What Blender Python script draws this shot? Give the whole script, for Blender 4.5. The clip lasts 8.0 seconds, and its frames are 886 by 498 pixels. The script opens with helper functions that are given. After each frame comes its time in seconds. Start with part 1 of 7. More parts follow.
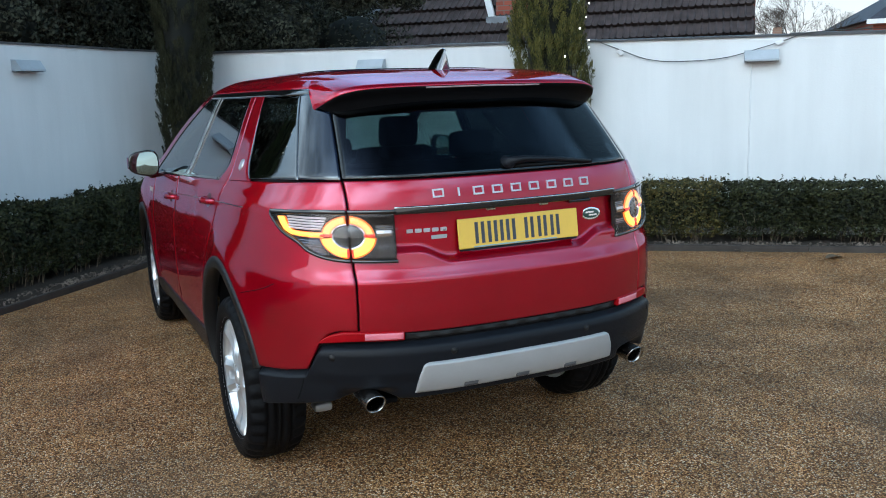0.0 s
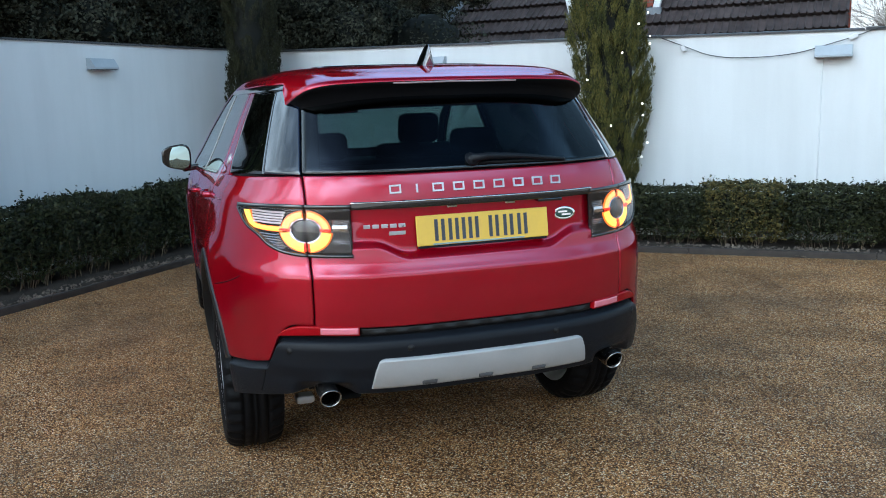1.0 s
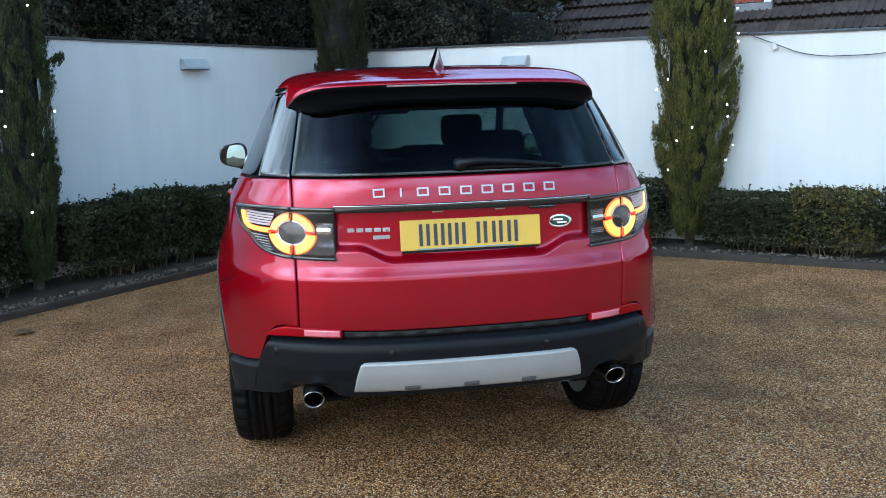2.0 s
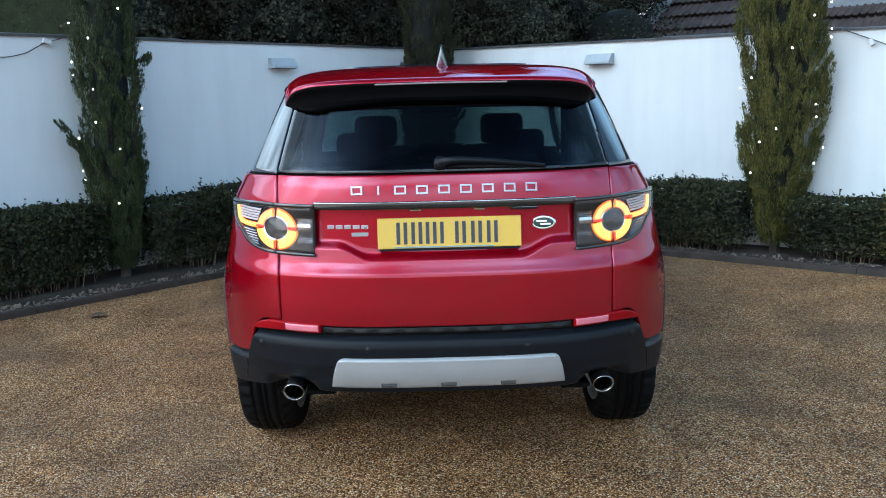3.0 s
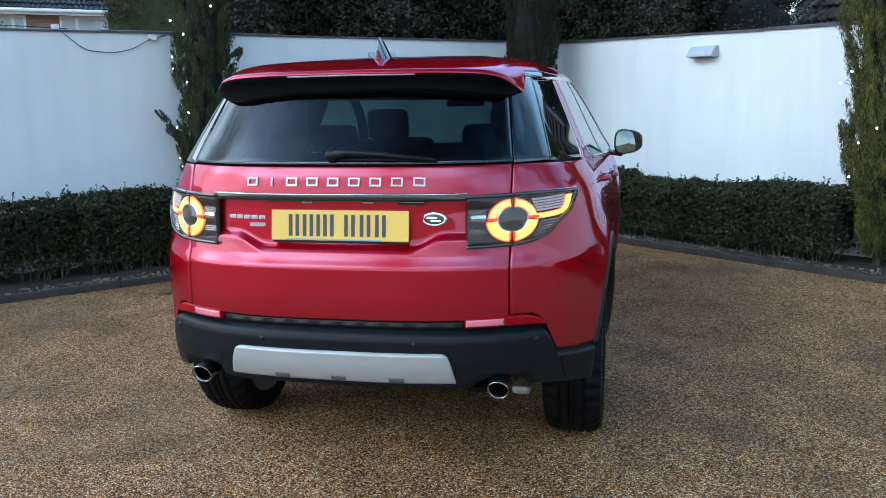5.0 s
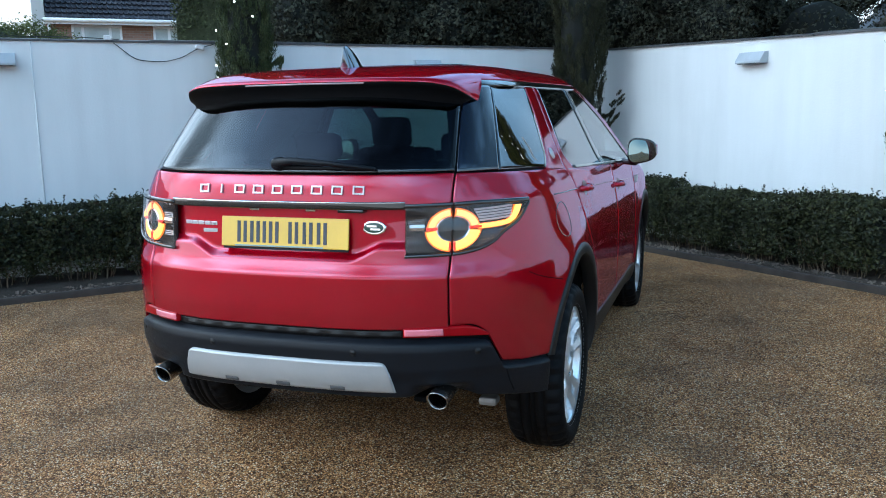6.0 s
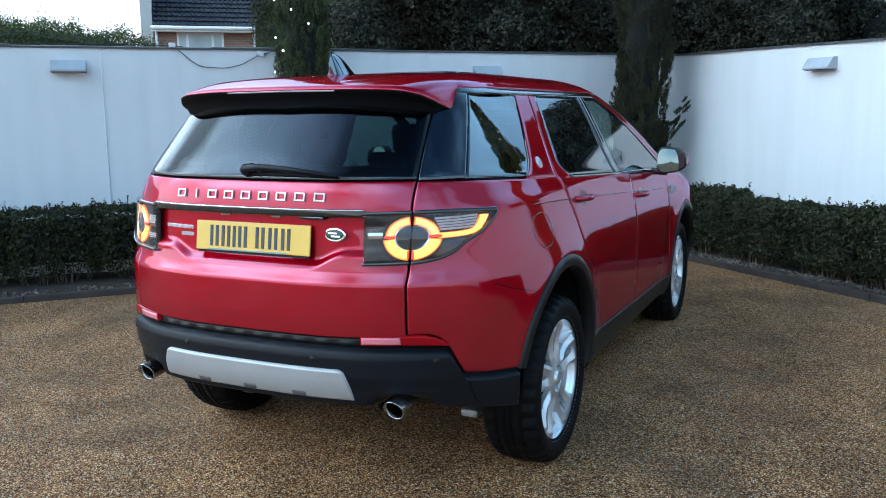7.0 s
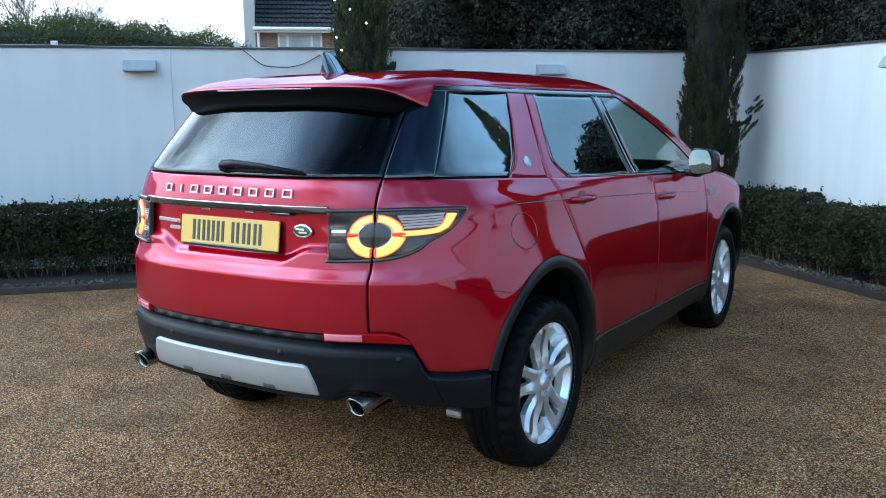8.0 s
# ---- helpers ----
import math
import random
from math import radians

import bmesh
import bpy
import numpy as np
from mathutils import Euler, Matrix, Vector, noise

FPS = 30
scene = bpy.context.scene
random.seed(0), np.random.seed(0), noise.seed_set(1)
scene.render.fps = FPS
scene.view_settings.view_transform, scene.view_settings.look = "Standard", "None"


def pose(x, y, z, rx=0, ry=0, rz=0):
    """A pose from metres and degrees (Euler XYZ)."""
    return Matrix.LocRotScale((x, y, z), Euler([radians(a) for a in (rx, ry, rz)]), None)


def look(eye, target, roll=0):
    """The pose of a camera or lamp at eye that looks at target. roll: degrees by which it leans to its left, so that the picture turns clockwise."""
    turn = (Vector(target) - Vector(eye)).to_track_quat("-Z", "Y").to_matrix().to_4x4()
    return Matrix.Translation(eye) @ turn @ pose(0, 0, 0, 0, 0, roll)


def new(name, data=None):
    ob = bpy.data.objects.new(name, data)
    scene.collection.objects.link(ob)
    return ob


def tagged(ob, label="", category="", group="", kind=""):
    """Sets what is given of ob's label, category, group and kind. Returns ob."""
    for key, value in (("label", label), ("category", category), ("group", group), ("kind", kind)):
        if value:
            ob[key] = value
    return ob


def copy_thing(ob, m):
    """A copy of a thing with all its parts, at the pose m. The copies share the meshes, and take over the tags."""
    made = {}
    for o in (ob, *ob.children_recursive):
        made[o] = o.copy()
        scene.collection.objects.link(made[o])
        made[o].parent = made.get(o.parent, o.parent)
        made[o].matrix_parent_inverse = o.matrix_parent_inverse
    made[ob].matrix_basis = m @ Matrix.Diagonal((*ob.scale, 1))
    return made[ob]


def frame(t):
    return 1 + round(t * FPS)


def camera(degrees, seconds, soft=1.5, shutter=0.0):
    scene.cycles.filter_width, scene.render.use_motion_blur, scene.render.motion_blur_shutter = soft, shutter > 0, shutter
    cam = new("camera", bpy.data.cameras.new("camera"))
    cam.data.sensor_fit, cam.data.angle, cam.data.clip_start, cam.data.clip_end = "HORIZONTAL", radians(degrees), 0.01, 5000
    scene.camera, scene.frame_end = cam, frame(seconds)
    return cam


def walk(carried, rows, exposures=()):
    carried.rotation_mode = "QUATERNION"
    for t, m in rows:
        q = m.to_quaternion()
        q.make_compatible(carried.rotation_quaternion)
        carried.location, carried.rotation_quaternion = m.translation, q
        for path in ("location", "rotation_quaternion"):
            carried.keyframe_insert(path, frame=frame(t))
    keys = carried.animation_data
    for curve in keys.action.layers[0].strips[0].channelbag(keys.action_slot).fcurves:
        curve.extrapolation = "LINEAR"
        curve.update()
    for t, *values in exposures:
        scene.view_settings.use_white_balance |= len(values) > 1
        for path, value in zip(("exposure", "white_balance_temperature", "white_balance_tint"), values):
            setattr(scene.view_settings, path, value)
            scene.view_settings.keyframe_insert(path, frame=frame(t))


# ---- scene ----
cam = camera(54.9, 8.0, 1.0)
PATH = [
    (0, (-1.602, -2.744, 1.568), (-0.767, -0.962, 1.211), -1.8),
    (0.5, (-1.343, -2.848, 1.557), (-0.62, -1.018, 1.202), -1.8),
    (1, (-1.088, -2.92, 1.542), (-0.487, -1.046, 1.189), -1.7),
    (1.5, (-0.844, -2.965, 1.557), (-0.377, -1.052, 1.204), -1.6),
    (3, (-0.036, -3.029, 1.537), (-0.019, -1.059, 1.19), -1.4),
    (3.5, (0.222, -3.013, 1.537), (0.119, -1.045, 1.192), -1.3),
    (4, (0.511, -3.016, 1.529), (0.294, -1.057, 1.187), -1.3),
    (4.5, (0.772, -2.949, 1.514), (0.45, -1.006, 1.166), -1.1),
    (6, (1.551, -2.714, 1.507), (0.919, -0.846, 1.176), -1.0),
    (6.5, (1.781, -2.601, 1.513), (1.042, -0.77, 1.196), -0.8),
    (7, (2.006, -2.499, 1.51), (1.153, -0.718, 1.194), -0.7),
    (7.5, (2.25, -2.386, 1.509), (1.281, -0.665, 1.193), -0.7),
    (8, (2.431, -2.24, 1.5), (1.364, -0.578, 1.185), -0.5),
]
walk(cam, [(t, look(eye, target, roll)) for t, eye, target, roll in PATH], [(0, -0.06, 5870, 5), (1.5, 0.10, 5760, 5), (3.5, 0.22, 5620, 5), (8, 0.26, 5430, 4)])

def ramp(nodes, stops):
    """A colour ramp through (position, colour) stops in rising order."""
    r = nodes.new("ShaderNodeValToRGB")
    while len(r.color_ramp.elements) < len(stops):
        r.color_ramp.elements.new(0.5)
    for e, (p, c) in zip(r.color_ramp.elements, stops):
        e.position, e.color = p, (*c, 1)
    return r


# ---- light: an overcast winter sky, brighter behind the camera on the left ----
SUN_AZ, SUN_EL = 246.0, 16.0  # compass degrees from +y, clockwise
world = bpy.data.worlds.new("overcast_sky")
scene.world = world
world.use_nodes = True
wt = world.node_tree
wt.nodes.clear()
sky = wt.nodes.new("ShaderNodeTexSky")
sky.sky_type = "NISHITA"
sky.sun_disc = False
sky.sun_elevation, sky.sun_rotation = radians(SUN_EL), radians(SUN_AZ)
sky.air_density, sky.dust_density, sky.ozone_density = 1.2, 1.5, 2.0
# thin cloud over the whole sky: bright and hazy low down, clearing to dim blue overhead
wc = wt.nodes.new("ShaderNodeTexCoord")
wn = wt.nodes.new("ShaderNodeTexNoise")
wn.inputs["Scale"].default_value, wn.inputs["Detail"].default_value = 1.7, 7
wx = wt.nodes.new("ShaderNodeSeparateXYZ")
wr = ramp(wt.nodes, [(0.0, (13.0, 12.0, 11.2)), (0.16, (10.6, 10.6, 10.4)), (0.3, (9.0, 9.8, 10.2)), (0.5, (12.0, 13.8, 15.0)), (0.62, (14.0, 16.4, 18.0)), (0.72, (8.6, 10.6, 12.6)), (0.82, (3.4, 4.5, 6.0)), (0.92, (1.0, 1.4, 2.2)), (1.0, (0.4, 0.6, 1.0))])
wk = wt.nodes.new("ShaderNodeMapRange")
wk.inputs["From Min"].default_value, wk.inputs["From Max"].default_value = 0.40, 0.66
wk.inputs["To Min"].default_value, wk.inputs["To Max"].default_value = 0.35, 2.5
wv = wt.nodes.new("ShaderNodeMixRGB")
wv.blend_type = "MULTIPLY"
# broken cloud higher up, even haze along the horizon
wh = wt.nodes.new("ShaderNodeMapRange")
wh.inputs["From Min"].default_value, wh.inputs["From Max"].default_value = 0.12, 0.34
wt.links.new(wx.outputs["Z"], wh.inputs["Value"])
wt.links.new(wh.outputs["Result"], wv.inputs[0])
# the cloud glows white round the low sun and falls off to a cool blue-grey away from it
wd = wt.nodes.new("ShaderNodeVectorMath")
wd.operation = "DOT_PRODUCT"
wd.inputs[1].default_value = (math.sin(radians(SUN_AZ)) * 0.98, math.cos(radians(SUN_AZ)) * 0.98, 0.2)
wg = ramp(wt.nodes, [(0.0, (0.37, 0.53, 0.67)), (0.25, (0.70, 0.79, 0.86)), (0.45, (1.22, 1.27, 1.31)), (0.7, (1.85, 1.86, 1.87)), (1.0, (2.7, 2.66, 2.6))])
ws = wt.nodes.new("ShaderNodeMixRGB")
ws.blend_type = "MULTIPLY"
# low down the haze whitens the whole horizon
wl = wt.nodes.new("ShaderNodeMapRange")
wl.inputs["From Min"].default_value, wl.inputs["From Max"].default_value = 0.06, 0.28
wl.inputs["To Min"].default_value, wl.inputs["To Max"].default_value = 0.25, 1.0
wt.links.new(wx.outputs["Z"], wl.inputs["Value"])
wt.links.new(wl.outputs["Result"], ws.inputs[0])
wm = wt.nodes.new("ShaderNodeMixRGB")
wm.inputs[0].default_value = 0.93
wb = wt.nodes.new("ShaderNodeBackground")
wb.inputs["Strength"].default_value = 0.114
wo = wt.nodes.new("ShaderNodeOutputWorld")
wt.links.new(wc.outputs["Generated"], wn.inputs["Vector"])
wt.links.new(wc.outputs["Generated"], wx.inputs["Vector"])
wt.links.new(wx.outputs["Z"], wr.inputs["Fac"])
wt.links.new(wn.outputs["Fac"], wk.inputs["Value"])
wt.links.new(wr.outputs["Color"], wv.inputs[1])
wt.links.new(wk.outputs["Result"], wv.inputs[2])
wt.links.new(sky.outputs["Color"], wm.inputs[1])
wt.links.new(wc.outputs["Generated"], wd.inputs[0])
wt.links.new(wd.outputs["Value"], wg.inputs["Fac"])
wt.links.new(wv.outputs["Color"], ws.inputs[1])
wt.links.new(wg.outputs["Color"], ws.inputs[2])
wt.links.new(ws.outputs["Color"], wm.inputs[2])
wt.links.new(wm.outputs["Color"], wb.inputs["Color"])
wt.links.new(wb.outputs["Background"], wo.inputs["Surface"])

sun_data = bpy.data.lights.new("sun", "SUN")
sun_data.energy, sun_data.angle, sun_data.color = 0.28, radians(40), (1.0, 0.96, 0.92)
sun = new("sun", sun_data)
_a, _e = radians(SUN_AZ), radians(SUN_EL)
sun.matrix_world = look((40 * math.sin(_a) * math.cos(_e), 40 * math.cos(_a) * math.cos(_e), 40 * math.sin(_e)), (0, 0, 0))
# ---- materials ----
def node_mat(name):
    m = bpy.data.materials.new(name)
    m.use_nodes = True
    return m, m.node_tree.nodes, m.node_tree.links, m.node_tree.nodes["Principled BSDF"]


def mat(name, color, rough=0.5, metal=0.0, dark=0.75, scale=6.0, fine=90.0, bump=0.0, coat=0.0, rvar=0.08, spec=0.5):
    """A surface with wear at two scales: broad patches and fine grain."""
    m, nodes, links, b = node_mat(name)
    co = nodes.new("ShaderNodeTexCoord")
    big, small = nodes.new("ShaderNodeTexNoise"), nodes.new("ShaderNodeTexNoise")
    big.inputs["Scale"].default_value, big.inputs["Detail"].default_value = scale, 5
    small.inputs["Scale"].default_value, small.inputs["Detail"].default_value = fine, 3
    for n in (big, small):
        links.new(co.outputs["Object"], n.inputs["Vector"])
    add = nodes.new("ShaderNodeMath")
    add.operation = "MULTIPLY_ADD"
    add.inputs[1].default_value = 0.35
    links.new(small.outputs["Fac"], add.inputs[0])
    links.new(big.outputs["Fac"], add.inputs[2])
    r = ramp(nodes, [(0.45, [c * dark for c in color]), (0.85, color)])
    links.new(add.outputs[0], r.inputs["Fac"])
    links.new(r.outputs["Color"], b.inputs["Base Color"])
    mr = nodes.new("ShaderNodeMapRange")
    mr.inputs["To Min"].default_value, mr.inputs["To Max"].default_value = max(rough - rvar, 0.02), min(rough + rvar, 1)
    links.new(small.outputs["Fac"], mr.inputs["Value"])
    links.new(mr.outputs["Result"], b.inputs["Roughness"])
    b.inputs["Metallic"].default_value = metal
    b.inputs["Coat Weight"].default_value = coat
    b.inputs["Coat Roughness"].default_value = 0.03
    b.inputs["Specular IOR Level"].default_value = spec
    if bump:
        bp = nodes.new("ShaderNodeBump")
        bp.inputs["Strength"].default_value = bump
        bp.inputs["Distance"].default_value = 0.004
        links.new(small.outputs["Fac"], bp.inputs["Height"])
        links.new(bp.outputs["Normal"], b.inputs["Normal"])
    return m


def leaf_mat(name, lo, mid, hi, rough=0.55, patch=3.0):
    m, nodes, links, b = node_mat(name)
    g = nodes.new("ShaderNodeNewGeometry")
    co, n = nodes.new("ShaderNodeTexCoord"), nodes.new("ShaderNodeTexNoise")
    n.inputs["Scale"].default_value = patch
    links.new(co.outputs["Object"], n.inputs["Vector"])
    add = nodes.new("ShaderNodeMath")
    add.operation = "MULTIPLY_ADD"
    add.inputs[1].default_value = 0.6
    links.new(g.outputs["Random Per Island"], add.inputs[0])
    links.new(n.outputs["Fac"], add.inputs[2])
    r = ramp(nodes, [(0.4, lo), (0.8, mid), (1.0, hi)])
    links.new(add.outputs[0], r.inputs["Fac"])
    links.new(r.outputs["Color"], b.inputs["Base Color"])
    b.inputs["Roughness"].default_value = rough
    b.inputs["Specular IOR Level"].default_value = 0.22
    return m


def glass_mat(name, tint, gloss=0.02, face=0.045):
    """A thin tinted pane: it lets through the tint and mirrors by Fresnel."""
    m = bpy.data.materials.new(name)
    m.use_nodes = True
    nodes, links = m.node_tree.nodes, m.node_tree.links
    nodes.clear()
    out, mix = nodes.new("ShaderNodeOutputMaterial"), nodes.new("ShaderNodeMixShader")
    lw, pw, ma = nodes.new("ShaderNodeLayerWeight"), nodes.new("ShaderNodeMath"), nodes.new("ShaderNodeMath")
    tr, gl = nodes.new("ShaderNodeBsdfTransparent"), nodes.new("ShaderNodeBsdfGlossy")
    tr.inputs["Color"].default_value = (*tint, 1)
    gl.inputs["Roughness"].default_value = gloss
    gl.inputs["Color"].default_value = (0.95, 0.97, 1, 1)
    lw.inputs["Blend"].default_value = 0.5
    pw.operation, ma.operation = "POWER", "MULTIPLY_ADD"
    pw.inputs[1].default_value, ma.inputs[1].default_value, ma.inputs[2].default_value = 5.0, 1 - face, face
    links.new(lw.outputs["Facing"], pw.inputs[0])
    links.new(pw.outputs[0], ma.inputs[0])
    links.new(ma.outputs[0], mix.inputs["Fac"])
    links.new(tr.outputs["BSDF"], mix.inputs[1])
    links.new(gl.outputs["BSDF"], mix.inputs[2])
    links.new(mix.outputs["Shader"], out.inputs["Surface"])
    return m


def glow_mat(name, color, strength):
    m, nodes, links, b = node_mat(name)
    b.inputs["Base Color"].default_value = (*[c * 0.5 for c in color], 1)
    b.inputs["Emission Color"].default_value = (*color, 1)
    b.inputs["Emission Strength"].default_value = strength
    b.inputs["Roughness"].default_value = 0.3
    return m


def paint_mat():
    """Metallic red car paint: a scattering flake layer under a smooth, faintly lilac clear coat that mirrors by Fresnel."""
    m, nodes, links, b = node_mat("red_paint")
    co, n, v = nodes.new("ShaderNodeTexCoord"), nodes.new("ShaderNodeTexNoise"), nodes.new("ShaderNodeTexVoronoi")
    n.inputs["Scale"].default_value, n.inputs["Detail"].default_value = 5, 6
    v.inputs["Scale"].default_value = 1500
    links.new(co.outputs["Object"], n.inputs["Vector"])
    links.new(co.outputs["Object"], v.inputs["Vector"])
    r = ramp(nodes, [(0.3, (0.365, 0.0005, 0.010)), (0.8, (0.405, 0.0007, 0.012))])
    links.new(n.outputs["Fac"], r.inputs["Fac"])
    links.new(r.outputs["Color"], b.inputs["Base Color"])
    mr = nodes.new("ShaderNodeMapRange")
    mr.inputs["To Min"].default_value, mr.inputs["To Max"].default_value = 0.44, 0.52
    links.new(v.outputs["Distance"], mr.inputs["Value"])
    links.new(mr.outputs["Result"], b.inputs["Roughness"])
    b.inputs["Metallic"].default_value = 0.75
    b.inputs["Specular IOR Level"].default_value = 0.0
    b.inputs["Specular Tint"].default_value = (0.6, 0.02, 0.08, 1)
    fr, gl, mix = nodes.new("ShaderNodeFresnel"), nodes.new("ShaderNodeBsdfGlossy"), nodes.new("ShaderNodeMixShader")
    fr.inputs["IOR"].default_value = 1.74
    gl.inputs["Color"].default_value = (0.86, 0.76, 1.0, 1)
    mc = nodes.new("ShaderNodeMapRange")
    mc.inputs["To Min"].default_value, mc.inputs["To Max"].default_value = 0.0, 0.012
    links.new(n.outputs["Fac"], mc.inputs["Value"])
    links.new(mc.outputs["Result"], gl.inputs["Roughness"])
    links.new(fr.outputs["Fac"], mix.inputs["Fac"])
    links.new(b.outputs["BSDF"], mix.inputs[1])
    links.new(gl.outputs["BSDF"], mix.inputs[2])
    links.new(mix.outputs["Shader"], nodes["Material Output"].inputs["Surface"])
    return m


def gravel_mat():
    """Resin-bound gravel: small rounded stones in tan, brown, cream and grey, damp and mossy in places."""
    m, nodes, links, b = node_mat("resin_gravel")
    co = nodes.new("ShaderNodeTexCoord")
    v = nodes.new("ShaderNodeTexVoronoi")
    v.inputs["Scale"].default_value = 142
    n1, n2 = (nodes.new("ShaderNodeTexNoise") for _ in range(2))
    for n, s, d in ((n1, 0.75, 5), (n2, 2.6, 6)):
        n.inputs["Scale"].default_value, n.inputs["Detail"].default_value = s, d
    for n in (v, n1, n2):
        links.new(co.outputs["Object"], n.inputs["Vector"])
    sep = nodes.new("ShaderNodeSeparateColor")
    links.new(v.outputs["Color"], sep.inputs["Color"])
    stones = ramp(nodes, [(0.0, (0.10, 0.048, 0.024)), (0.25, (0.38, 0.172, 0.068)), (0.55, (0.65, 0.345, 0.14)), (0.84, (0.88, 0.54, 0.26)), (0.92, (0.98, 0.82, 0.62))])
    links.new(sep.outputs["Red"], stones.inputs["Fac"])
    # gaps between stones
    gap = ramp(nodes, [(0.31, (1, 1, 1)), (0.70, (0.20, 0.165, 0.135))])
    links.new(v.outputs["Distance"], gap.inputs["Fac"])
    mul = nodes.new("ShaderNodeMixRGB")
    mul.blend_type = "MULTIPLY"
    mul.inputs[0].default_value = 1
    links.new(stones.outputs["Color"], mul.inputs[1])
    links.new(gap.outputs["Color"], mul.inputs[2])
    # broad grey and mossy stains
    grey = ramp(nodes, [(0.50, (0, 0, 0)), (0.68, (1, 1, 1))])
    links.new(n1.outputs["Fac"], grey.inputs["Fac"])
    mixg = nodes.new("ShaderNodeMixRGB")
    mixg.inputs[2].default_value = (0.17, 0.125, 0.09, 1)
    hg = nodes.new("ShaderNodeMath")
    hg.operation = "MULTIPLY"
    hg.inputs[1].default_value = 0.42
    links.new(grey.outputs["Color"], hg.inputs[0])
    links.new(hg.outputs[0], mixg.inputs[0])
    links.new(mul.outputs["Color"], mixg.inputs[1])
    moss = ramp(nodes, [(0.34, (0.72, 0.70, 0.67)), (0.61, (1.10, 1.06, 1.0))])
    links.new(n2.outputs["Fac"], moss.inputs["Fac"])
    mul2 = nodes.new("ShaderNodeMixRGB")
    mul2.blend_type = "MULTIPLY"
    mul2.inputs[0].default_value = 1
    links.new(mixg.outputs["Color"], mul2.inputs[1])
    links.new(moss.outputs["Color"], mul2.inputs[2])
    links.new(mul2.outputs["Color"], b.inputs["Base Color"])
    ro = ramp(nodes, [(0.35, (0.52, 0.52, 0.52)), (0.65, (0.78, 0.78, 0.78))])
    links.new(n1.outputs["Fac"], ro.inputs["Fac"])
    links.new(ro.outputs["Color"], b.inputs["Roughness"])
    inv = nodes.new("ShaderNodeMath")
    inv.operation = "SUBTRACT"
    inv.inputs[0].default_value = 1
    links.new(v.outputs["Distance"], inv.inputs[1])
    bp = nodes.new("ShaderNodeBump")
    b.inputs["Specular IOR Level"].default_value = 0.12
    bp.inputs["Strength"].default_value, bp.inputs["Distance"].default_value = 1.0, 0.007
    links.new(inv.outputs[0], bp.inputs["Height"])
    links.new(bp.outputs["Normal"], b.inputs["Normal"])
    return m


def render_mat(name, color):
    """Painted masonry render with faint streaks running down, damp marks and a trowelled grain."""
    m, nodes, links, b = node_mat(name)
    co = nodes.new("ShaderNodeTexCoord")
    mp = nodes.new("ShaderNodeMapping")
    mp.inputs["Scale"].default_value = (3.0, 3.0, 0.35)
    streak, blot, grain = (nodes.new("ShaderNodeTexNoise") for _ in range(3))
    streak.inputs["Scale"].default_value, streak.inputs["Detail"].default_value = 2.0, 5
    blot.inputs["Scale"].default_value, blot.inputs["Detail"].default_value = 1.3, 6
    grain.inputs["Scale"].default_value, grain.inputs["Detail"].default_value = 60, 4
    links.new(co.outputs["Object"], mp.inputs["Vector"])
    links.new(mp.outputs["Vector"], streak.inputs["Vector"])
    links.new(co.outputs["Object"], blot.inputs["Vector"])
    links.new(co.outputs["Object"], grain.inputs["Vector"])
    r1 = ramp(nodes, [(0.25, [c * 0.93 for c in color]), (0.6, color)])
    r2 = ramp(nodes, [(0.3, (0.955, 0.955, 0.95)), (0.6, (1, 1, 1))])
    links.new(streak.outputs["Fac"], r1.inputs["Fac"])
    links.new(blot.outputs["Fac"], r2.inputs["Fac"])
    mul = nodes.new("ShaderNodeMixRGB")
    mul.blend_type = "MULTIPLY"
    mul.inputs[0].default_value = 1
    links.new(r1.outputs["Color"], mul.inputs[1])
    links.new(r2.outputs["Color"], mul.inputs[2])
    links.new(mul.outputs["Color"], b.inputs["Base Color"])
    b.inputs["Roughness"].default_value = 0.8
    bp = nodes.new("ShaderNodeBump")
    bp.inputs["Strength"].default_value, bp.inputs["Distance"].default_value = 0.35, 0.004
    links.new(grain.outputs["Fac"], bp.inputs["Height"])
    links.new(bp.outputs["Normal"], b.inputs["Normal"])
    return m


def tile_mat(name, lo, hi):
    """Weathered roof tiles, each a little different, with lichen."""
    m, nodes, links, b = node_mat(name)
    oi, co, n = nodes.new("ShaderNodeNewGeometry"), nodes.new("ShaderNodeTexCoord"), nodes.new("ShaderNodeTexNoise")
    n.inputs["Scale"].default_value, n.inputs["Detail"].default_value = 5, 7
    rnd_in = nodes.new("ShaderNodeObjectInfo")
    shift = nodes.new("ShaderNodeVectorMath")
    shift.operation = "MULTIPLY_ADD"
    shift.inputs[1].default_value = (1, 1, 1)
    links.new(co.outputs["Object"], shift.inputs[0])
    links.new(rnd_in.outputs["Location"], shift.inputs[2])
    links.new(shift.outputs["Vector"], n.inputs["Vector"])
    add = nodes.new("ShaderNodeMath")
    add.operation = "MULTIPLY_ADD"
    add.inputs[1].default_value = 0.16
    links.new(rnd_in.outputs["Random"], add.inputs[0])
    links.new(n.outputs["Fac"], add.inputs[2])
    r = ramp(nodes, [(0.4, lo), (0.85, hi)])
    links.new(add.outputs[0], r.inputs["Fac"])
    links.new(r.outputs["Color"], b.inputs["Base Color"])
    b.inputs["Roughness"].default_value = 0.75
    return m


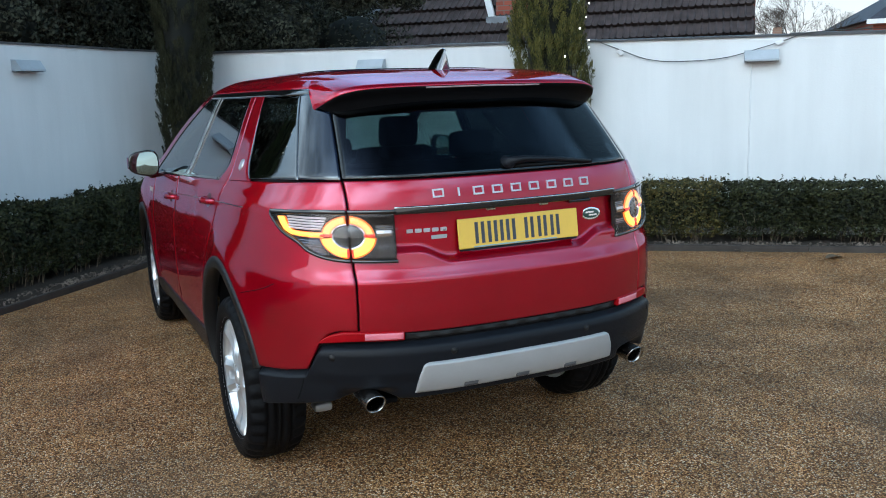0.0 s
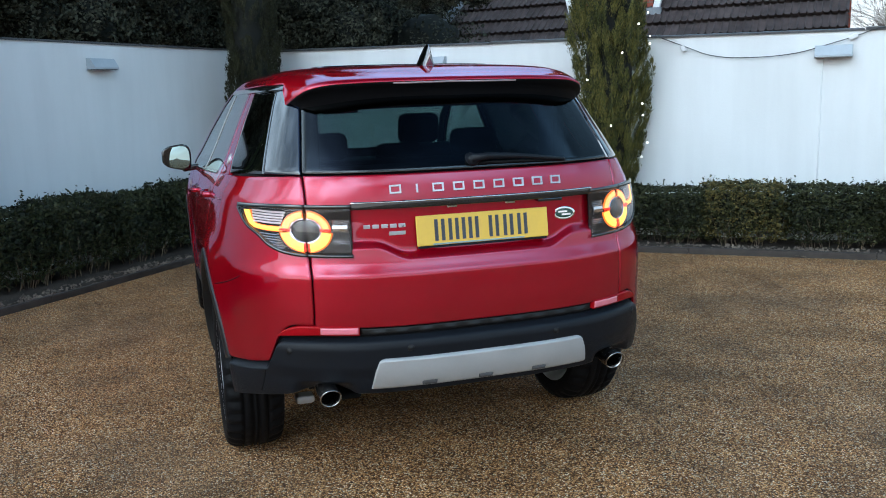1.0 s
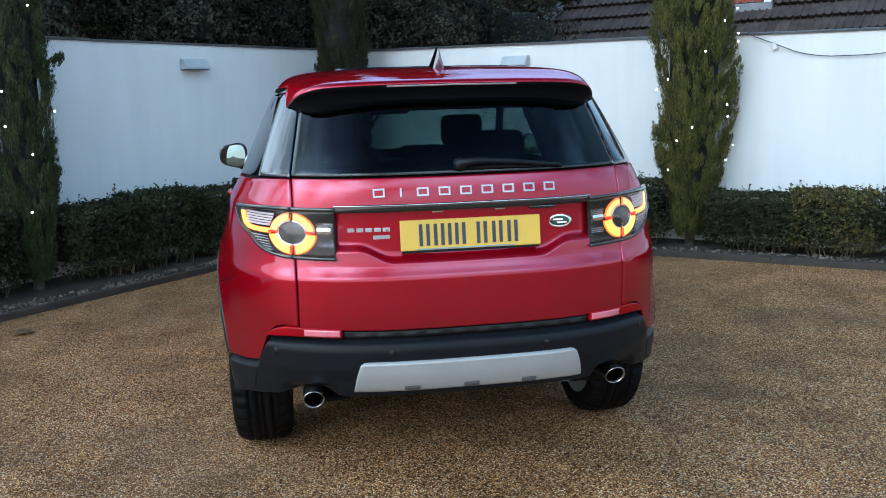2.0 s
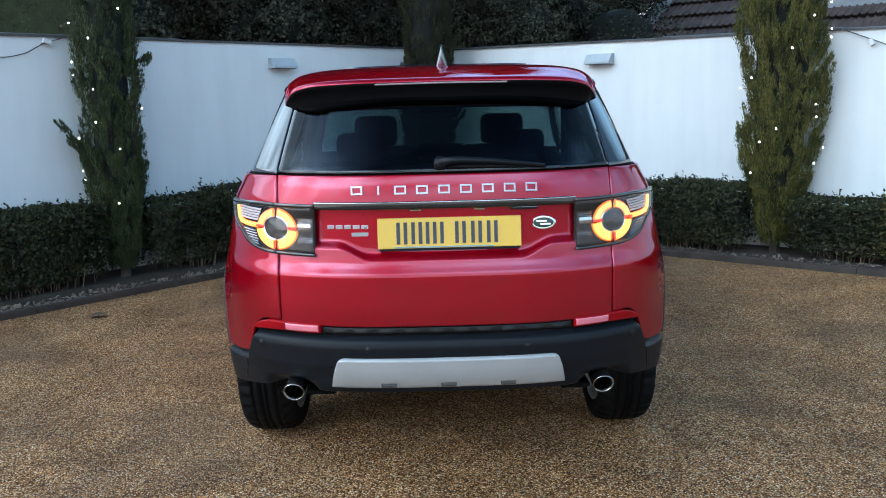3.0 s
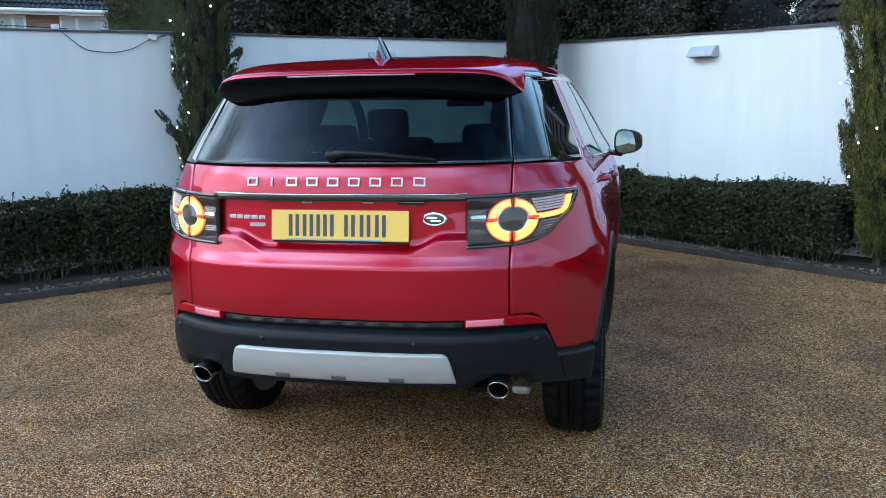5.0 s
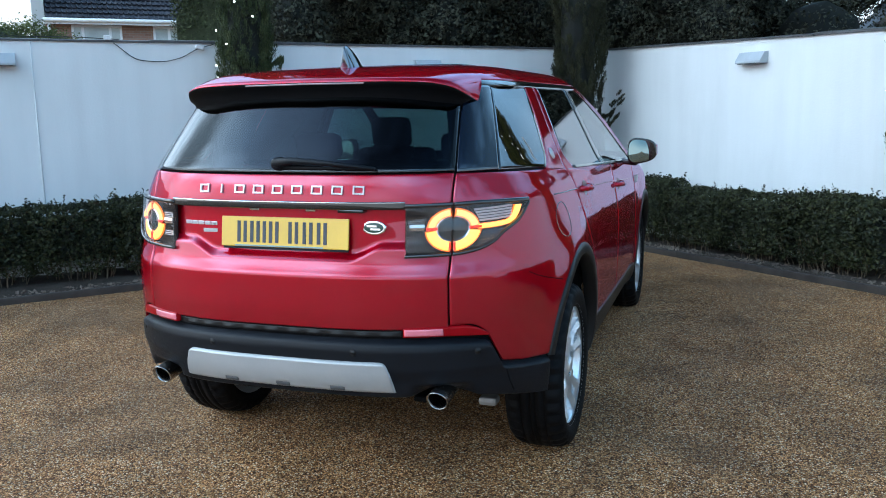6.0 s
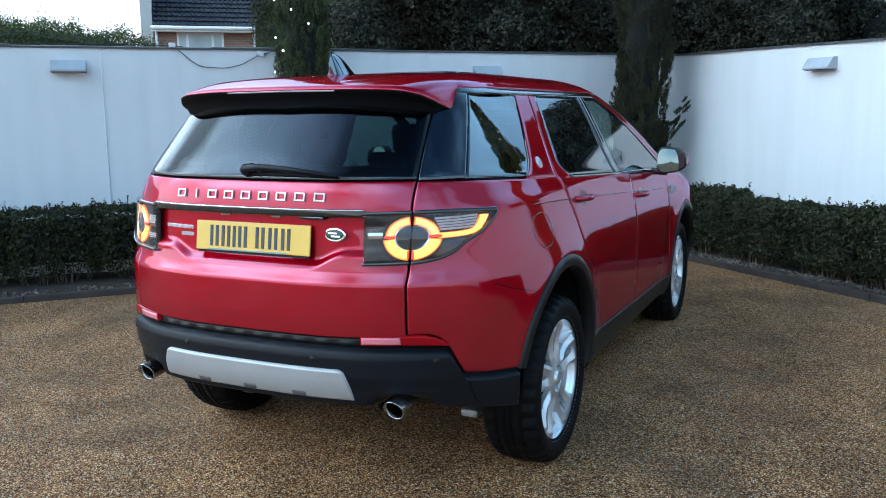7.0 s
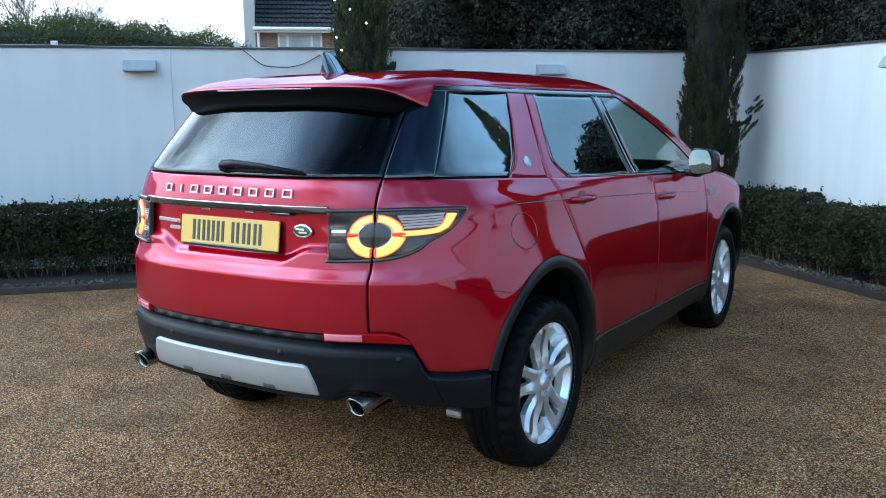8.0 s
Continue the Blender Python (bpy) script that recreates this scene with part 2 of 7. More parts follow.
def brick_mat(name, a, c, mortar):
    m, nodes, links, b = node_mat(name)
    co, br = nodes.new("ShaderNodeTexCoord"), nodes.new("ShaderNodeTexBrick")
    mp = nodes.new("ShaderNodeMapping")
    mp.inputs["Rotation"].default_value = (radians(90), 0, 0)
    links.new(co.outputs["Object"], mp.inputs["Vector"])
    links.new(mp.outputs["Vector"], br.inputs["Vector"])
    br.inputs["Color1"].default_value, br.inputs["Color2"].default_value = (*a, 1), (*c, 1)
    br.inputs["Mortar"].default_value = (*mortar, 1)
    br.inputs["Scale"].default_value = 1
    br.inputs["Brick Width"].default_value, br.inputs["Row Height"].default_value = 0.225, 0.075
    br.inputs["Mortar Size"].default_value = 0.008
    links.new(br.outputs["Color"], b.inputs["Base Color"])
    b.inputs["Roughness"].default_value = 0.85
    return m


PAINT = paint_mat()
GRAVEL = gravel_mat()
WALLPAINT = render_mat("white_masonry_paint", (0.695, 0.705, 0.71))
BLACK_PLASTIC = mat("black_plastic", (0.006, 0.0075, 0.011), 0.42, bump=0.25, fine=500, rvar=0.1, spec=0.22)
TRIM_PLASTIC = mat("trim_plastic", (0.008, 0.008, 0.009), 0.4, bump=0.2, fine=500, spec=0.35)
GLOSS_BLACK = mat("gloss_black", (0.006, 0.006, 0.007), 0.06, coat=0.8, rvar=0.03)
CORNER_GLASS = mat("black_corner_glass", (0.003, 0.006, 0.015), 0.03, rvar=0.015, spec=0.8, coat=0.7)
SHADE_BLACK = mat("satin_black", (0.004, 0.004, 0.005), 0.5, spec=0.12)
CAVITY = mat("dark_cavity", (0.006, 0.006, 0.007), 0.85, spec=0.1)
RUBBER = mat("tyre_rubber", (0.004, 0.004, 0.005), 0.6, bump=0.4, fine=160, dark=0.6, spec=0.14)
ALLOY = mat("silver_alloy", (0.80, 0.81, 0.83), 0.36, metal=0.8, dark=0.93, rvar=0.03)
SKID = mat("satin_silver", (0.44, 0.435, 0.435), 0.48, metal=0.45, dark=0.9)
CHROME = mat("chrome", (0.82, 0.83, 0.85), 0.1, metal=1.0, dark=0.92)
LETTER = mat("silver_lettering", (0.62, 0.60, 0.62), 0.3, metal=0.6)
STEEL = mat("exhaust_steel", (0.38, 0.365, 0.355), 0.24, metal=1.0, dark=0.7)
MIRROR = mat("mirror_glass", (0.28, 0.37, 0.38), 0.02, metal=1.0, dark=0.97, rvar=0.01)
PRIVACY = glass_mat("privacy_glass", (0.035, 0.042, 0.045), 0.004, 0.16)
REAR_GLASS = glass_mat("tinted_rear_glass", (0.09, 0.15, 0.157), 0.004, 0.05)
CLEARGLASS = glass_mat("clear_glass", (0.66, 0.76, 0.72), 0.006, 0.08)
LENS = glass_mat("lamp_lens", (0.92, 0.9, 0.9), 0.01, 0.035)
REFLECTOR_GLINT = mat("reflector_glint", (0.85, 0.22, 0.28), 0.15, coat=1.0, fine=300, bump=0.3)
POCKET_SHADE = mat("skid_pocket_shade", (0.10, 0.10, 0.105), 0.5, metal=0.3)
REFLECTOR = mat("red_reflector", (0.34, 0.003, 0.008), 0.2, fine=300, spec=0.15)
PINK_RIB = mat("pale_indicator_rib", (0.85, 0.74, 0.76), 0.3, metal=0.15)
LAMP_BODY = mat("lamp_body", (0.028, 0.026, 0.028), 0.2, metal=0.8, fine=200)
GLOW_AMBER = glow_mat("tail_light_core", (1.0, 0.47, 0.06), 2.6)
GLOW_DIM = glow_mat("tail_light_upper", (1.0, 0.46, 0.14), 1.7)
GLOW_RED = glow_mat("tail_light_edge", (1.0, 0.04, 0.015), 0.9)
GLOW_ORANGE = glow_mat("tail_light_rim", (1.0, 0.17, 0.012), 1.6)
PLATE_YELLOW = mat("plate_yellow", (0.74, 0.45, 0.035), 0.4, dark=0.92, coat=1.0)
INK = mat("plate_ink", (0.05, 0.055, 0.07), 0.5)
BADGE_GREEN = mat("badge_green", (0.010, 0.055, 0.04), 0.3, coat=0.5)
SEAT = mat("dark_leather", (0.006, 0.006, 0.007), 0.7, bump=0.3, spec=0.15)
FIN_GREY = mat("fin_grey", (0.22, 0.22, 0.235), 0.08, metal=1.0, rvar=0.02)
HEDGE_LEAF = leaf_mat("hedge_leaf", (0.006, 0.008, 0.003), (0.018, 0.022, 0.008), (0.048, 0.050, 0.019))
HEDGE_YELLOW = leaf_mat("yellowing_leaf", (0.012, 0.016, 0.006), (0.045, 0.045, 0.014), (0.13, 0.10, 0.03))
CYPRESS_LEAF = leaf_mat("cypress_leaf", (0.016, 0.020, 0.006), (0.064, 0.068, 0.017), (0.155, 0.135, 0.034), patch=7.0)
# darker copy of the cypress leaf, with the left tree's shade in its colour
CYPRESS_SHADED = leaf_mat("shaded_cypress_leaf", (0.012, 0.019, 0.008), (0.034, 0.048, 0.017), (0.075, 0.088, 0.032), patch=7.0)
# near-black colour painted for the shade between the cypress tufts
CYPRESS_SHADE_CORE = mat("cypress_shade_core", (0.007, 0.008, 0.005), 0.9, dark=0.4, fine=60, bump=0.6)
TREE_LEAF = leaf_mat("evergreen_leaf", (0.010, 0.011, 0.007), (0.032, 0.034, 0.022), (0.075, 0.076, 0.052), 0.75)
# darkest cypress leaf: the wall corner's shade is put into its colour
CORNER_SHADED = leaf_mat("corner_shaded_cypress_leaf", (0.007, 0.008, 0.004), (0.020, 0.022, 0.009), (0.046, 0.044, 0.019), patch=7.0)
FAR_HEDGE_LEAF = leaf_mat("conifer_leaf", (0.04, 0.055, 0.018), (0.085, 0.105, 0.034), (0.15, 0.165, 0.06), 0.8)
CONIFER_LEAF = leaf_mat("feathery_conifer_leaf", (0.016, 0.022, 0.009), (0.038, 0.048, 0.019), (0.075, 0.085, 0.036), 0.8)
FAR_CORE = mat("conifer_core", (0.035, 0.045, 0.016), 0.9, dark=0.5)
# near-black colour stands in for shade deep among the leaves
LEAF_SHADE_CORE = mat("foliage_shade_core", (0.006, 0.008, 0.005), 0.9, dark=0.5)
BARK = mat("bark", (0.09, 0.07, 0.055), 0.85, bump=0.8, fine=40, dark=0.5)
TWIG = mat("dry_twig", (0.15, 0.11, 0.07), 0.8, dark=0.5)
SOIL = mat("damp_soil", (0.045, 0.032, 0.022), 0.9, bump=1.0, fine=60, dark=0.4)
KERB = mat("dark_edging_board", (0.052, 0.040, 0.033), 0.7, bump=0.6, fine=45, dark=0.5)
COPING = mat("slate_coping", (0.075, 0.075, 0.08), 0.6, bump=0.6, fine=30, dark=0.5)
LAMP_WHITE = mat("painted_lamp_housing", (0.42, 0.46, 0.50), 0.5, dark=0.85)
CABLE = mat("black_cable", (0.02, 0.022, 0.024), 0.5)
WHITE_PLASTIC = mat("white_plastic", (0.78, 0.79, 0.8), 0.4)
BULB = glow_mat("fairy_light", (1.0, 0.93, 0.8), 5.0)
TILE_BROWN = tile_mat("brown_roof_tile", (0.035, 0.023, 0.021), (0.085, 0.06, 0.055))
TILE_GREY = tile_mat("grey_roof_tile", (0.03, 0.03, 0.04), (0.065, 0.065, 0.08))
DARK_STEEL = mat("dark_brake_steel", (0.03, 0.03, 0.032), 0.55, metal=0.6)
BRICK_RED = brick_mat("red_brick", (0.30, 0.07, 0.04), (0.22, 0.05, 0.03), (0.16, 0.12, 0.1))
BRICK_BUFF = brick_mat("buff_brick", (0.30, 0.17, 0.12), (0.22, 0.12, 0.085), (0.26, 0.22, 0.18))
UPVC = mat("white_upvc", (0.78, 0.79, 0.8), 0.35, dark=0.9)
LEAD = mat("lead_flashing", (0.22, 0.235, 0.26), 0.5, dark=0.6)
PANE = mat("house_pane", (0.55, 0.60, 0.60), 0.25, dark=0.6, scale=1.2)
HOUSE_RENDER = render_mat("house_render", (0.55, 0.54, 0.52))
# ---- mesh tools ----
def link_mesh(name, me, material, smooth=False):
    ob = new(name, me)
    if material:
        me.materials.append(material)
    if smooth:
        for p in me.polygons:
            p.use_smooth = True
    return ob


def part(name, bm, material, parent, label="", smooth=False):
    me = bpy.data.meshes.new(name)
    bm.to_mesh(me)
    bm.free()
    ob = link_mesh(name, me, material, smooth)
    ob.parent = parent
    if label:
        tagged(ob, label)
    return ob


def thing(name, label, category, group="", kind="", at=(0, 0, 0)):
    e = new(name)
    e.location = at
    e.empty_display_size = 0.1
    return tagged(e, label, category, group, kind)


def box(bm, x0, x1, y0, y1, z0, z1, bevel=0.0, m=None):
    """A box with softened edges, added to bm."""
    r = bmesh.ops.create_cube(bm, size=1)
    vs = r["verts"]
    for v in vs:
        v.co = Vector((x0 + (v.co.x + 0.5) * (x1 - x0), y0 + (v.co.y + 0.5) * (y1 - y0), z0 + (v.co.z + 0.5) * (z1 - z0)))
    if bevel:
        es = list({e for v in vs for e in v.link_edges})
        r2 = bmesh.ops.bevel(bm, geom=es, offset=bevel, segments=2, affect="EDGES", profile=0.5)
        vs = list({v for f in r2["faces"] for v in f.verts} | {v for v in vs if v.is_valid})
    if m is not None:
        bmesh.ops.transform(bm, matrix=m, verts=vs)
    return vs


def boxed(*a, **k):
    bm = bmesh.new()
    box(bm, *a, **k)
    return bm


def lathe(profile, n=64, notch=None):
    """Turns (radius, x) points round the x axis. notch(i, j) lowers a radius."""
    bm = bmesh.new()
    rings = []
    for i in range(n):
        a = 2 * math.pi * i / n
        ring = []
        for j, (r, x) in enumerate(profile):
            rr = r - (notch(i, j) if notch else 0)
            ring.append(bm.verts.new((x, rr * math.cos(a), rr * math.sin(a))))
        rings.append(ring)
    for i in range(n):
        p, q = rings[i], rings[(i + 1) % n]
        for j in range(len(profile) - 1):
            bm.faces.new((p[j], p[j + 1], q[j + 1], q[j]))
    return bm


def tube(points, radius, n=8, taper=None):
    """A pipe through the points."""
    bm = bmesh.new()
    add_tube(bm, points, radius, n, taper)
    return bm


def add_tube(bm, points, radius, n=8, taper=None):
    pts = [Vector(p) for p in points]
    rings = []
    for i, p in enumerate(pts):
        d = (pts[min(i + 1, len(pts) - 1)] - pts[max(i - 1, 0)]).normalized()
        up = Vector((0, 0, 1)) if abs(d.z) < 0.9 else Vector((1, 0, 0))
        a = d.cross(up).normalized()
        b = d.cross(a)
        r = radius if taper is None else radius + (taper - radius) * i / (len(pts) - 1)
        rings.append([bm.verts.new(p + (a * math.cos(t) + b * math.sin(t)) * r) for t in [2 * math.pi * k / n for k in range(n)]])
    for p, q in zip(rings, rings[1:]):
        for k in range(n):
            bm.faces.new((p[k], p[(k + 1) % n], q[(k + 1) % n], q[k]))
    bm.faces.new(rings[0][::-1])
    bm.faces.new(rings[-1])


def grid_faces(bm, rows):
    for p, q in zip(rows, rows[1:]):
        for a, b, c, d in zip(p, p[1:], q[1:], q):
            bm.faces.new((a, b, c, d))


def lerp(a, b, t):
    return a + (b - a) * t


def sm(t):
    t = min(max(t, 0.0), 1.0)
    return t * t * (3 - 2 * t)


class Curve:
    """A smooth curve through (x, y) points that does not overshoot."""

    def __init__(self, pts):
        self.x = [p[0] for p in pts]
        self.y = [p[1] for p in pts]
        n = len(pts)
        d = [(self.y[i + 1] - self.y[i]) / (self.x[i + 1] - self.x[i]) for i in range(n - 1)]
        self.m = [d[0]] + [0 if d[i - 1] * d[i] <= 0 else 2 * d[i - 1] * d[i] / (d[i - 1] + d[i]) for i in range(1, n - 1)] + [d[-1]]

    def __call__(self, v):
        x, y, m = self.x, self.y, self.m
        if v <= x[0]:
            return y[0]
        if v >= x[-1]:
            return y[-1]
        i = max(k for k in range(len(x) - 1) if x[k] <= v)
        h = x[i + 1] - x[i]
        t = (v - x[i]) / h
        return (2 * t**3 - 3 * t**2 + 1) * y[i] + (t**3 - 2 * t**2 + t) * h * m[i] + (3 * t**2 - 2 * t**3) * y[i + 1] + (t**3 - t**2) * h * m[i + 1]


def line(pts):
    """Straight pieces through (x, y) points."""
    xs, ys = [p[0] for p in pts], [p[1] for p in pts]
    return lambda v: float(np.interp(v, xs, ys))


def leaves(name, places, outs, size, material, parent, spread=0.9, long=1.7, rng=None):
    """One mesh of small folded leaves at places, facing roughly outs."""
    rng = rng or np.random.default_rng(1)
    n = len(places)
    p, o = np.asarray(places, float), np.asarray(outs, float)
    o = o + rng.normal(0, spread, (n, 3))
    o /= np.linalg.norm(o, axis=1)[:, None] + 1e-9
    r = rng.normal(0, 1, (n, 3))
    a = np.cross(o, r)
    a /= np.linalg.norm(a, axis=1)[:, None] + 1e-9
    b = np.cross(o, a)
    s = size * rng.uniform(0.6, 1.35, (n, 1))
    v = np.stack([p - a * s * long / 2, p + b * s * 0.5 + o * s * 0.12, p + a * s * long / 2, p - b * s * 0.5 + o * s * 0.12], 1).reshape(-1, 3)
    me = bpy.data.meshes.new(name)
    me.vertices.add(4 * n)
    me.vertices.foreach_set("co", v.ravel())
    me.loops.add(4 * n)
    me.loops.foreach_set("vertex_index", np.arange(4 * n))
    me.polygons.add(n)
    me.polygons.foreach_set("loop_start", np.arange(0, 4 * n, 4))
    me.polygons.foreach_set("loop_total", np.full(n, 4))
    me.update()
    me.validate()
    ob = link_mesh(name, me, material)
    ob.parent = parent
    return ob
# ---- the yard: ground, two white walls meeting in a corner, beds and edging ----
L0, LD = Vector((-1.745, 6.11, 0)), Vector((-0.7032, -0.7110, 0))
R0, RD = Vector((1.735, 6.01, 0)), Vector((0.7293, -0.6842, 0))
LN, RN = Vector((0.7110, -0.7032, 0)), Vector((-0.6842, -0.7293, 0))
A_L0, A_R0 = -2.27, -2.60  # where each wall's run starts, at the corner


def left_at(a, off=0.0, z=0.0):
    """A point along the left wall's face, off metres in front of it."""
    p = L0 + LD * a + LN * off
    return Vector((p.x, p.y, z))


def right_at(a, off=0.0, z=0.0):
    p = R0 + RD * a + RN * off
    return Vector((p.x, p.y, z))


def ground_z(x, y):
    """The drive lies level round the car and rises a little towards the right wall."""
    d = (Vector((x, y, 0)) - R0).dot(RN)
    a = (Vector((x, y, 0)) - R0).dot(RD)
    zk = min(max(0.045 + 0.016 * a, 0.0), 0.13)
    return zk * sm((3.2 - d) / 2.5)


def axis_steps():
    near = np.arange(-9.0, 12.01, 0.25)
    far = np.array([16, 24, 40, 70, 130, 260, 600, 1500.0])
    return np.concatenate([-far[::-1], near, far])


def build_ground():
    xs, ys = axis_steps(), axis_steps()
    bm = bmesh.new()
    rows = [[bm.verts.new((x, y, ground_z(x, y) if abs(x) < 12.1 and abs(y) < 12.1 else ground_z(np.clip(x, -12, 12), np.clip(y, -12, 12)))) for x in xs] for y in ys]
    grid_faces(bm, rows)
    me = bpy.data.meshes.new("ground")
    bm.to_mesh(me)
    bm.free()
    tagged(link_mesh("ground", me, GRAVEL, True), "resin-bound tan gravel drive, damp, with grey stains", "ground", kind="structure")


build_ground()


def build_wall(name, at, a0, a1, top0, top1, label):
    """A rendered garden wall 0.22 m thick, with a slate coping in lengths laid on top."""
    bm = bmesh.new()
    n = 40
    rows = []
    for k in range(n + 1):
        a = lerp(a0, a1, k / n)
        t = lerp(top0, top1, k / n)
        rows.append([bm.verts.new(at(a, off, z)) for off, z in ((0, -0.1), (0, 0.7), (0, 1.4), (0, t - 0.004), (-0.004, t), (-0.22, t), (-0.22, -0.1))])
    grid_faces(bm, rows)
    bm.faces.new(rows[0])
    bm.faces.new(rows[-1][::-1])
    bmesh.ops.recalc_face_normals(bm, faces=bm.faces)
    me = bpy.data.meshes.new(name)
    bm.to_mesh(me)
    bm.free()
    wall = tagged(link_mesh(name, me, WALLPAINT), label, "wall", kind="structure")
    rnd = random.Random(4)
    a = a0
    while a < a1 - 0.05:
        b = min(a + rnd.uniform(0.75, 0.95), a1)
        bm = bmesh.new()
        j = rnd.uniform(-0.006, 0.006)
        vs = []
        for aa in (a + 0.004, b - 0.004):
            t = lerp(top0, top1, (aa - a0) / (a1 - a0)) + 0.002
            e = 0.016 + rnd.uniform(-0.006, 0.008)
            vs.append([bm.verts.new(at(aa, off, z)) for off, z in ((e, t + j * 0.3 - 0.004), (e, t + 0.016 + j), (-0.11, t + 0.03 + j), (-0.245, t + 0.016), (-0.245, t))])
        for i in range(5):
            k = (i + 1) % 5
            bm.faces.new((vs[0][i], vs[0][k], vs[1][k], vs[1][i]))
        bm.faces.new(vs[0][::-1])
        bm.faces.new(vs[1])
        part("coping_slate", bm, COPING, wall)
        a = b
    return wall


wall_left = build_wall("wall_left", left_at, A_L0, 10.0, 2.140, 2.140, "white painted rendered garden wall with slate coping")
wall_right = build_wall("wall_right", right_at, A_R0, 10.5, 2.115, 1.885, "white painted rendered garden wall with slate coping")


def kerb_off_left(a):
    return 0.935 + 0.03 * min(max(a, -2), 6)


def kerb_off_right(a):
    return 0.75


def build_bed(name, at, a0, a1, koff, label):
    """A strip of soil between edging and wall, heaped unevenly."""
    bm = bmesh.new()
    n = int((a1 - a0) / 0.12)
    rows = []
    for k in range(n + 1):
        a = lerp(a0, a1, k / n)
        row = []
        for j in range(9):
            off = lerp(-0.02, koff(a) - 0.02, j / 8)
            p = at(a, off)
            hump = 0.0 if j in (8,) else 0.03 + 0.025 * noise.noise(Vector((a * 5, off * 6, 0)))
            row.append(bm.verts.new((p.x, p.y, ground_z(p.x, p.y) + 0.008 + hump)))
        rows.append(row)
    grid_faces(bm, rows)
    bmesh.ops.recalc_face_normals(bm, faces=bm.faces)
    me = bpy.data.meshes.new(name)
    bm.to_mesh(me)
    bm.free()
    return tagged(link_mesh(name, me, SOIL, True), label, "soil bed", kind="structure")


build_bed("soil_bed_left", left_at, -2.3, 9.5, kerb_off_left, "dark damp soil bed under the hedge")
build_bed("soil_bed_right", right_at, -2.2, 9.5, kerb_off_right, "dark damp soil bed under the hedge")


def build_kerb(name, at, a0, a1, koff):
    """Low dark edging boards, laid end to end as real steps."""
    base = tagged(new(name), "low dark timber edging board along the drive", "kerb", kind="structure")
    a = a0
    rnd = random.Random(9)
    while a < a1 - 0.1:
        b = min(a + 1.5, a1)
        bm = bmesh.new()
        m = 5
        rows = []
        for k in range(m + 1):
            aa = lerp(a + 0.003, b - 0.003, k / m)
            o = koff(aa)
            p0, p1 = at(aa, o), at(aa, o - 0.045)
            h = 0.055 + rnd.uniform(-0.004, 0.004)
            g0, g1 = ground_z(p0.x, p0.y), ground_z(p1.x, p1.y)
            rows.append([bm.verts.new(q) for q in ((p0.x, p0.y, g0 - 0.03), (p0.x, p0.y, g0 + h - 0.006), (*at(aa, o - 0.006).xy, g0 + h), (*at(aa, o - 0.039).xy, g1 + h), (p1.x, p1.y, g1 + h - 0.006), (p1.x, p1.y, g1 - 0.03))])
        grid_faces(bm, rows)
        bm.faces.new(rows[0])
        bm.faces.new(rows[-1][::-1])
        bmesh.ops.recalc_face_normals(bm, faces=bm.faces)
        part("edging_board", bm, KERB, base)
        a = b


def meet(koff_l, koff_r):
    """Where the two edging lines cross, as a run along each wall."""
    best = None
    for i in range(-250, 200):
        al = i / 100
        p = left_at(al, koff_l(al))
        d = (p - R0).dot(RN) - koff_r(0)
        if best is None or abs(d) < best[0]:
            best = (abs(d), al, (p - R0).dot(RD))
    return best[1], best[2]


KA_L, KA_R = meet(kerb_off_left, kerb_off_right)
build_kerb("kerb_left", left_at, KA_L, 9.5, kerb_off_left)
build_kerb("kerb_right", right_at, KA_R, 9.5, kerb_off_right)


def build_litter():
    """Stones, chips and dead leaves lying on the beds."""
    rng = np.random.default_rng(5)
    for name, at, koff, a0, a1 in (("bed_stones", left_at, kerb_off_left, -1.2, 7), ("bed_stones", right_at, kerb_off_right, -1.4, 7)):
        bm = bmesh.new()
        for _ in range(1300):
            a, f = rng.uniform(a0, a1), rng.uniform(0.02, 0.42)
            p = at(a, koff(a) - 0.05 - f * 0.55)
            z = ground_z(p.x, p.y) + 0.035
            s = rng.uniform(0.008, 0.019) + 0.016 * rng.random() ** 3
            r = bmesh.ops.create_cube(bm, size=s)
            rot = Euler(rng.uniform(0, 6, 3)).to_matrix().to_4x4()
            bmesh.ops.transform(bm, matrix=Matrix.Translation((p.x, p.y, z)) @ rot @ Matrix.Diagonal((1.4, 1, 0.6, 1)), verts=r["verts"])
        ob = part(name, bm, LITTER, None, "pale stone chips and dead leaves scattered on soil")
        tagged(ob, category="stones", kind="stuff")


LITTER = tile_mat("stone_chips", (0.04, 0.030, 0.022), (0.24, 0.19, 0.15))
build_litter()


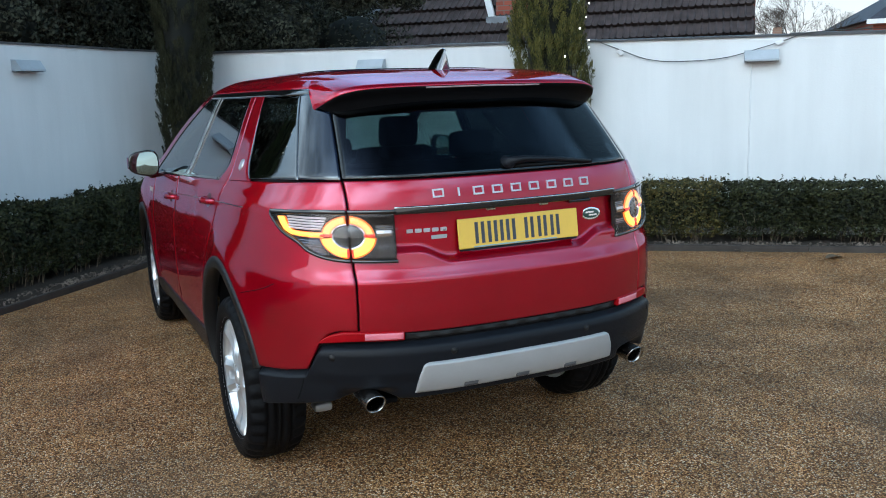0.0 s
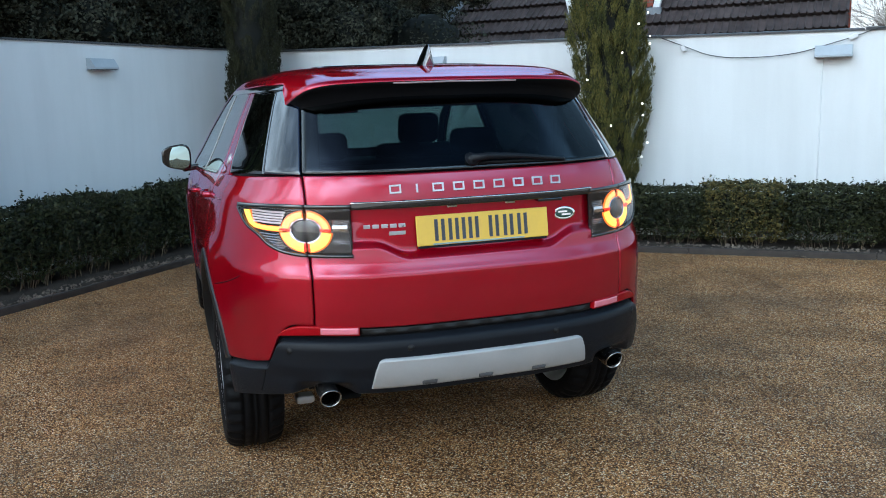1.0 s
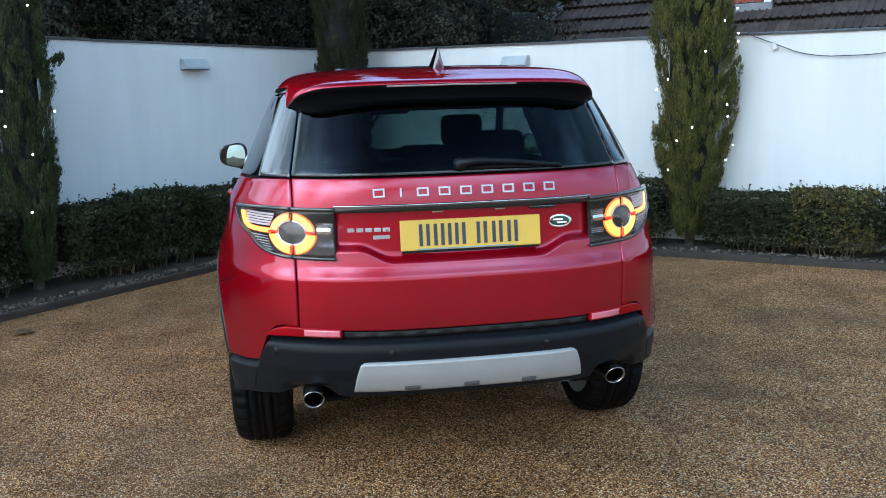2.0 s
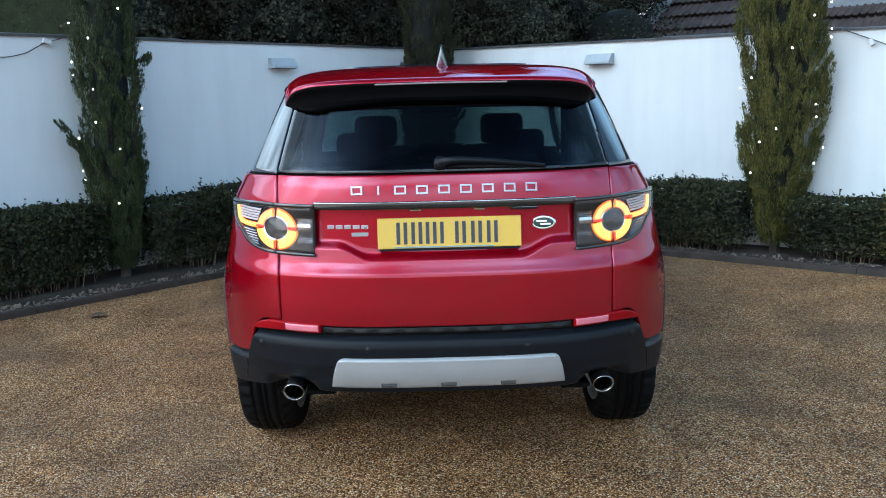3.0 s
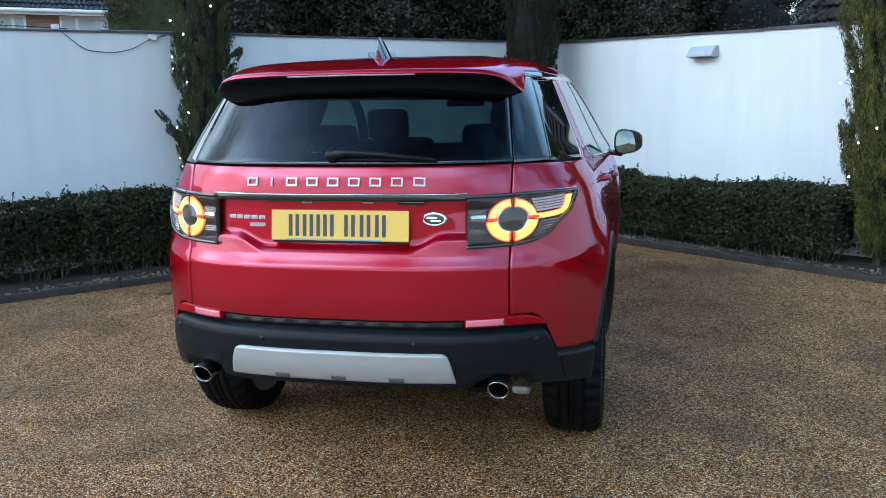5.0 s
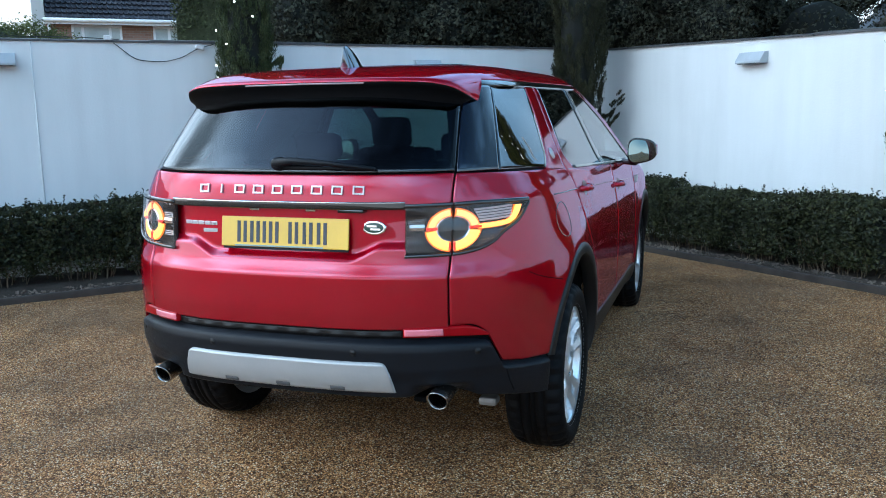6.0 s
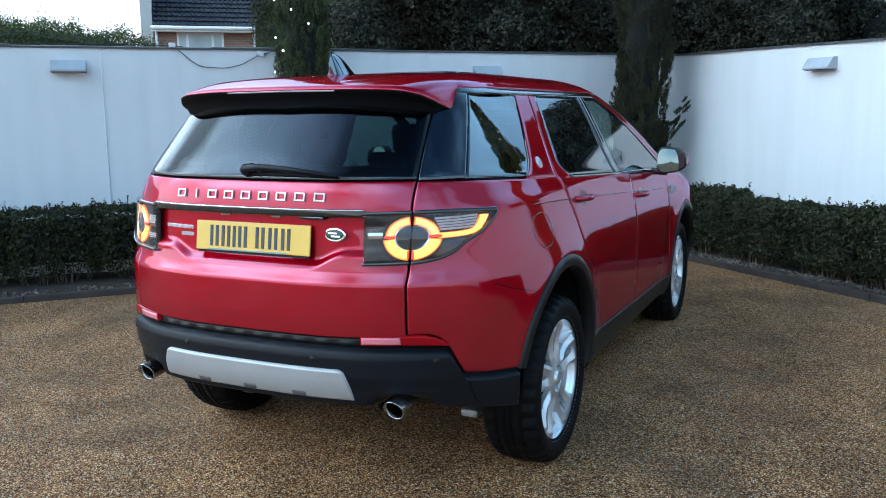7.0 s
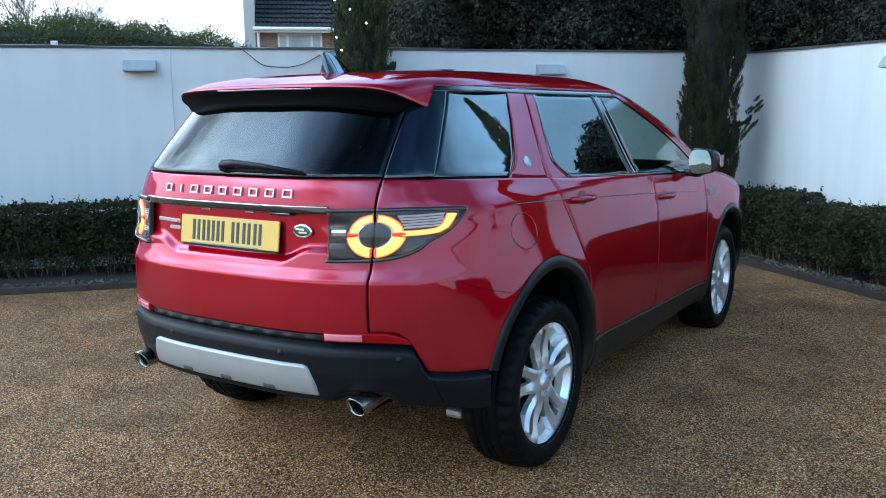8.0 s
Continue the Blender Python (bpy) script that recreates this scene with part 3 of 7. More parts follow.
# ---- wall lamps: wedge-shaped downlights ----
def wall_lamp():
    e = thing("wall_lamp", "pale grey wedge-shaped metal wall lamp on white wall", "wall lamp", "wall lamps")
    bm = bmesh.new()
    w = 0.15
    prof = [(0, 0.052), (0.045, 0.052), (0.105, -0.03), (0.105, -0.046), (0.098, -0.052), (0, -0.052)]
    rows = [[bm.verts.new((x, -d, z)) for d, z in prof] for x in (-w, -w + 0.004, w - 0.004, w)]
    for k in (0, 3):
        for v in rows[k]:
            v.co.y = v.co.y * 0.97
    grid_faces(bm, rows)
    bm.faces.new(rows[0][::-1])
    bm.faces.new(rows[-1])
    bmesh.ops.recalc_face_normals(bm, faces=bm.faces)
    part("housing", bm, LAMP_WHITE, e)
    part("back_plate", boxed(-w - 0.004, w + 0.004, 0.0, 0.004, -0.056, 0.056, bevel=0.001), LAMP_WHITE, e)
    part("lower_glass", boxed(-w + 0.02, w - 0.02, -0.09, -0.02, -0.058, -0.0525, bevel=0.001), GLOSS_BLACK, e, "dark glass under the lamp")
    return e


first_lamp = wall_lamp()
ANG_L = math.degrees(math.atan2(-LD.y, -LD.x))
ANG_R = math.degrees(math.atan2(RD.y, RD.x))
LAMPS = [(left_at, -0.165, 1.945, ANG_L), (left_at, 4.0, 1.972, ANG_L), (right_at, 0.0, 1.902, ANG_R), (right_at, 3.91, 1.828, ANG_R)]
for i, (at, a, z, ang) in enumerate(LAMPS):
    m = Matrix.Translation(at(a, 0.004, z)) @ Matrix.Rotation(radians(ang), 4, "Z")
    if i == 0:
        first_lamp.matrix_basis = m
    else:
        copy_thing(first_lamp, m)

# ---- thin joints and conduits running down the walls ----
for name, at, a, z0, z1 in (("wall_conduit", left_at, 3.72, 0.3, 2.135), ("wall_conduit", right_at, 3.825, 0.3, 1.775)):
    ob = part(name, tube([at(a, 0.004, z0), at(a, 0.004, (z0 + z1) / 2), at(a, 0.004, z1)], 0.006, 6), WALLPAINT, None, "thin white painted conduit running down the wall", True)
    tagged(ob, category="conduit")


# ---- festoon cables with white connectors ----
def cable(name, at, pts, label):
    c = Curve(pts)
    n = 40
    xs = [lerp(pts[0][0], pts[-1][0], k / n) for k in range(n + 1)]
    e = thing(name, label, "cable")
    part("wire", tube([at(a, 0.022, c(a)) for a in xs], 0.0042, 6), CABLE, e, smooth=True)
    return e


def connector(e, at, a, z, tilt, ang, w=0.075):
    bm = bmesh.new()
    box(bm, -w / 2, w / 2, -0.02, 0.02, -0.02, 0.02, bevel=0.005, m=Matrix.Translation(at(a, 0.03, z)) @ Matrix.Rotation(radians(ang), 4, "Z") @ Matrix.Rotation(radians(tilt), 4, "Y"))
    part("connector", bm, WHITE_PLASTIC, e, "white plastic connector")


cl = cable("festoon_cable", left_at, [(2.12, 2.13), (2.27, 2.085), (2.45, 1.995), (2.62, 1.963), (2.8, 1.975), (3.03, 2.13)], "thin black cable drooping along the wall with white connector")
connector(cl, left_at, 2.255, 2.10, 20, ANG_L)
c2 = cable("festoon_cable", left_at, [(2.98, 2.16), (3.4, 2.175), (4.5, 2.172), (5.6, 2.175), (7.0, 2.17)], "thin black cable lying along the wall top")
connector(c2, left_at, 4.75, 2.18, 0, ANG_L, 0.06)
connector(c2, left_at, 3.08, 2.175, 0, ANG_L, 0.06)
cr = cable("festoon_cable", right_at, [(2.42, 2.02), (2.65, 1.925), (2.87, 1.84), (3.10, 1.808), (3.33, 1.806), (3.57, 1.822), (3.9, 1.90), (4.08, 1.95), (4.3, 2.016), (4.6, 2.03), (5.4, 2.01)], "thin black cable drooping along the wall with white connectors")
connector(cr, right_at, 2.62, 1.915, 60, ANG_R, 0.06)
connector(cr, right_at, 4.06, 1.945, -25, ANG_R, 0.07)


# ---- box hedges, one shrub beside the other ----
def shrub(seed, leaf, w=0.8, d=0.46, h=0.66):
    e = thing("box_shrub", "clipped dark green box shrub in a hedge row", "hedge", "hedge along the wall")
    rng = np.random.default_rng(seed)
    rnd = random.Random(seed)
    n = 8500
    u = rng.uniform(-1, 1, (n, 3))
    k = rng.integers(0, 5, n)
    # spread over front, back, top and both ends of a soft-edged block
    for i in range(n):
        if k[i] == 0 or k[i] == 4:
            u[i, 1] = -1
        elif k[i] == 1:
            u[i, 2] = 1
        elif k[i] == 2:
            u[i, 0] = math.copysign(1, u[i, 0])
        else:
            u[i, 2] = 1 if rng.random() < 0.5 else u[i, 2]
            u[i, 1] = -1 if u[i, 2] < 1 else u[i, 1]
    q = np.abs(u) ** 6
    u = u / (q.sum(1)[:, None] ** (1 / 6)) * 1.0
    inset = rng.exponential(0.05, n)
    lump = np.array([noise.noise(Vector((p[0] * 2.2 + seed, p[1] * 2.2, p[2] * 2.2))) for p in u])
    lump2 = np.array([noise.noise(Vector((p[0] * 7 + seed, p[1] * 7, p[2] * 7))) for p in u])
    f = 1 + 0.12 * lump + 0.12 * lump2 - inset
    p = u * f[:, None] * np.array([w / 2 * 1.04, d / 2, h / 2]) + np.array([0, 0, h / 2 + 0.05])
    keep = p[:, 2] > 0.05 + 0.05 * np.sin(p[:, 0] * 17 + seed) + 0.24 * rng.random(n) ** 2
    p, u = p[keep], u[keep]
    # upright sprigs along the top
    s = []
    for _ in range(85):
        x, y, t = rng.uniform(-w / 2, w / 2), rng.uniform(-d / 2.2, d / 2.4), rng.uniform(0.02, 0.06) + 0.07 * rng.random() ** 4
        for j in range(7):
            s.append((x + rng.normal(0, 0.008), y + rng.normal(0, 0.008), h + 0.03 + t * j / 6 + 0.03 * noise.noise(Vector((x * 5, y * 5, seed)))))
    p, u = np.concatenate([p, np.array(s)]), np.concatenate([u, np.tile(np.array([0, -0.3, 0.6]), (len(s), 1))])
    leaves("foliage", p, u, 0.0175, leaf, e, rng=rng)
    # near-black block puts the shade between the leaves in as a solid
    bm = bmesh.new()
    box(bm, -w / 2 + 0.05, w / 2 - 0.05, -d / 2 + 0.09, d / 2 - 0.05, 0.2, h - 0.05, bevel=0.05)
    part("inner_fill", bm, LEAF_SHADE_CORE, e, "near-black block standing for the shade inside the shrub")
    bm = bmesh.new()
    for _ in range(30):
        x, y = rnd.uniform(-w / 2.3, w / 2.3), rnd.uniform(-d / 2.05, d / 5)
        add_tube(bm, [(x * 0.8, y * 0.8, -0.02), (x * 0.9 + rnd.uniform(-0.03, 0.03), y * 0.95, 0.12), (x + rnd.uniform(-0.06, 0.06), y * 1.08 - 0.02, rnd.uniform(0.2, 0.42))], rnd.uniform(0.003, 0.006), 5, 0.002)
    tagged(part("stem_growth", bm, TWIG, e, "dry tan stems at the foot"), kind="stuff")
    return e


def place_shrubs():
    kinds = [shrub(21, HEDGE_LEAF), shrub(22, HEDGE_LEAF), shrub(23, HEDGE_LEAF)]
    gold = shrub(24, HEDGE_YELLOW, 0.74)
    tagged(gold, "yellowing half-bare box shrub in a hedge row")
    rnd = random.Random(3)
    used = set()

    def put(src, at, a, off, ang, k):
        # the row is parted round each cypress
        c = 1.886 if at is left_at else 1.963
        if abs(a - c) < 0.60:
            a = c + math.copysign(0.60, a - c)
        p = at(a, off)
        m = Matrix.Translation((p.x, p.y, ground_z(p.x, p.y) + 0.02)) @ Matrix.Rotation(radians(ang + rnd.uniform(-3, 3)), 4, "Z")
        s = rnd.uniform(0.96, 1.05) * k
        if src.name not in used:
            used.add(src.name)
            src.matrix_basis = m
            src.scale = (1, 1, s)
            return
        c = copy_thing(src, m)
        c.scale = (1, 1, s)

    a = -1.55
    i = 0
    while a < 6.9:
        if not 4.95 < a < 5.35:
            put(kinds[i % 3], left_at, a, 0.34, ANG_L, 0.97 if a < 4 else 0.90)
        i += 1
        a += 0.72
    a, i = -1.75, 1
    while a < 7.5:
        if 3.25 < a < 3.97:
            put(gold, right_at, a - 0.05, 0.31, ANG_R, 0.80)
        else:
            put(kinds[i % 3], right_at, a, 0.31, ANG_R, 0.93 if a < -0.6 else (0.80 if a < 1 else (0.84 if a < 2 else 0.76)))
        i += 1
        a += 0.72


place_shrubs()


# ---- slender cypresses, two of them strung with small lights ----
def cypress(x, y, r, h, leaf, seed, label, lights=0, branches=()):
    e = thing("cypress_tree", label, "tree", "cypresses", at=(x, y, ground_z(x, y)))
    rng = np.random.default_rng(seed)
    bm = tube([(0, 0, -0.05), (0.01, 0, 0.5), (-0.01, 0.01, h * 0.5), (0, 0, h * 0.95)], 0.05, 8, 0.01)
    part("trunk", bm, BARK, e)
    n = int(1400 * r / 0.3)

    def radius(z):
        t = z / h
        return r * (0.42 + 0.58 * sm(t / 0.26)) * (1 - 0.9 * sm((t - 0.5) / 0.5))

    # upright tufts, crowded all round the column with dark clefts between them
    P, O = [], []

    def tuft(c, axis, ln, w, count):
        t = rng.random((count, 1)) ** 0.8
        side = rng.normal(0, 1, (count, 3))
        q = c + axis * ln * t + side * w * (np.sin(np.pi * (0.12 + 0.84 * t)) ** 0.8)
        P.append(q)
        O.append(np.tile(axis, (count, 1)) + side * 0.5)

    for _ in range(n):
        z = 0.16 + (h - 0.3) * rng.random() ** 1.1
        a = rng.uniform(0, 2 * math.pi)
        lump = noise.noise(Vector((math.cos(a) * 1.3 + seed, math.sin(a) * 1.3, z * 1.7)))
        rr = radius(z) * (0.80 + 0.30 * lump) * rng.uniform(0.82, 1.06)
        lean = rng.uniform(0.12, 0.5)
        axis = np.array([math.cos(a) * lean, math.sin(a) * lean, 1.0])
        axis /= np.linalg.norm(axis)
        tuft(np.array([rr * math.cos(a), rr * math.sin(a), z - 0.06]), axis, rng.uniform(0.10, 0.22), 0.017, 165)
    # sprays that stand out from the column
    for bx, by, bz0, bz1 in branches:
        for k in range(26):
            t = (k + rng.random()) / 26
            c = np.array([bx * t, by * t, lerp(bz0, bz1, t ** 1.3)]) + rng.normal(0, 0.022, 3)
            axis = np.array([bx * 0.9, by * 0.9, 0.45])
            axis /= np.linalg.norm(axis)
            tuft(c, axis, lerp(0.13, 0.07, t), 0.012 * (1.15 - 0.5 * t), 110)
    P, O = np.concatenate(P), np.concatenate(O)
    # scale-like sprays, pointing up along the column
    m = len(P)
    up = np.tile(np.array([0, 0, 1.0]), (m, 1)) + O * 0.35 + rng.normal(0, 0.28, (m, 3))
    up /= np.linalg.norm(up, axis=1)[:, None]
    side = np.cross(up, O + rng.normal(0, 0.7, (m, 3)))
    side /= np.linalg.norm(side, axis=1)[:, None] + 1e-9
    ln, wd = rng.uniform(0.016, 0.046, (m, 1)), rng.uniform(0.0015, 0.0032, (m, 1))
    v = np.stack([P - up * ln * 0.5, P + side * wd, P + up * ln * 0.5, P - side * wd], 1).reshape(-1, 3)
    me = bpy.data.meshes.new("foliage")
    me.from_pydata(v.tolist(), [], np.arange(4 * m).reshape(-1, 4).tolist())
    ob = link_mesh("foliage", me, leaf)
    ob.parent = e
    # near-black column stands in for the shade behind the tufts
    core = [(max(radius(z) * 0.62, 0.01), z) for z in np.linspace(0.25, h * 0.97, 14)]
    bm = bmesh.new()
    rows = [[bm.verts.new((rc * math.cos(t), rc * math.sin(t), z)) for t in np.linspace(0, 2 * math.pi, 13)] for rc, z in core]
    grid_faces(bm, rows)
    part("inner_fill", bm, CYPRESS_SHADE_CORE, e, "near-black column standing for the shade inside the tree", True)
    if lights:
        path = []
        for i in range(lights):
            z = 0.75 + (h - 1.2) * (i + rng.uniform(-0.3, 0.3)) / lights
            a = rng.uniform(math.pi * 1.02, math.pi * 1.98)
            rr = radius(z) * 1.02
            path.append((rr * math.cos(a), rr * math.sin(a), z))
        wire = tube([Vector(p) * 1.0 for p in path], 0.002, 4)
        part("light_string", wire, CABLE, e, "thin dark string of fairy lights")
        bm0 = bmesh.new()
        bmesh.ops.create_uvsphere(bm0, u_segments=8, v_segments=6, radius=0.0085)
        bmd = bpy.data.meshes.new("fairy_bulb")
        bm0.to_mesh(bmd)
        bm0.free()
        bmd.materials.append(BULB)
        for p in path:
            b = new("fairy_bulb", bmd)
            b.location = Vector((p[0] * 1.08, p[1] * 1.08, p[2]))
            b.parent = e
    return e


cypress(-2.83, 4.531, 0.255, 4.4, CYPRESS_SHADED, 31, "slender green cypress, shaded in its leaf colour, strung with small white lights", 24, ((-0.38, -0.15, 0.88, 1.40), (-0.32, -0.09, 0.95, 1.27), (0.36, 0.0, 1.72, 1.95)))
cypress(3.01, 4.50, 0.345, 4.4, CYPRESS_LEAF, 32, "slender olive green cypress strung with small white lights", 31)
cypress(-0.09, 6.88, 0.295, 4.8, CORNER_SHADED, 33, "slender green cypress in the wall corner, its shade put into the leaf colour", 0, ((0.46, 0.10, 1.02, 1.60), (0.40, 0.16, 0.95, 1.36)))


# ---- the large evergreen behind the corner ----
def evergreen():
    e = thing("evergreen_tree", "large dense dark evergreen tree behind the garden wall", "tree", at=(-1.4, 9.6, 0))
    rng = np.random.default_rng(41)
    part("trunk", tube([(0, 0, -0.1), (0.1, 0, 1.2), (0, 0.1, 2.6), (0.15, 0, 4.2), (0.0, 0.1, 6.0)], 0.26, 10, 0.08), BARK, e)
    clumps = [(0.2, 9.0, 2.7, 0.7), (0.4, 9.0, 3.7, 0.8), (0.9, 8.6, 2.8, 0.6), (0.8, 8.7, 3.3, 0.6), (0.3, 9.3, 1.8, 0.8), (-0.5, 9.2, 2.4, 0.8)]
    # leafy skirts standing just behind the left wall, a darker overhang behind the right one
    for a in np.arange(-2.7, 1.05, 0.6):
        for z in np.arange(2.5, 5.6, 0.6):
            p = L0 + LD * (a + rng.uniform(-0.25, 0.25)) - LN * (0.95 + rng.uniform(-0.2, 0.35) - 0.12 * (z - 2.5))
            clumps.append((p.x, p.y, z + rng.uniform(-0.2, 0.2), rng.uniform(0.42, 0.6)))
    for a in (-2.75, -2.4, -2.05, -1.7):
        p = R0 + RD * a - RN * (1.25 + rng.uniform(-0.1, 0.2))
        clumps.append((p.x, p.y, 2.35, 0.45))
    for a in np.arange(-2.9, 0.2, 0.6):
        for z in np.arange(2.6, 5.6 if a < -2.4 else (3.5 if a < -1.1 else 2.9), 0.6):
            if z < 2.7 + 0.55 * max(0, a + 1.2):
                continue
            p = R0 + RD * (a + rng.uniform(-0.2, 0.2)) - RN * (1.5 + rng.uniform(-0.3, 0.5))
            clumps.append((p.x, p.y, z + rng.uniform(-0.15, 0.25), rng.uniform(0.4, 0.6)))
    # a bough over the neighbour's roof, and growth beside its hip
    for a, z, r in ((-0.8, 2.92, 0.36), (-0.4, 2.9, 0.34), (-0.05, 2.78, 0.24)):
        p = R0 + RD * a - RN * 1.3
        clumps.append((p.x, p.y, z, r))
    for a, z in ((-2.12, 2.66), (-2.3, 2.5)):
        p = R0 + RD * a - RN * 2.5
        clumps.append((p.x, p.y, z, 0.42))
    for a, z in ((-2.9, 2.3), (-2.5, 3.5), (-2.35, 3.15), (-2.85, 3.0), (-2.75, 3.7), (-3.4, 2.6), (-3.4, 3.5)):
        p = R0 + RD * a - RN * 4.7
        clumps.append((p.x, p.y, z, 0.55))
    # the deep crown behind
    deep_from = len(clumps)
    for a in np.arange(-4.4, 0.7, 0.9):
        for z in np.arange(1.2, 7.5, 1.0):
            p = L0 + LD * a - LN * (2.4 + rng.uniform(-0.3, 0.3))
            clumps.append((p.x, p.y, z, rng.uniform(0.85, 1.1)))
    for a in np.arange(-3.2, 0.3, 0.9):
        for z in np.arange(1.2, 7.5 if a < -2.4 else 2.9, 0.9):
            if z < 3.0 and a > -1.1:
                continue
            p = R0 + RD * a - RN * (2.7 + rng.uniform(-0.3, 0.3))
            if a > -1.1:
                clumps.append((p.x, p.y, 2.9, 0.5))
            else:
                clumps.append((p.x, p.y, z, rng.uniform(0.7, 0.9)))
    P, O = [], []
    bm = bmesh.new()
    for k, (cx, cy, cz, cr) in enumerate(clumps):
        front = k < deep_from
        n = int((8200 if front else 4200) * cr)
        d = rng.normal(0, 1, (n, 3))
        d /= np.linalg.norm(d, axis=1)[:, None]
        rr = cr * (1 - rng.exponential(0.13, n)) * (1 + 0.20 * np.sin(d[:, 0] * 9 + cx * 3) * np.cos(d[:, 2] * 11 + cz) + 0.12 * np.sin(d[:, 1] * 17 + cy) * np.sin(d[:, 2] * 19))
        pts = np.array([cx, cy, cz]) + d * rr[:, None] * np.array([1, 1, 0.85])
        P.append(pts)
        O.append(d)
        # near-black lump stands in for the shade inside this clump
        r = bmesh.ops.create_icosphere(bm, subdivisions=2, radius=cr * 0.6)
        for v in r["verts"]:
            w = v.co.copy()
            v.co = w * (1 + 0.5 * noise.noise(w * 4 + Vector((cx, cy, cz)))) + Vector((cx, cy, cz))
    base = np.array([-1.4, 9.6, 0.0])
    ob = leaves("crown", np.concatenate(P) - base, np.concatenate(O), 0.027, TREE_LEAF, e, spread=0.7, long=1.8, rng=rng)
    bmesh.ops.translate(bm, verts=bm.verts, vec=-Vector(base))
    tagged(part("inner_fill", bm, LEAF_SHADE_CORE, e, "near-black lumps standing for the shade inside the crown", True), kind="stuff")
    for k in range(0, len(clumps), 9):
        cx, cy, cz, cr = clumps[k]
        p = Vector((cx, cy, cz)) - Vector(base)
        lo = min(cz * 0.6, 4)
        mid = Vector((p.x * 0.45, p.y * 0.45, lerp(lo, cz, 0.7)))
        part("limb", tube([(0, 0, lo), mid, p], 0.05, 6, 0.012), BARK, e)


evergreen()


def leafy_row(name, label, p0, p1, h, depth, n, size, leaf, seed, category="hedge"):
    """An uneven run of conifer growth from p0 to p1."""
    e = thing(name, label, category, at=(p0[0], p0[1], 0))
    rng = np.random.default_rng(seed)
    d = Vector((p1[0] - p0[0], p1[1] - p0[1], 0))
    ln = d.length
    d.normalize()
    s = Vector((-d.y, d.x, 0))
    P, O = [], []
    for _ in range(n):
        t = rng.random() * ln
        top = h(t / ln) + 0.14 * noise.noise(Vector((t * 1.3, seed, 0))) + 0.10 * noise.noise(Vector((t * 5, seed, 2))) + 0.06 * max(0, rng.normal())
        z = top * (1 - rng.exponential(0.16))
        if z < 0.2:
            z = rng.uniform(0.2, top)
        w = depth * (rng.random() - 0.5)
        q = d * t + s * w
        P.append((q.x, q.y, z))
        O.append((s.x * w, s.y * w, 0.4))
    leaves("foliage", P, O, size, leaf, e, long=2.6, rng=rng)
    bm = bmesh.new()
    rows = []
    for k in range(21):
        t = k / 20
        q = d * (ln * t)
        hh = h(t) - 0.10
        rows.append([bm.verts.new((q.x + s.x * w, q.y + s.y * w, z)) for w, z in ((-depth * 0.35, 0), (-depth * 0.35, hh * 0.95), (0, hh), (depth * 0.35, hh * 0.95), (depth * 0.35, 0))])
    grid_faces(bm, rows)
    part("inner_fill", bm, FAR_CORE, e, "dull green inside of the hedge")
    return e


leafy_row("conifer_hedge", "tall uneven green conifer hedge behind the wall", (-13.2, 0.5), (-7.4, 7.6), line([(0, 2.72), (0.5, 2.82), (0.8, 2.86), (0.93, 2.70), (1, 2.42)]), 1.1, 110000, 0.015, FAR_HEDGE_LEAF, 51)
leafy_row("conifer_hedge", "feathery green conifers beside the evergreen", (-6.0, 8.3), (-3.2, 8.7), line([(0, 3.0), (0.3, 4.2), (1, 5.2)]), 1.3, 70000, 0.017, CONIFER_LEAF, 52)


# ---- bare winter trees far off ----
def bare_tree(x, y, h, seed, label):
    e = thing("bare_tree", label, "tree", at=(x, y, 0))
    rnd = random.Random(seed)
    bm = bmesh.new()

    def grow(p, d, ln, r, depth):
        q = p + d * ln
        add_tube(bm, [p, p.lerp(q, 0.5) + Vector((rnd.uniform(-1, 1), rnd.uniform(-1, 1), 0)) * ln * 0.05, q], r, 5 if depth > 3 else 3, r * 0.62)
        if depth:
            for _ in range(rnd.choice((3, 3, 4))):
                nd = (d + Vector((rnd.uniform(-1, 1), rnd.uniform(-1, 1), rnd.uniform(-0.3, 0.7))) * 0.75).normalized()
                grow(q, nd, ln * rnd.uniform(0.62, 0.85), r * 0.6, depth - 1)

    grow(Vector((0, 0, -0.1)), Vector((0, 0, 1)), h * 0.11, h * 0.007, 7)
    tagged(part("crown", bm, BARK, e, "fine bare twigs and limbs"), kind="stuff")


bare_tree(-24, 16, 15.5, 61, "bare leafless winter tree beyond the hedge")
bare_tree(30.5, 26, 14.5, 62, "bare leafless winter tree beyond the wall")


# ---- neighbouring houses ----
def frame_of(o, d):
    """Axes for a house: o its front corner, d along its front; y runs back from the front."""
    d = Vector((*d, 0)).normalized()
    b = Vector((-d.y, d.x, 0))
    return Matrix(((d.x, b.x, 0, o[0]), (d.y, b.y, 0, o[1]), (0, 0, 1, o[2]), (0, 0, 0, 1)))


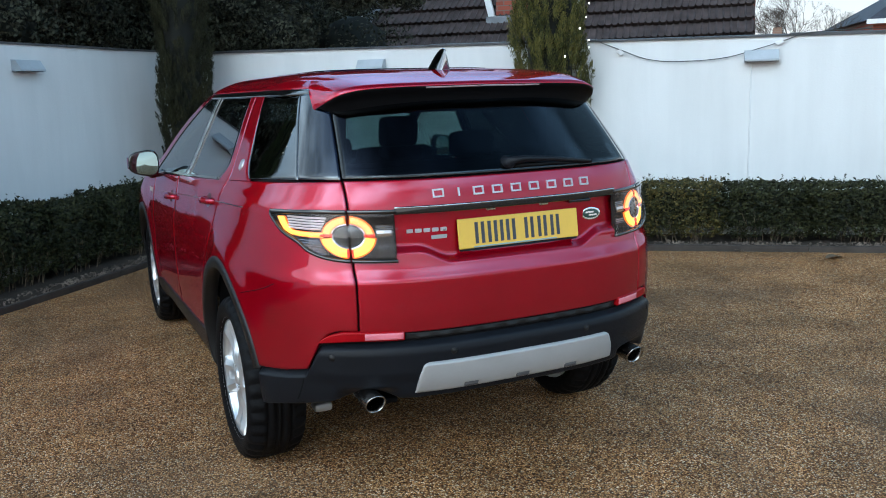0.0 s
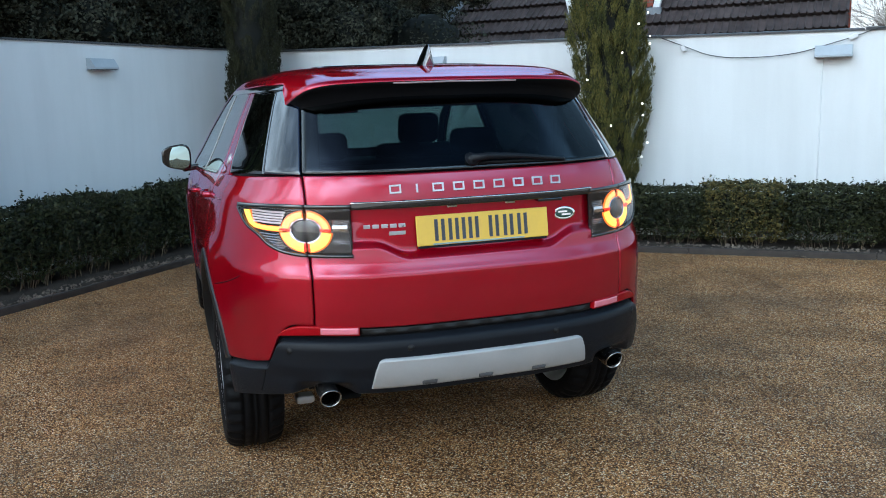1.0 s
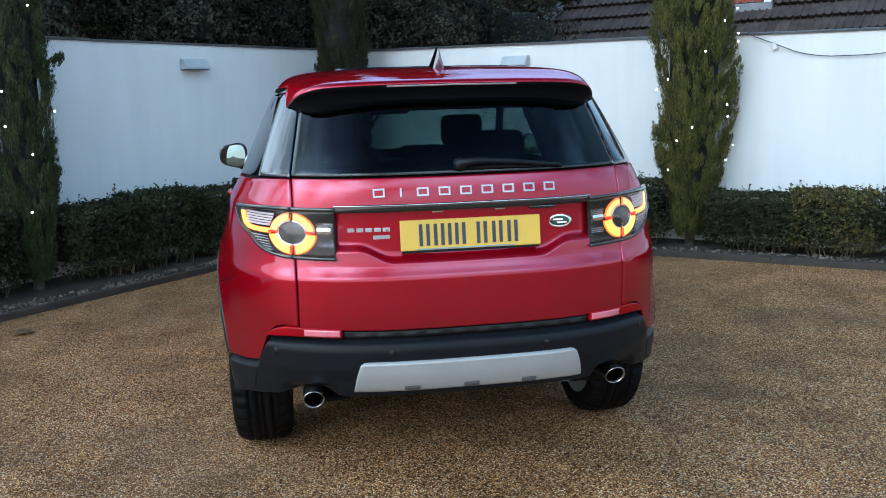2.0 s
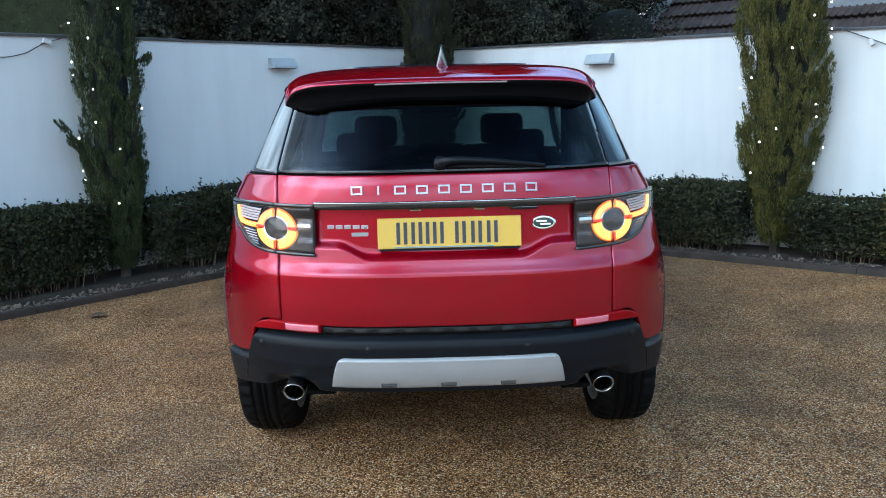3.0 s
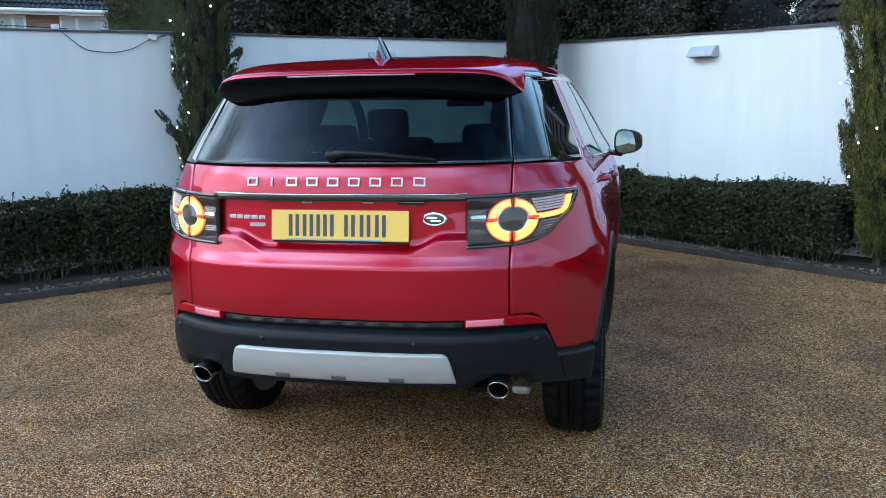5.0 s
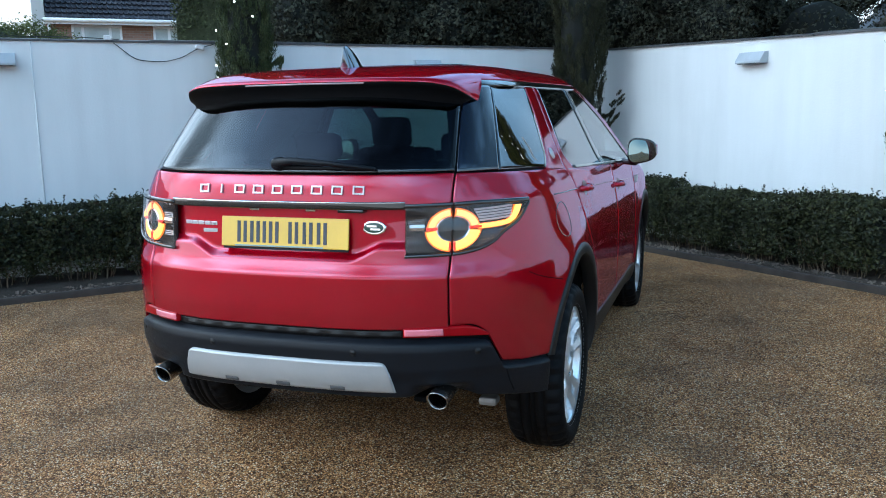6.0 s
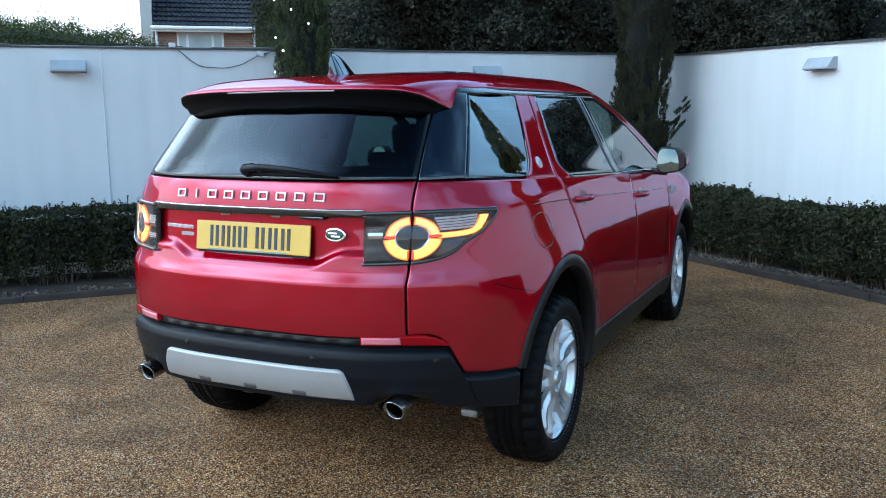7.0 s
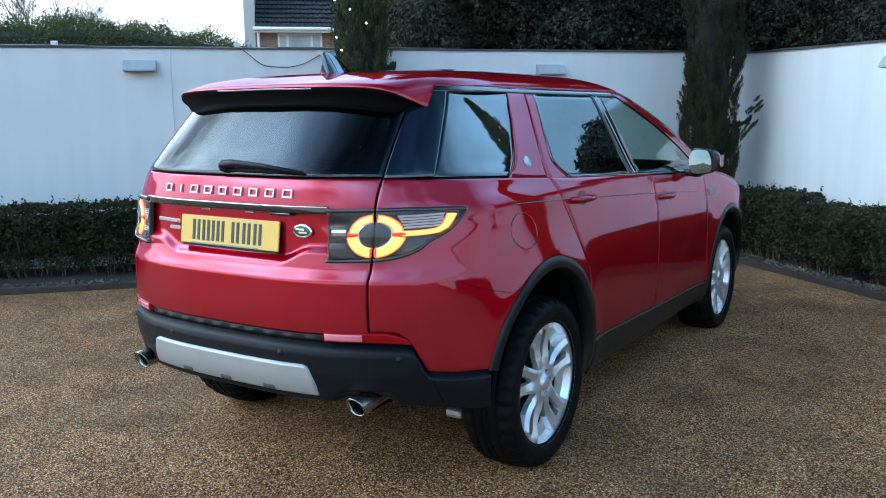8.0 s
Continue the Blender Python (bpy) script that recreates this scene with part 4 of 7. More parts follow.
def tiled_slope(deck, material, w, run, pitch, z0, y0, gauge, cover, x0=0.0, amp=1.0):
    """Interlocking tiles in courses: each tile has two rolls and a thick lower lip.

    The lower courses are tiles of their own under the deck; the higher ones stay joined."""
    sl = math.tan(radians(pitch))
    c = math.cos(radians(pitch))
    prof = [(0.0, 0.0), (0.1, 0.03), (0.22, 0.0), (0.48, -0.004), (0.6, 0.03), (0.72, 0.0), (1.0, -0.004)]

    def tile(bm, x, y, xa, xb, yb, lift):
        fs = [(min(max(x + f * cover, xa), xb), g * amp + lift) for f, g in prof]
        bot = [bm.verts.new((q, y, z0 + y * sl + 0.055 + g)) for q, g in fs]
        top = [bm.verts.new((q, yb, z0 + yb * sl + 0.004 + g)) for q, g in fs]
        lip = [bm.verts.new((v.co.x, v.co.y + 0.05, v.co.z - 0.03)) for v in bot]
        grid_faces(bm, [lip, bot, top])

    proto = bmesh.new()
    tile(proto, 0.0, 0.0, 0.0, cover, gauge * c, -z0)
    me = bpy.data.meshes.new("roof_tile")
    proto.to_mesh(me)
    proto.free()
    me.materials.append(material)
    rest = bmesh.new()
    made, k, y = 0, 0, 0.0
    while y < run:
        x = -cover * (0.0 if k % 2 == 0 else 0.5)
        while x < w:
            lift = (hash_noise(x + k * 7.1) - 0.5) * 0.008
            if made < 290 and x >= 0 and x + cover <= w and y + gauge * c <= run:
                ob = new("roof_tile", me)
                ob.parent = deck
                ob.location = (x0 + x, y0 + y, z0 + y * sl + lift)
                made += 1
            else:
                tile(rest, x, y, 0.0, w, min(y + gauge * c, run), lift)
            x += cover
        y += gauge * c
        k += 1
    bmesh.ops.translate(rest, verts=rest.verts, vec=(x0, y0, 0))
    tagged(part("upper_tiles", rest, material, deck), kind="stuff")


def hash_noise(v):
    return (math.sin(v * 12.9898) * 43758.5453) % 1.0


def solid(name, parent, material, x0, x1, y0, y1, z0, z1, label="", bevel=0.0):
    return part(name, boxed(x0, x1, y0, y1, z0, z1, bevel=bevel), material, parent, label)


def window(parent, x0, x1, z0, z1, y, lights):
    """A casement: frame, mullions and panes set into the front."""
    w = part("window", frame_bm(x0, x1, z0, z1, y - 0.03, y + 0.06, 0.07, lights), UPVC, parent, "white framed window")
    n = len(lights)
    xs = [x0] + [lerp(x0, x1, f) for f in lights] + [x1]
    for a, b in zip(xs, xs[1:]):
        solid("pane", w, PANE, a + 0.03, b - 0.03, y - 0.022, y - 0.008, z0 + 0.03, z1 - 0.03)
    solid("sill", w, UPVC, x0 - 0.06, x1 + 0.06, y - 0.08, y + 0.04, z0 - 0.07, z0 - 0.005)


def frame_bm(x0, x1, z0, z1, y0, y1, t, lights):
    bm = bmesh.new()
    box(bm, x0, x1, y0, y1, z0, z0 + t)
    box(bm, x0, x1, y0, y1, z1 - t, z1)
    for xa, xb in [(x0, x0 + t), (x1 - t, x1)] + [(lerp(x0, x1, f) - t * 0.6, lerp(x0, x1, f) + t * 0.6) for f in lights]:
        box(bm, xa, xb, y0 + 0.002, y1 - 0.002, z0 + t, z1 - t)
    return bm


def house_behind_right():
    """A brown tiled roof close behind the right wall, with a brick dormer and a brick gable end."""
    o = R0 + RD * -2.35 - RN * 4.1
    h = thing("house", "house with weathered brown tiled roof and red brick dormer", "house")
    h.matrix_world = frame_of((o.x, o.y, 0), RD.xy)
    W, RUN = 6.35, 2.9
    solid("wall", h, BRICK_RED, 0.25, W - 0.1, 0.3, 2 * RUN - 0.3, -0.1, 2.0, "red brick wall")
    bm = bmesh.new()
    t = math.tan(radians(38))
    vs = [bm.verts.new(p) for p in ((0.02, 0.02, 1.98), (W - 0.02, 0.02, 1.98), (W - 0.02, RUN, 1.98 + RUN * t), (0.02, RUN, 1.98 + RUN * t), (0.02, 2 * RUN, 1.98), (W - 0.02, 2 * RUN, 1.98))]
    for f in ((0, 1, 2, 3), (3, 2, 5, 4), (0, 3, 4), (1, 5, 2), (0, 4, 5, 1)):
        bm.faces.new([vs[i] for i in f])
    deck = part("roof", bm, TILE_BROWN, h, "weathered brown tiled roof")
    tiled_slope(deck, TILE_BROWN, W, RUN, 38, 2.02, 0.0, 0.36, 0.20, amp=0.75)
    solid("gutter", h, GLOSS_BLACK, 0, W, -0.11, -0.01, 1.93, 2.02, "dark plastic gutter", 0.02)
    # mortared hip at the near end
    part("hip_ridge", tube([(-0.02, 0.0, 2.05), (0.12, 0.5, 2.05 + 0.5 * t), (0.25, 1.2, 2.05 + 1.2 * t), (0.5, 2.4, 2.05 + 2.4 * t)], 0.10, 8), LEAD, h, "pale mortared ridge tiles", True)
    # dormer
    x0, x1, y0 = 2.36, 3.75, 0.92
    zb = 2.02 + y0 * t
    d = solid("dormer", h, BRICK_RED, x0 + 0.1, x1 - 0.1, y0, RUN - 0.4, zb - 0.2, zb + 0.46, "red brick dormer cheek")
    solid("flashing", d, LEAD, x0 - 0.04, x1 + 0.04, y0 - 0.13, y0 - 0.02, zb - 0.10, zb + 0.02, "grey lead flashing", 0.01)
    bm = bmesh.new()
    box(bm, -0.05, 0.05, -0.05, 0.03, 0.0, 1.6, bevel=0.008, m=Matrix.Translation((x0 + 0.06, y0 - 0.03, zb - 0.06)) @ Matrix.Rotation(radians(-14), 4, "Y"))
    part("barge_board", bm, UPVC, d, "white barge board")
    bm = bmesh.new()
    box(bm, -0.05, 0.05, -0.05, 0.03, 0.0, 1.6, bevel=0.008, m=Matrix.Translation((x1 - 0.06, y0 - 0.03, zb - 0.06)) @ Matrix.Rotation(radians(14), 4, "Y"))
    part("barge_board", bm, UPVC, d, "white barge board")
    w = part("window", frame_bm(x0 + 0.16, x1 - 0.16, zb + 0.47, zb + 1.3, y0 - 0.02, y0 + 0.08, 0.07, (0.5,)), UPVC, h, "white framed dormer window")
    solid("pane", w, PANE, x0 + 0.2, x1 - 0.2, y0 + 0.02, y0 + 0.03, zb + 0.5, zb + 1.27)
    # brick chimney breast rising past the far verge
    solid("gable_stack", h, BRICK_RED, W - 0.32, W + 0.02, 1.25, 2.2, 1.9, 4.4, "red brick stack at the gable end")
    part("drainpipe", tube([(W - 0.4, 1.18, 2.9), (W - 0.25, 1.12, 3.15), (W - 0.15, 1.12, 4.2)], 0.035, 8), UPVC, h, "white drainpipe", True)


house_behind_right()


def house_behind_left():
    h = thing("house", "buff brick house with dark grey tiled roof and white windows", "house")
    o = (-18.62, 18.98, -0.17)
    h.matrix_world = frame_of(o, (0.74, 0.67))
    solid("wall", h, BRICK_BUFF, 0.05, 11, 0, 7, -0.1, 4.38, "buff brick wall")
    solid("corner_trim", h, HOUSE_RENDER, -0.3, 0.048, -0.02, 7, -0.1, 6.9, "pale rendered party wall")
    bm = bmesh.new()
    t = math.tan(radians(35))
    vs = [bm.verts.new(p) for p in ((0.06, -0.33, 4.46), (11.2, -0.33, 4.46), (11.2, 3.85, 4.46 + 4.18 * t), (0.06, 3.85, 4.46 + 4.18 * t), (0.06, 7.4, 4.46), (11.2, 7.4, 4.46))]
    for f in ((0, 1, 2, 3), (3, 2, 5, 4), (0, 3, 4), (1, 5, 2), (0, 4, 5, 1)):
        bm.faces.new([vs[i] for i in f])
    deck = part("roof", bm, TILE_GREY, h, "dark grey tiled roof")
    tiled_slope(deck, TILE_GREY, 11.2, 4.2, 35, 4.50, -0.35, 0.30, 0.30, x0=0.06, amp=1.3)
    solid("fascia", h, UPVC, 0.0, 11.2, -0.36, -0.30, 4.35, 4.45, "white fascia board")
    part("gutter", tube([(0.0, -0.42, 4.47), (5, -0.42, 4.47), (11.2, -0.42, 4.46)], 0.06, 8), UPVC, h, "white gutter", True)
    part("drainpipe", tube([(0.16, -0.08, 4.4), (0.16, -0.08, 2), (0.16, -0.08, 0)], 0.045, 8), UPVC, h, "white drainpipe", True)
    window(h, 0.78, 2.26, 2.9, 4.36, 0.0, (0.22, 0.76))
    window(h, 3.2, 4.6, 2.9, 4.36, 0.0, (0.35,))


house_behind_left()


def far_house():
    h = thing("house", "distant red brick house with dark hipped roof", "house")
    h.matrix_world = frame_of((30.0, 22.3, 0), (0.80, -0.60))
    solid("wall", h, BRICK_RED, 0, 8, 0, 8, -0.1, 4.0, "red brick wall")
    bm = bmesh.new()
    vs = [bm.verts.new(p) for p in ((-0.3, -0.3, 4.02), (8.3, -0.3, 4.02), (8.3, 8.3, 4.02), (-0.3, 8.3, 4.02), (3.6, 4, 6.4), (4.4, 4, 6.4))]
    for f in ((0, 1, 5, 4), (1, 2, 5), (2, 3, 4, 5), (3, 0, 4), (3, 2, 1, 0)):
        bm.faces.new([vs[i] for i in f])
    part("roof", bm, TILE_GREY, h)
    solid("fascia", h, UPVC, -0.34, 8.34, -0.36, -0.305, 3.86, 4.05, "white fascia board")
    window(h, 0.9, 2.6, 2.6, 3.7, 0.0, (0.5,))
    window(h, 4.6, 6.3, 2.6, 3.7, 0.0, (0.5,))
    c = thing("house", "distant low house with a small brick chimney", "house")
    c.matrix_world = frame_of((26.0, 25.6, 0), (0.72, -0.69))
    solid("wall", c, BRICK_RED, 0, 2.0, 0, 4, -0.1, 2.6, "red brick wall")
    bm = bmesh.new()
    vs = [bm.verts.new(p) for p in ((-0.2, -0.2, 2.62), (2.2, -0.2, 2.62), (2.2, 4.2, 2.62), (-0.2, 4.2, 2.62), (1.3, 2, 3.75), (1.9, 2, 3.75))]
    for f in ((0, 1, 5, 4), (1, 2, 5), (2, 3, 4, 5), (3, 0, 4), (3, 2, 1, 0)):
        bm.faces.new([vs[i] for i in f])
    part("roof", bm, TILE_BROWN, c)
    solid("chimney", c, BRICK_BUFF, 1.38, 1.74, 1.75, 2.15, 3.4, 4.0, "weathered brick chimney")
    solid("chimney_pot", c, TILE_BROWN, 1.49, 1.62, 1.88, 2.01, 3.99, 4.25)


far_house()

# ---- fallen leaves on the drive ----
def fallen_leaf(x, y, rot, s, label):
    bm = bmesh.new()
    rows = []
    for i in range(6):
        t = i / 5
        w = math.sin(math.pi * min(t * 1.02, 1)) ** 0.7 * s * 0.32 + 0.001
        rows.append([bm.verts.new((k * w, (t - 0.5) * s, 0.012 + 0.25 * abs(k) * w + 0.02 * math.sin(t * 3) * s * 4)) for k in (-1, 0, 1)])
    grid_faces(bm, rows)
    ob = part("fallen_leaf", bm, TWIG, None, label, True)
    ob.matrix_world = Matrix.Translation((x, y, ground_z(x, y) - 0.004)) @ Matrix.Rotation(rot, 4, "Z")
    tagged(ob, category="leaf", group="fallen leaves")


for x, y, r, s in ((4.32, 2.2, 1.3, 0.16), (-2.55, 3.15, 2.0, 0.14), (3.95, 2.9, 0.4, 0.1)):
    fallen_leaf(x, y, r, s, "brown curled dead leaf on gravel")
# ---- the red car: one smooth skin S(s, z), cut into panels ----
# s runs round the body: 0 at the middle of the tail, + along the right side, - along the left.
SB, SF, SE = 0.95, 3.7, 4.7
tail_y = Curve([(0.28, 0.12), (0.36, 0.075), (0.42, 0.035), (0.50, 0.004), (0.60, -0.006), (0.66, -0.012), (0.70, -0.014), (0.80, -0.021), (0.885, -0.0215), (0.905, -0.0215),
                (0.915, -0.0195), (0.926, -0.0135), (0.94, -0.006), (0.957, 0.001), (1.0, 0.008), (1.10, 0.014), (1.17, 0.017), (1.22, 0.024), (1.27, 0.040), (1.32, 0.078), (1.42, 0.168), (1.53, 0.272),
                (1.59, 0.335), (1.62, 0.375), (1.645, 0.45), (1.662, 0.56), (1.675, 0.76), (1.685, 1.02), (1.692, 1.5)])
half_w = Curve([(0.26, 0.87), (0.34, 0.91), (0.46, 0.932), (0.60, 0.942), (0.80, 0.945), (0.92, 0.938), (1.02, 0.922), (1.10, 0.905), (1.15, 0.893), (1.175, 0.883),
                (1.22, 0.857), (1.28, 0.828), (1.40, 0.773), (1.50, 0.726), (1.57, 0.690), (1.60, 0.672), (1.63, 0.645), (1.65, 0.613), (1.665, 0.565), (1.676, 0.49), (1.685, 0.36), (1.692, 0.05)])
tail_end = Curve([(0.2, 0.95), (1.60, 0.95), (1.64, 1.02), (1.67, 1.25), (1.692, 1.58)])
nose_y = Curve([(0.3, 4.5), (0.5, 4.58), (0.8, 4.58), (0.95, 4.52), (1.02, 4.42), (1.06, 4.22), (1.09, 3.98), (1.115, 3.74), (1.14, 3.63), (1.25, 3.44), (1.36, 3.24), (1.45, 3.05),
                (1.53, 2.83), (1.58, 2.66), (1.61, 2.54), (1.64, 2.36), (1.665, 2.15), (1.68, 1.98), (1.692, 1.72)])
nose_start = Curve([(0.3, 3.85), (0.95, 3.8), (1.03, 3.6), (1.09, 3.35), (1.14, 3.20), (1.25, 3.03), (1.36, 2.83), (1.45, 2.62), (1.53, 2.40), (1.58, 2.24), (1.61, 2.12), (1.64, 1.98), (1.67, 1.82), (1.692, 1.64)])


def corner_table(n=3.0, w=0.9, b=0.95, k=1500):
    """Points of a rounded corner, spaced by arc length."""
    th = np.linspace(0, math.pi / 2, k)
    X, Y = np.sin(th) ** (2 / n), np.cos(th) ** (2 / n)
    ds = np.hypot(np.diff(X * w), np.diff(Y * b))
    f = np.concatenate([[0], np.cumsum(ds)])
    return f / f[-1], X, Y


CORNERS = [corner_table(3.0), corner_table(3.1)]
CF = np.linspace(0, 1, 700)
CXS = [np.interp(CF, f, x) for f, x, y in CORNERS]
CYS = [np.interp(CF, f, y) for f, x, y in CORNERS]


def squareness(z):
    """The corners are rounder below the waist, squarer round the glass."""
    return sm((z - 1.10) / 0.16)


def corner_at(f, z):
    k = squareness(z)
    i = min(max(f, 0.0), 1.0) * 699
    j = min(int(i), 698)
    t = i - j
    x = [lerp(c[j], c[j + 1], t) for c in CXS]
    y = [lerp(c[j], c[j + 1], t) for c in CYS]
    return lerp(x[0], x[1], k), lerp(y[0], y[1], k)


def corner_f(v, z, tables):
    k = squareness(z)
    return tables[0] * (1 - k) + tables[1] * k


def skin(s, z):
    a, sg = abs(s), (1 if s >= 0 else -1)
    w, yb = half_w(z), tail_end(z)
    if a <= SB:
        X, Y = corner_at(a / SB, z)
        x = w * X
        y = yb - (yb - tail_y(z)) * Y
    elif a <= SF:
        x, y = w, yb + (a - SB) / (SF - SB) * (nose_start(z) - yb)
    else:
        f = 1 - min((a - SF) / (SE - SF), 1)
        X, Y = corner_at(f, 0.5)
        x = w * X
        y = nose_start(z) + (nose_y(z) - nose_start(z)) * Y
    x *= 1 - 0.011 * ((y - 2.3) / 2.2) ** 2
    # swollen wheel arches
    for c, zc, ry, rz, swell in ((0.89, 0.44, 0.455, 0.475, 0.022), (3.685, 0.405, 0.468, 0.468, 0.016)):
        d = (math.hypot((y - c) / ry, (z - zc) / rz) - 0.97) * 4.6
        if abs(d) < 3 and x > 0.5:
            x += swell * math.exp(-d * d) * sm((x - 0.6) / 0.25)
    return Vector((sg * x, y, z))


def skin_n(s, z, e=0.004):
    d1, d2 = skin(s + e, z) - skin(s - e, z), skin(s, z + e) - skin(s, z - e)
    n = d1.cross(d2)
    return n.normalized() if n.length > 1e-9 else Vector((0, 0, 1))


def at_x(x, z):
    """s of the point of the tail at x."""
    X = min(abs(x) / (half_w(z) * 0.989), 0.9999)
    return math.copysign(float(np.interp(X, corner_f(X, z, CXS), CF)) * SB, x)


def at_y(y, z):
    """s of the point of the right side at y."""
    yb = tail_end(z)
    if y < yb:
        v = min(max((yb - y) / (yb - tail_y(z)), 0), 1)
        return float(np.interp(1 - v, 1 - corner_f(v, z, CYS), CF)) * SB
    return SB + (y - yb) / (nose_start(z) - yb) * (SF - SB)


def const(v):
    return lambda _: v


def panel(sl, sr, zl, zh, nu, nv, off=0.005, thick=0.008, shape=None, edge=0.0035):
    """A sheet of the skin between s = sl..sr and z = zl..zh, lifted by off, with a turned-in rim."""
    sl, sr, zl, zh = [f if callable(f) else const(f) for f in (sl, sr, zl, zh)]
    bm = bmesh.new()
    zm = (zl((sl(0.9) + sr(0.9)) / 2) + zh((sl(0.9) + sr(0.9)) / 2)) / 2
    L = max(abs(sr(zm) - sl(zm)), 0.02)
    eu = min(edge / L, 0.2)
    us = [0, eu] + [lerp(eu, 1 - eu, i / nu) for i in range(1, nu)] + [1 - eu, 1]
    rows = []
    for iu, u in enumerate(us):
        s0 = lerp(sl(zm), sr(zm), u)
        lo, hi = zl(s0), zh(s0)
        for _ in range(5):
            lo, hi = zl(lerp(sl(lo), sr(lo), u)), zh(lerp(sl(hi), sr(hi), u))
        ev = min(edge / max(hi - lo, 0.01), 0.2)
        vs = [0, ev] + [lerp(ev, 1 - ev, i / nv) for i in range(1, nv)] + [1 - ev, 1]
        row = []
        for iv, v in enumerate(vs):
            z = lerp(lo, hi, v)
            s = lerp(sl(z), sr(z), u)
            rim = iu in (0, len(us) - 1) or iv in (0, len(vs) - 1)
            n = skin_n(s, z)
            p = skin(s, z) + n * (off - (0.0018 if rim else 0))
            if shape:
                p = p + shape(s, z, p, n)
            row.append((bm.verts.new(p), n))
        rows.append(row)
    V = [[c[0] for c in r] for r in rows]
    grid_faces(bm, V)
    loop = [(r, 0) for r in range(len(V))] + [(len(V) - 1, c) for c in range(1, len(V[0]))] + [(r, len(V[0]) - 1) for r in range(len(V) - 2, -1, -1)] + [(0, c) for c in range(len(V[0]) - 2, 0, -1)]
    inner = {k: bm.verts.new(V[k[0]][k[1]].co - rows[k[0]][k[1]][1] * thick) for k in loop}
    for a, b in zip(loop, loop[1:] + loop[:1]):
        bm.faces.new((V[a[0]][a[1]], V[b[0]][b[1]], inner[b], inner[a]))
    for f in bm.faces:
        f.smooth = True
    bmesh.ops.recalc_face_normals(bm, faces=bm.faces)
    return bm


def mirror_args(sl, sr, zl, zh, sg):
    """The same panel on the other side of the car."""
    if sg > 0:
        return sl, sr, zl, zh
    f = [g if callable(g) else const(g) for g in (sl, sr, zl, zh)]
    return (lambda z: -f[1](z)), (lambda z: -f[0](z)), (lambda s: f[2](-s)), (lambda s: f[3](-s))


car = thing("car", "metallic red five-door SUV parked on gravel with tail lights lit", "car")

REAR_HUB, FRONT_HUB = (0.935, 0.363), (3.675, 0.363)
# wheel arches as ellipses: centre y, z and half axes
ARCH, FARCH = (0.89, 0.44, 0.455, 0.475), (3.685, 0.405, 0.468, 0.468)


def arch_z(y, c):
    d = abs(y - c[0]) / c[2]
    return c[1] + c[3] * math.sqrt(1 - d * d) if d < 1 else 0.0


# dark inner shell that closes the gaps between panels; open at the windows and wheel arches
def build_shell():
    bm = bmesh.new()
    zs = np.concatenate([np.linspace(0.30, 1.60, 66), np.linspace(1.61, 1.688, 12)])
    ss = np.concatenate([np.linspace(-SE, -SF, 16)[:-1], np.linspace(-SF, -SB, 95)[:-1], np.linspace(-SB, SB, 81)[:-1], np.linspace(SB, SF, 95)[:-1], np.linspace(SF, SE, 16)])
    rows = [[bm.verts.new(skin(s, z) - skin_n(s, z) * 0.012) for s in ss] for z in zs]
    for i in range(len(zs) - 1):
        for j in range(len(ss) - 1):
            z, s = (zs[i] + zs[i + 1]) / 2, (ss[j] + ss[j + 1]) / 2
            p = skin(s, z)
            a = abs(s)
            hole = False
            if abs(p.x) > 0.6:
                for c in (ARCH, FARCH):
                    if math.hypot((p.y - c[0]) / (c[2] - 0.023), (z - c[1]) / (c[3] - 0.023)) < 1 or (abs(p.y - c[0]) < c[2] - 0.028 and z < c[1]):
                        hole = True
            if a < at_x(0.60 - (z - 1.27) * 0.25, z) and 1.29 < z < 1.56:
                hole = True
            if p.y < 1.4 and z < 0.50:
                hole = True
            if abs(p.x) < 0.6 and p.y < 1 and 0.75 < z < 1.26:
                hole = True
            if a > SF + 0.12 and 1.17 < z < 1.585:
                hole = True
            if SB < a <= SF - 0.06 and 1.575 > z > belt_z(p.y) + 0.005 and p.y > 1.16:
                hole = True
            if 0.3 < p.y < 0.98 and z > 1.285 and z < 1.565 and abs(p.x) > 0.5 and p.y < qg_front(z) and p.y > qg_rear(z):
                hole = True
            if not hole:
                bm.faces.new((rows[i][j], rows[i][j + 1], rows[i + 1][j + 1], rows[i + 1][j]))
    part("inner_shell", bm, CAVITY, car, smooth=True)
    bm = bmesh.new()
    vs = []
    for z in (0.31, 0.36):
        vs.append([bm.verts.new((x, y, z)) for x, y in ((-0.58, 0.62), (0.58, 0.62), (0.58, 4.3), (-0.58, 4.3))])
    bm.faces.new(vs[0][::-1])
    bm.faces.new(vs[1])
    for i in range(4):
        k = (i + 1) % 4
        bm.faces.new((vs[0][i], vs[0][k], vs[1][k], vs[1][i]))
    part("underbody", bm, CAVITY, car, "dark underbody")


belt_z = line([(0.2, 1.272), (0.75, 1.248), (1.30, 1.214), (2.0, 1.178), (2.9, 1.138), (3.3, 1.125)])
qg_front = line([(1.24, 0.70), (1.27, 0.77), (1.31, 0.82), (1.45, 0.91), (1.585, 0.985)])
qg_rear = line([(1.25, 0.292), (1.57, 0.548), (1.585, 0.560)])
door_rear = line([(0.4, 1.27), (0.80, 1.27), (0.93, 1.19), (1.05, 1.13), (1.16, 1.08), (1.25, 1.05), (1.42, 1.095), (1.585, 1.15)])
build_shell()

SEAM = 0.621
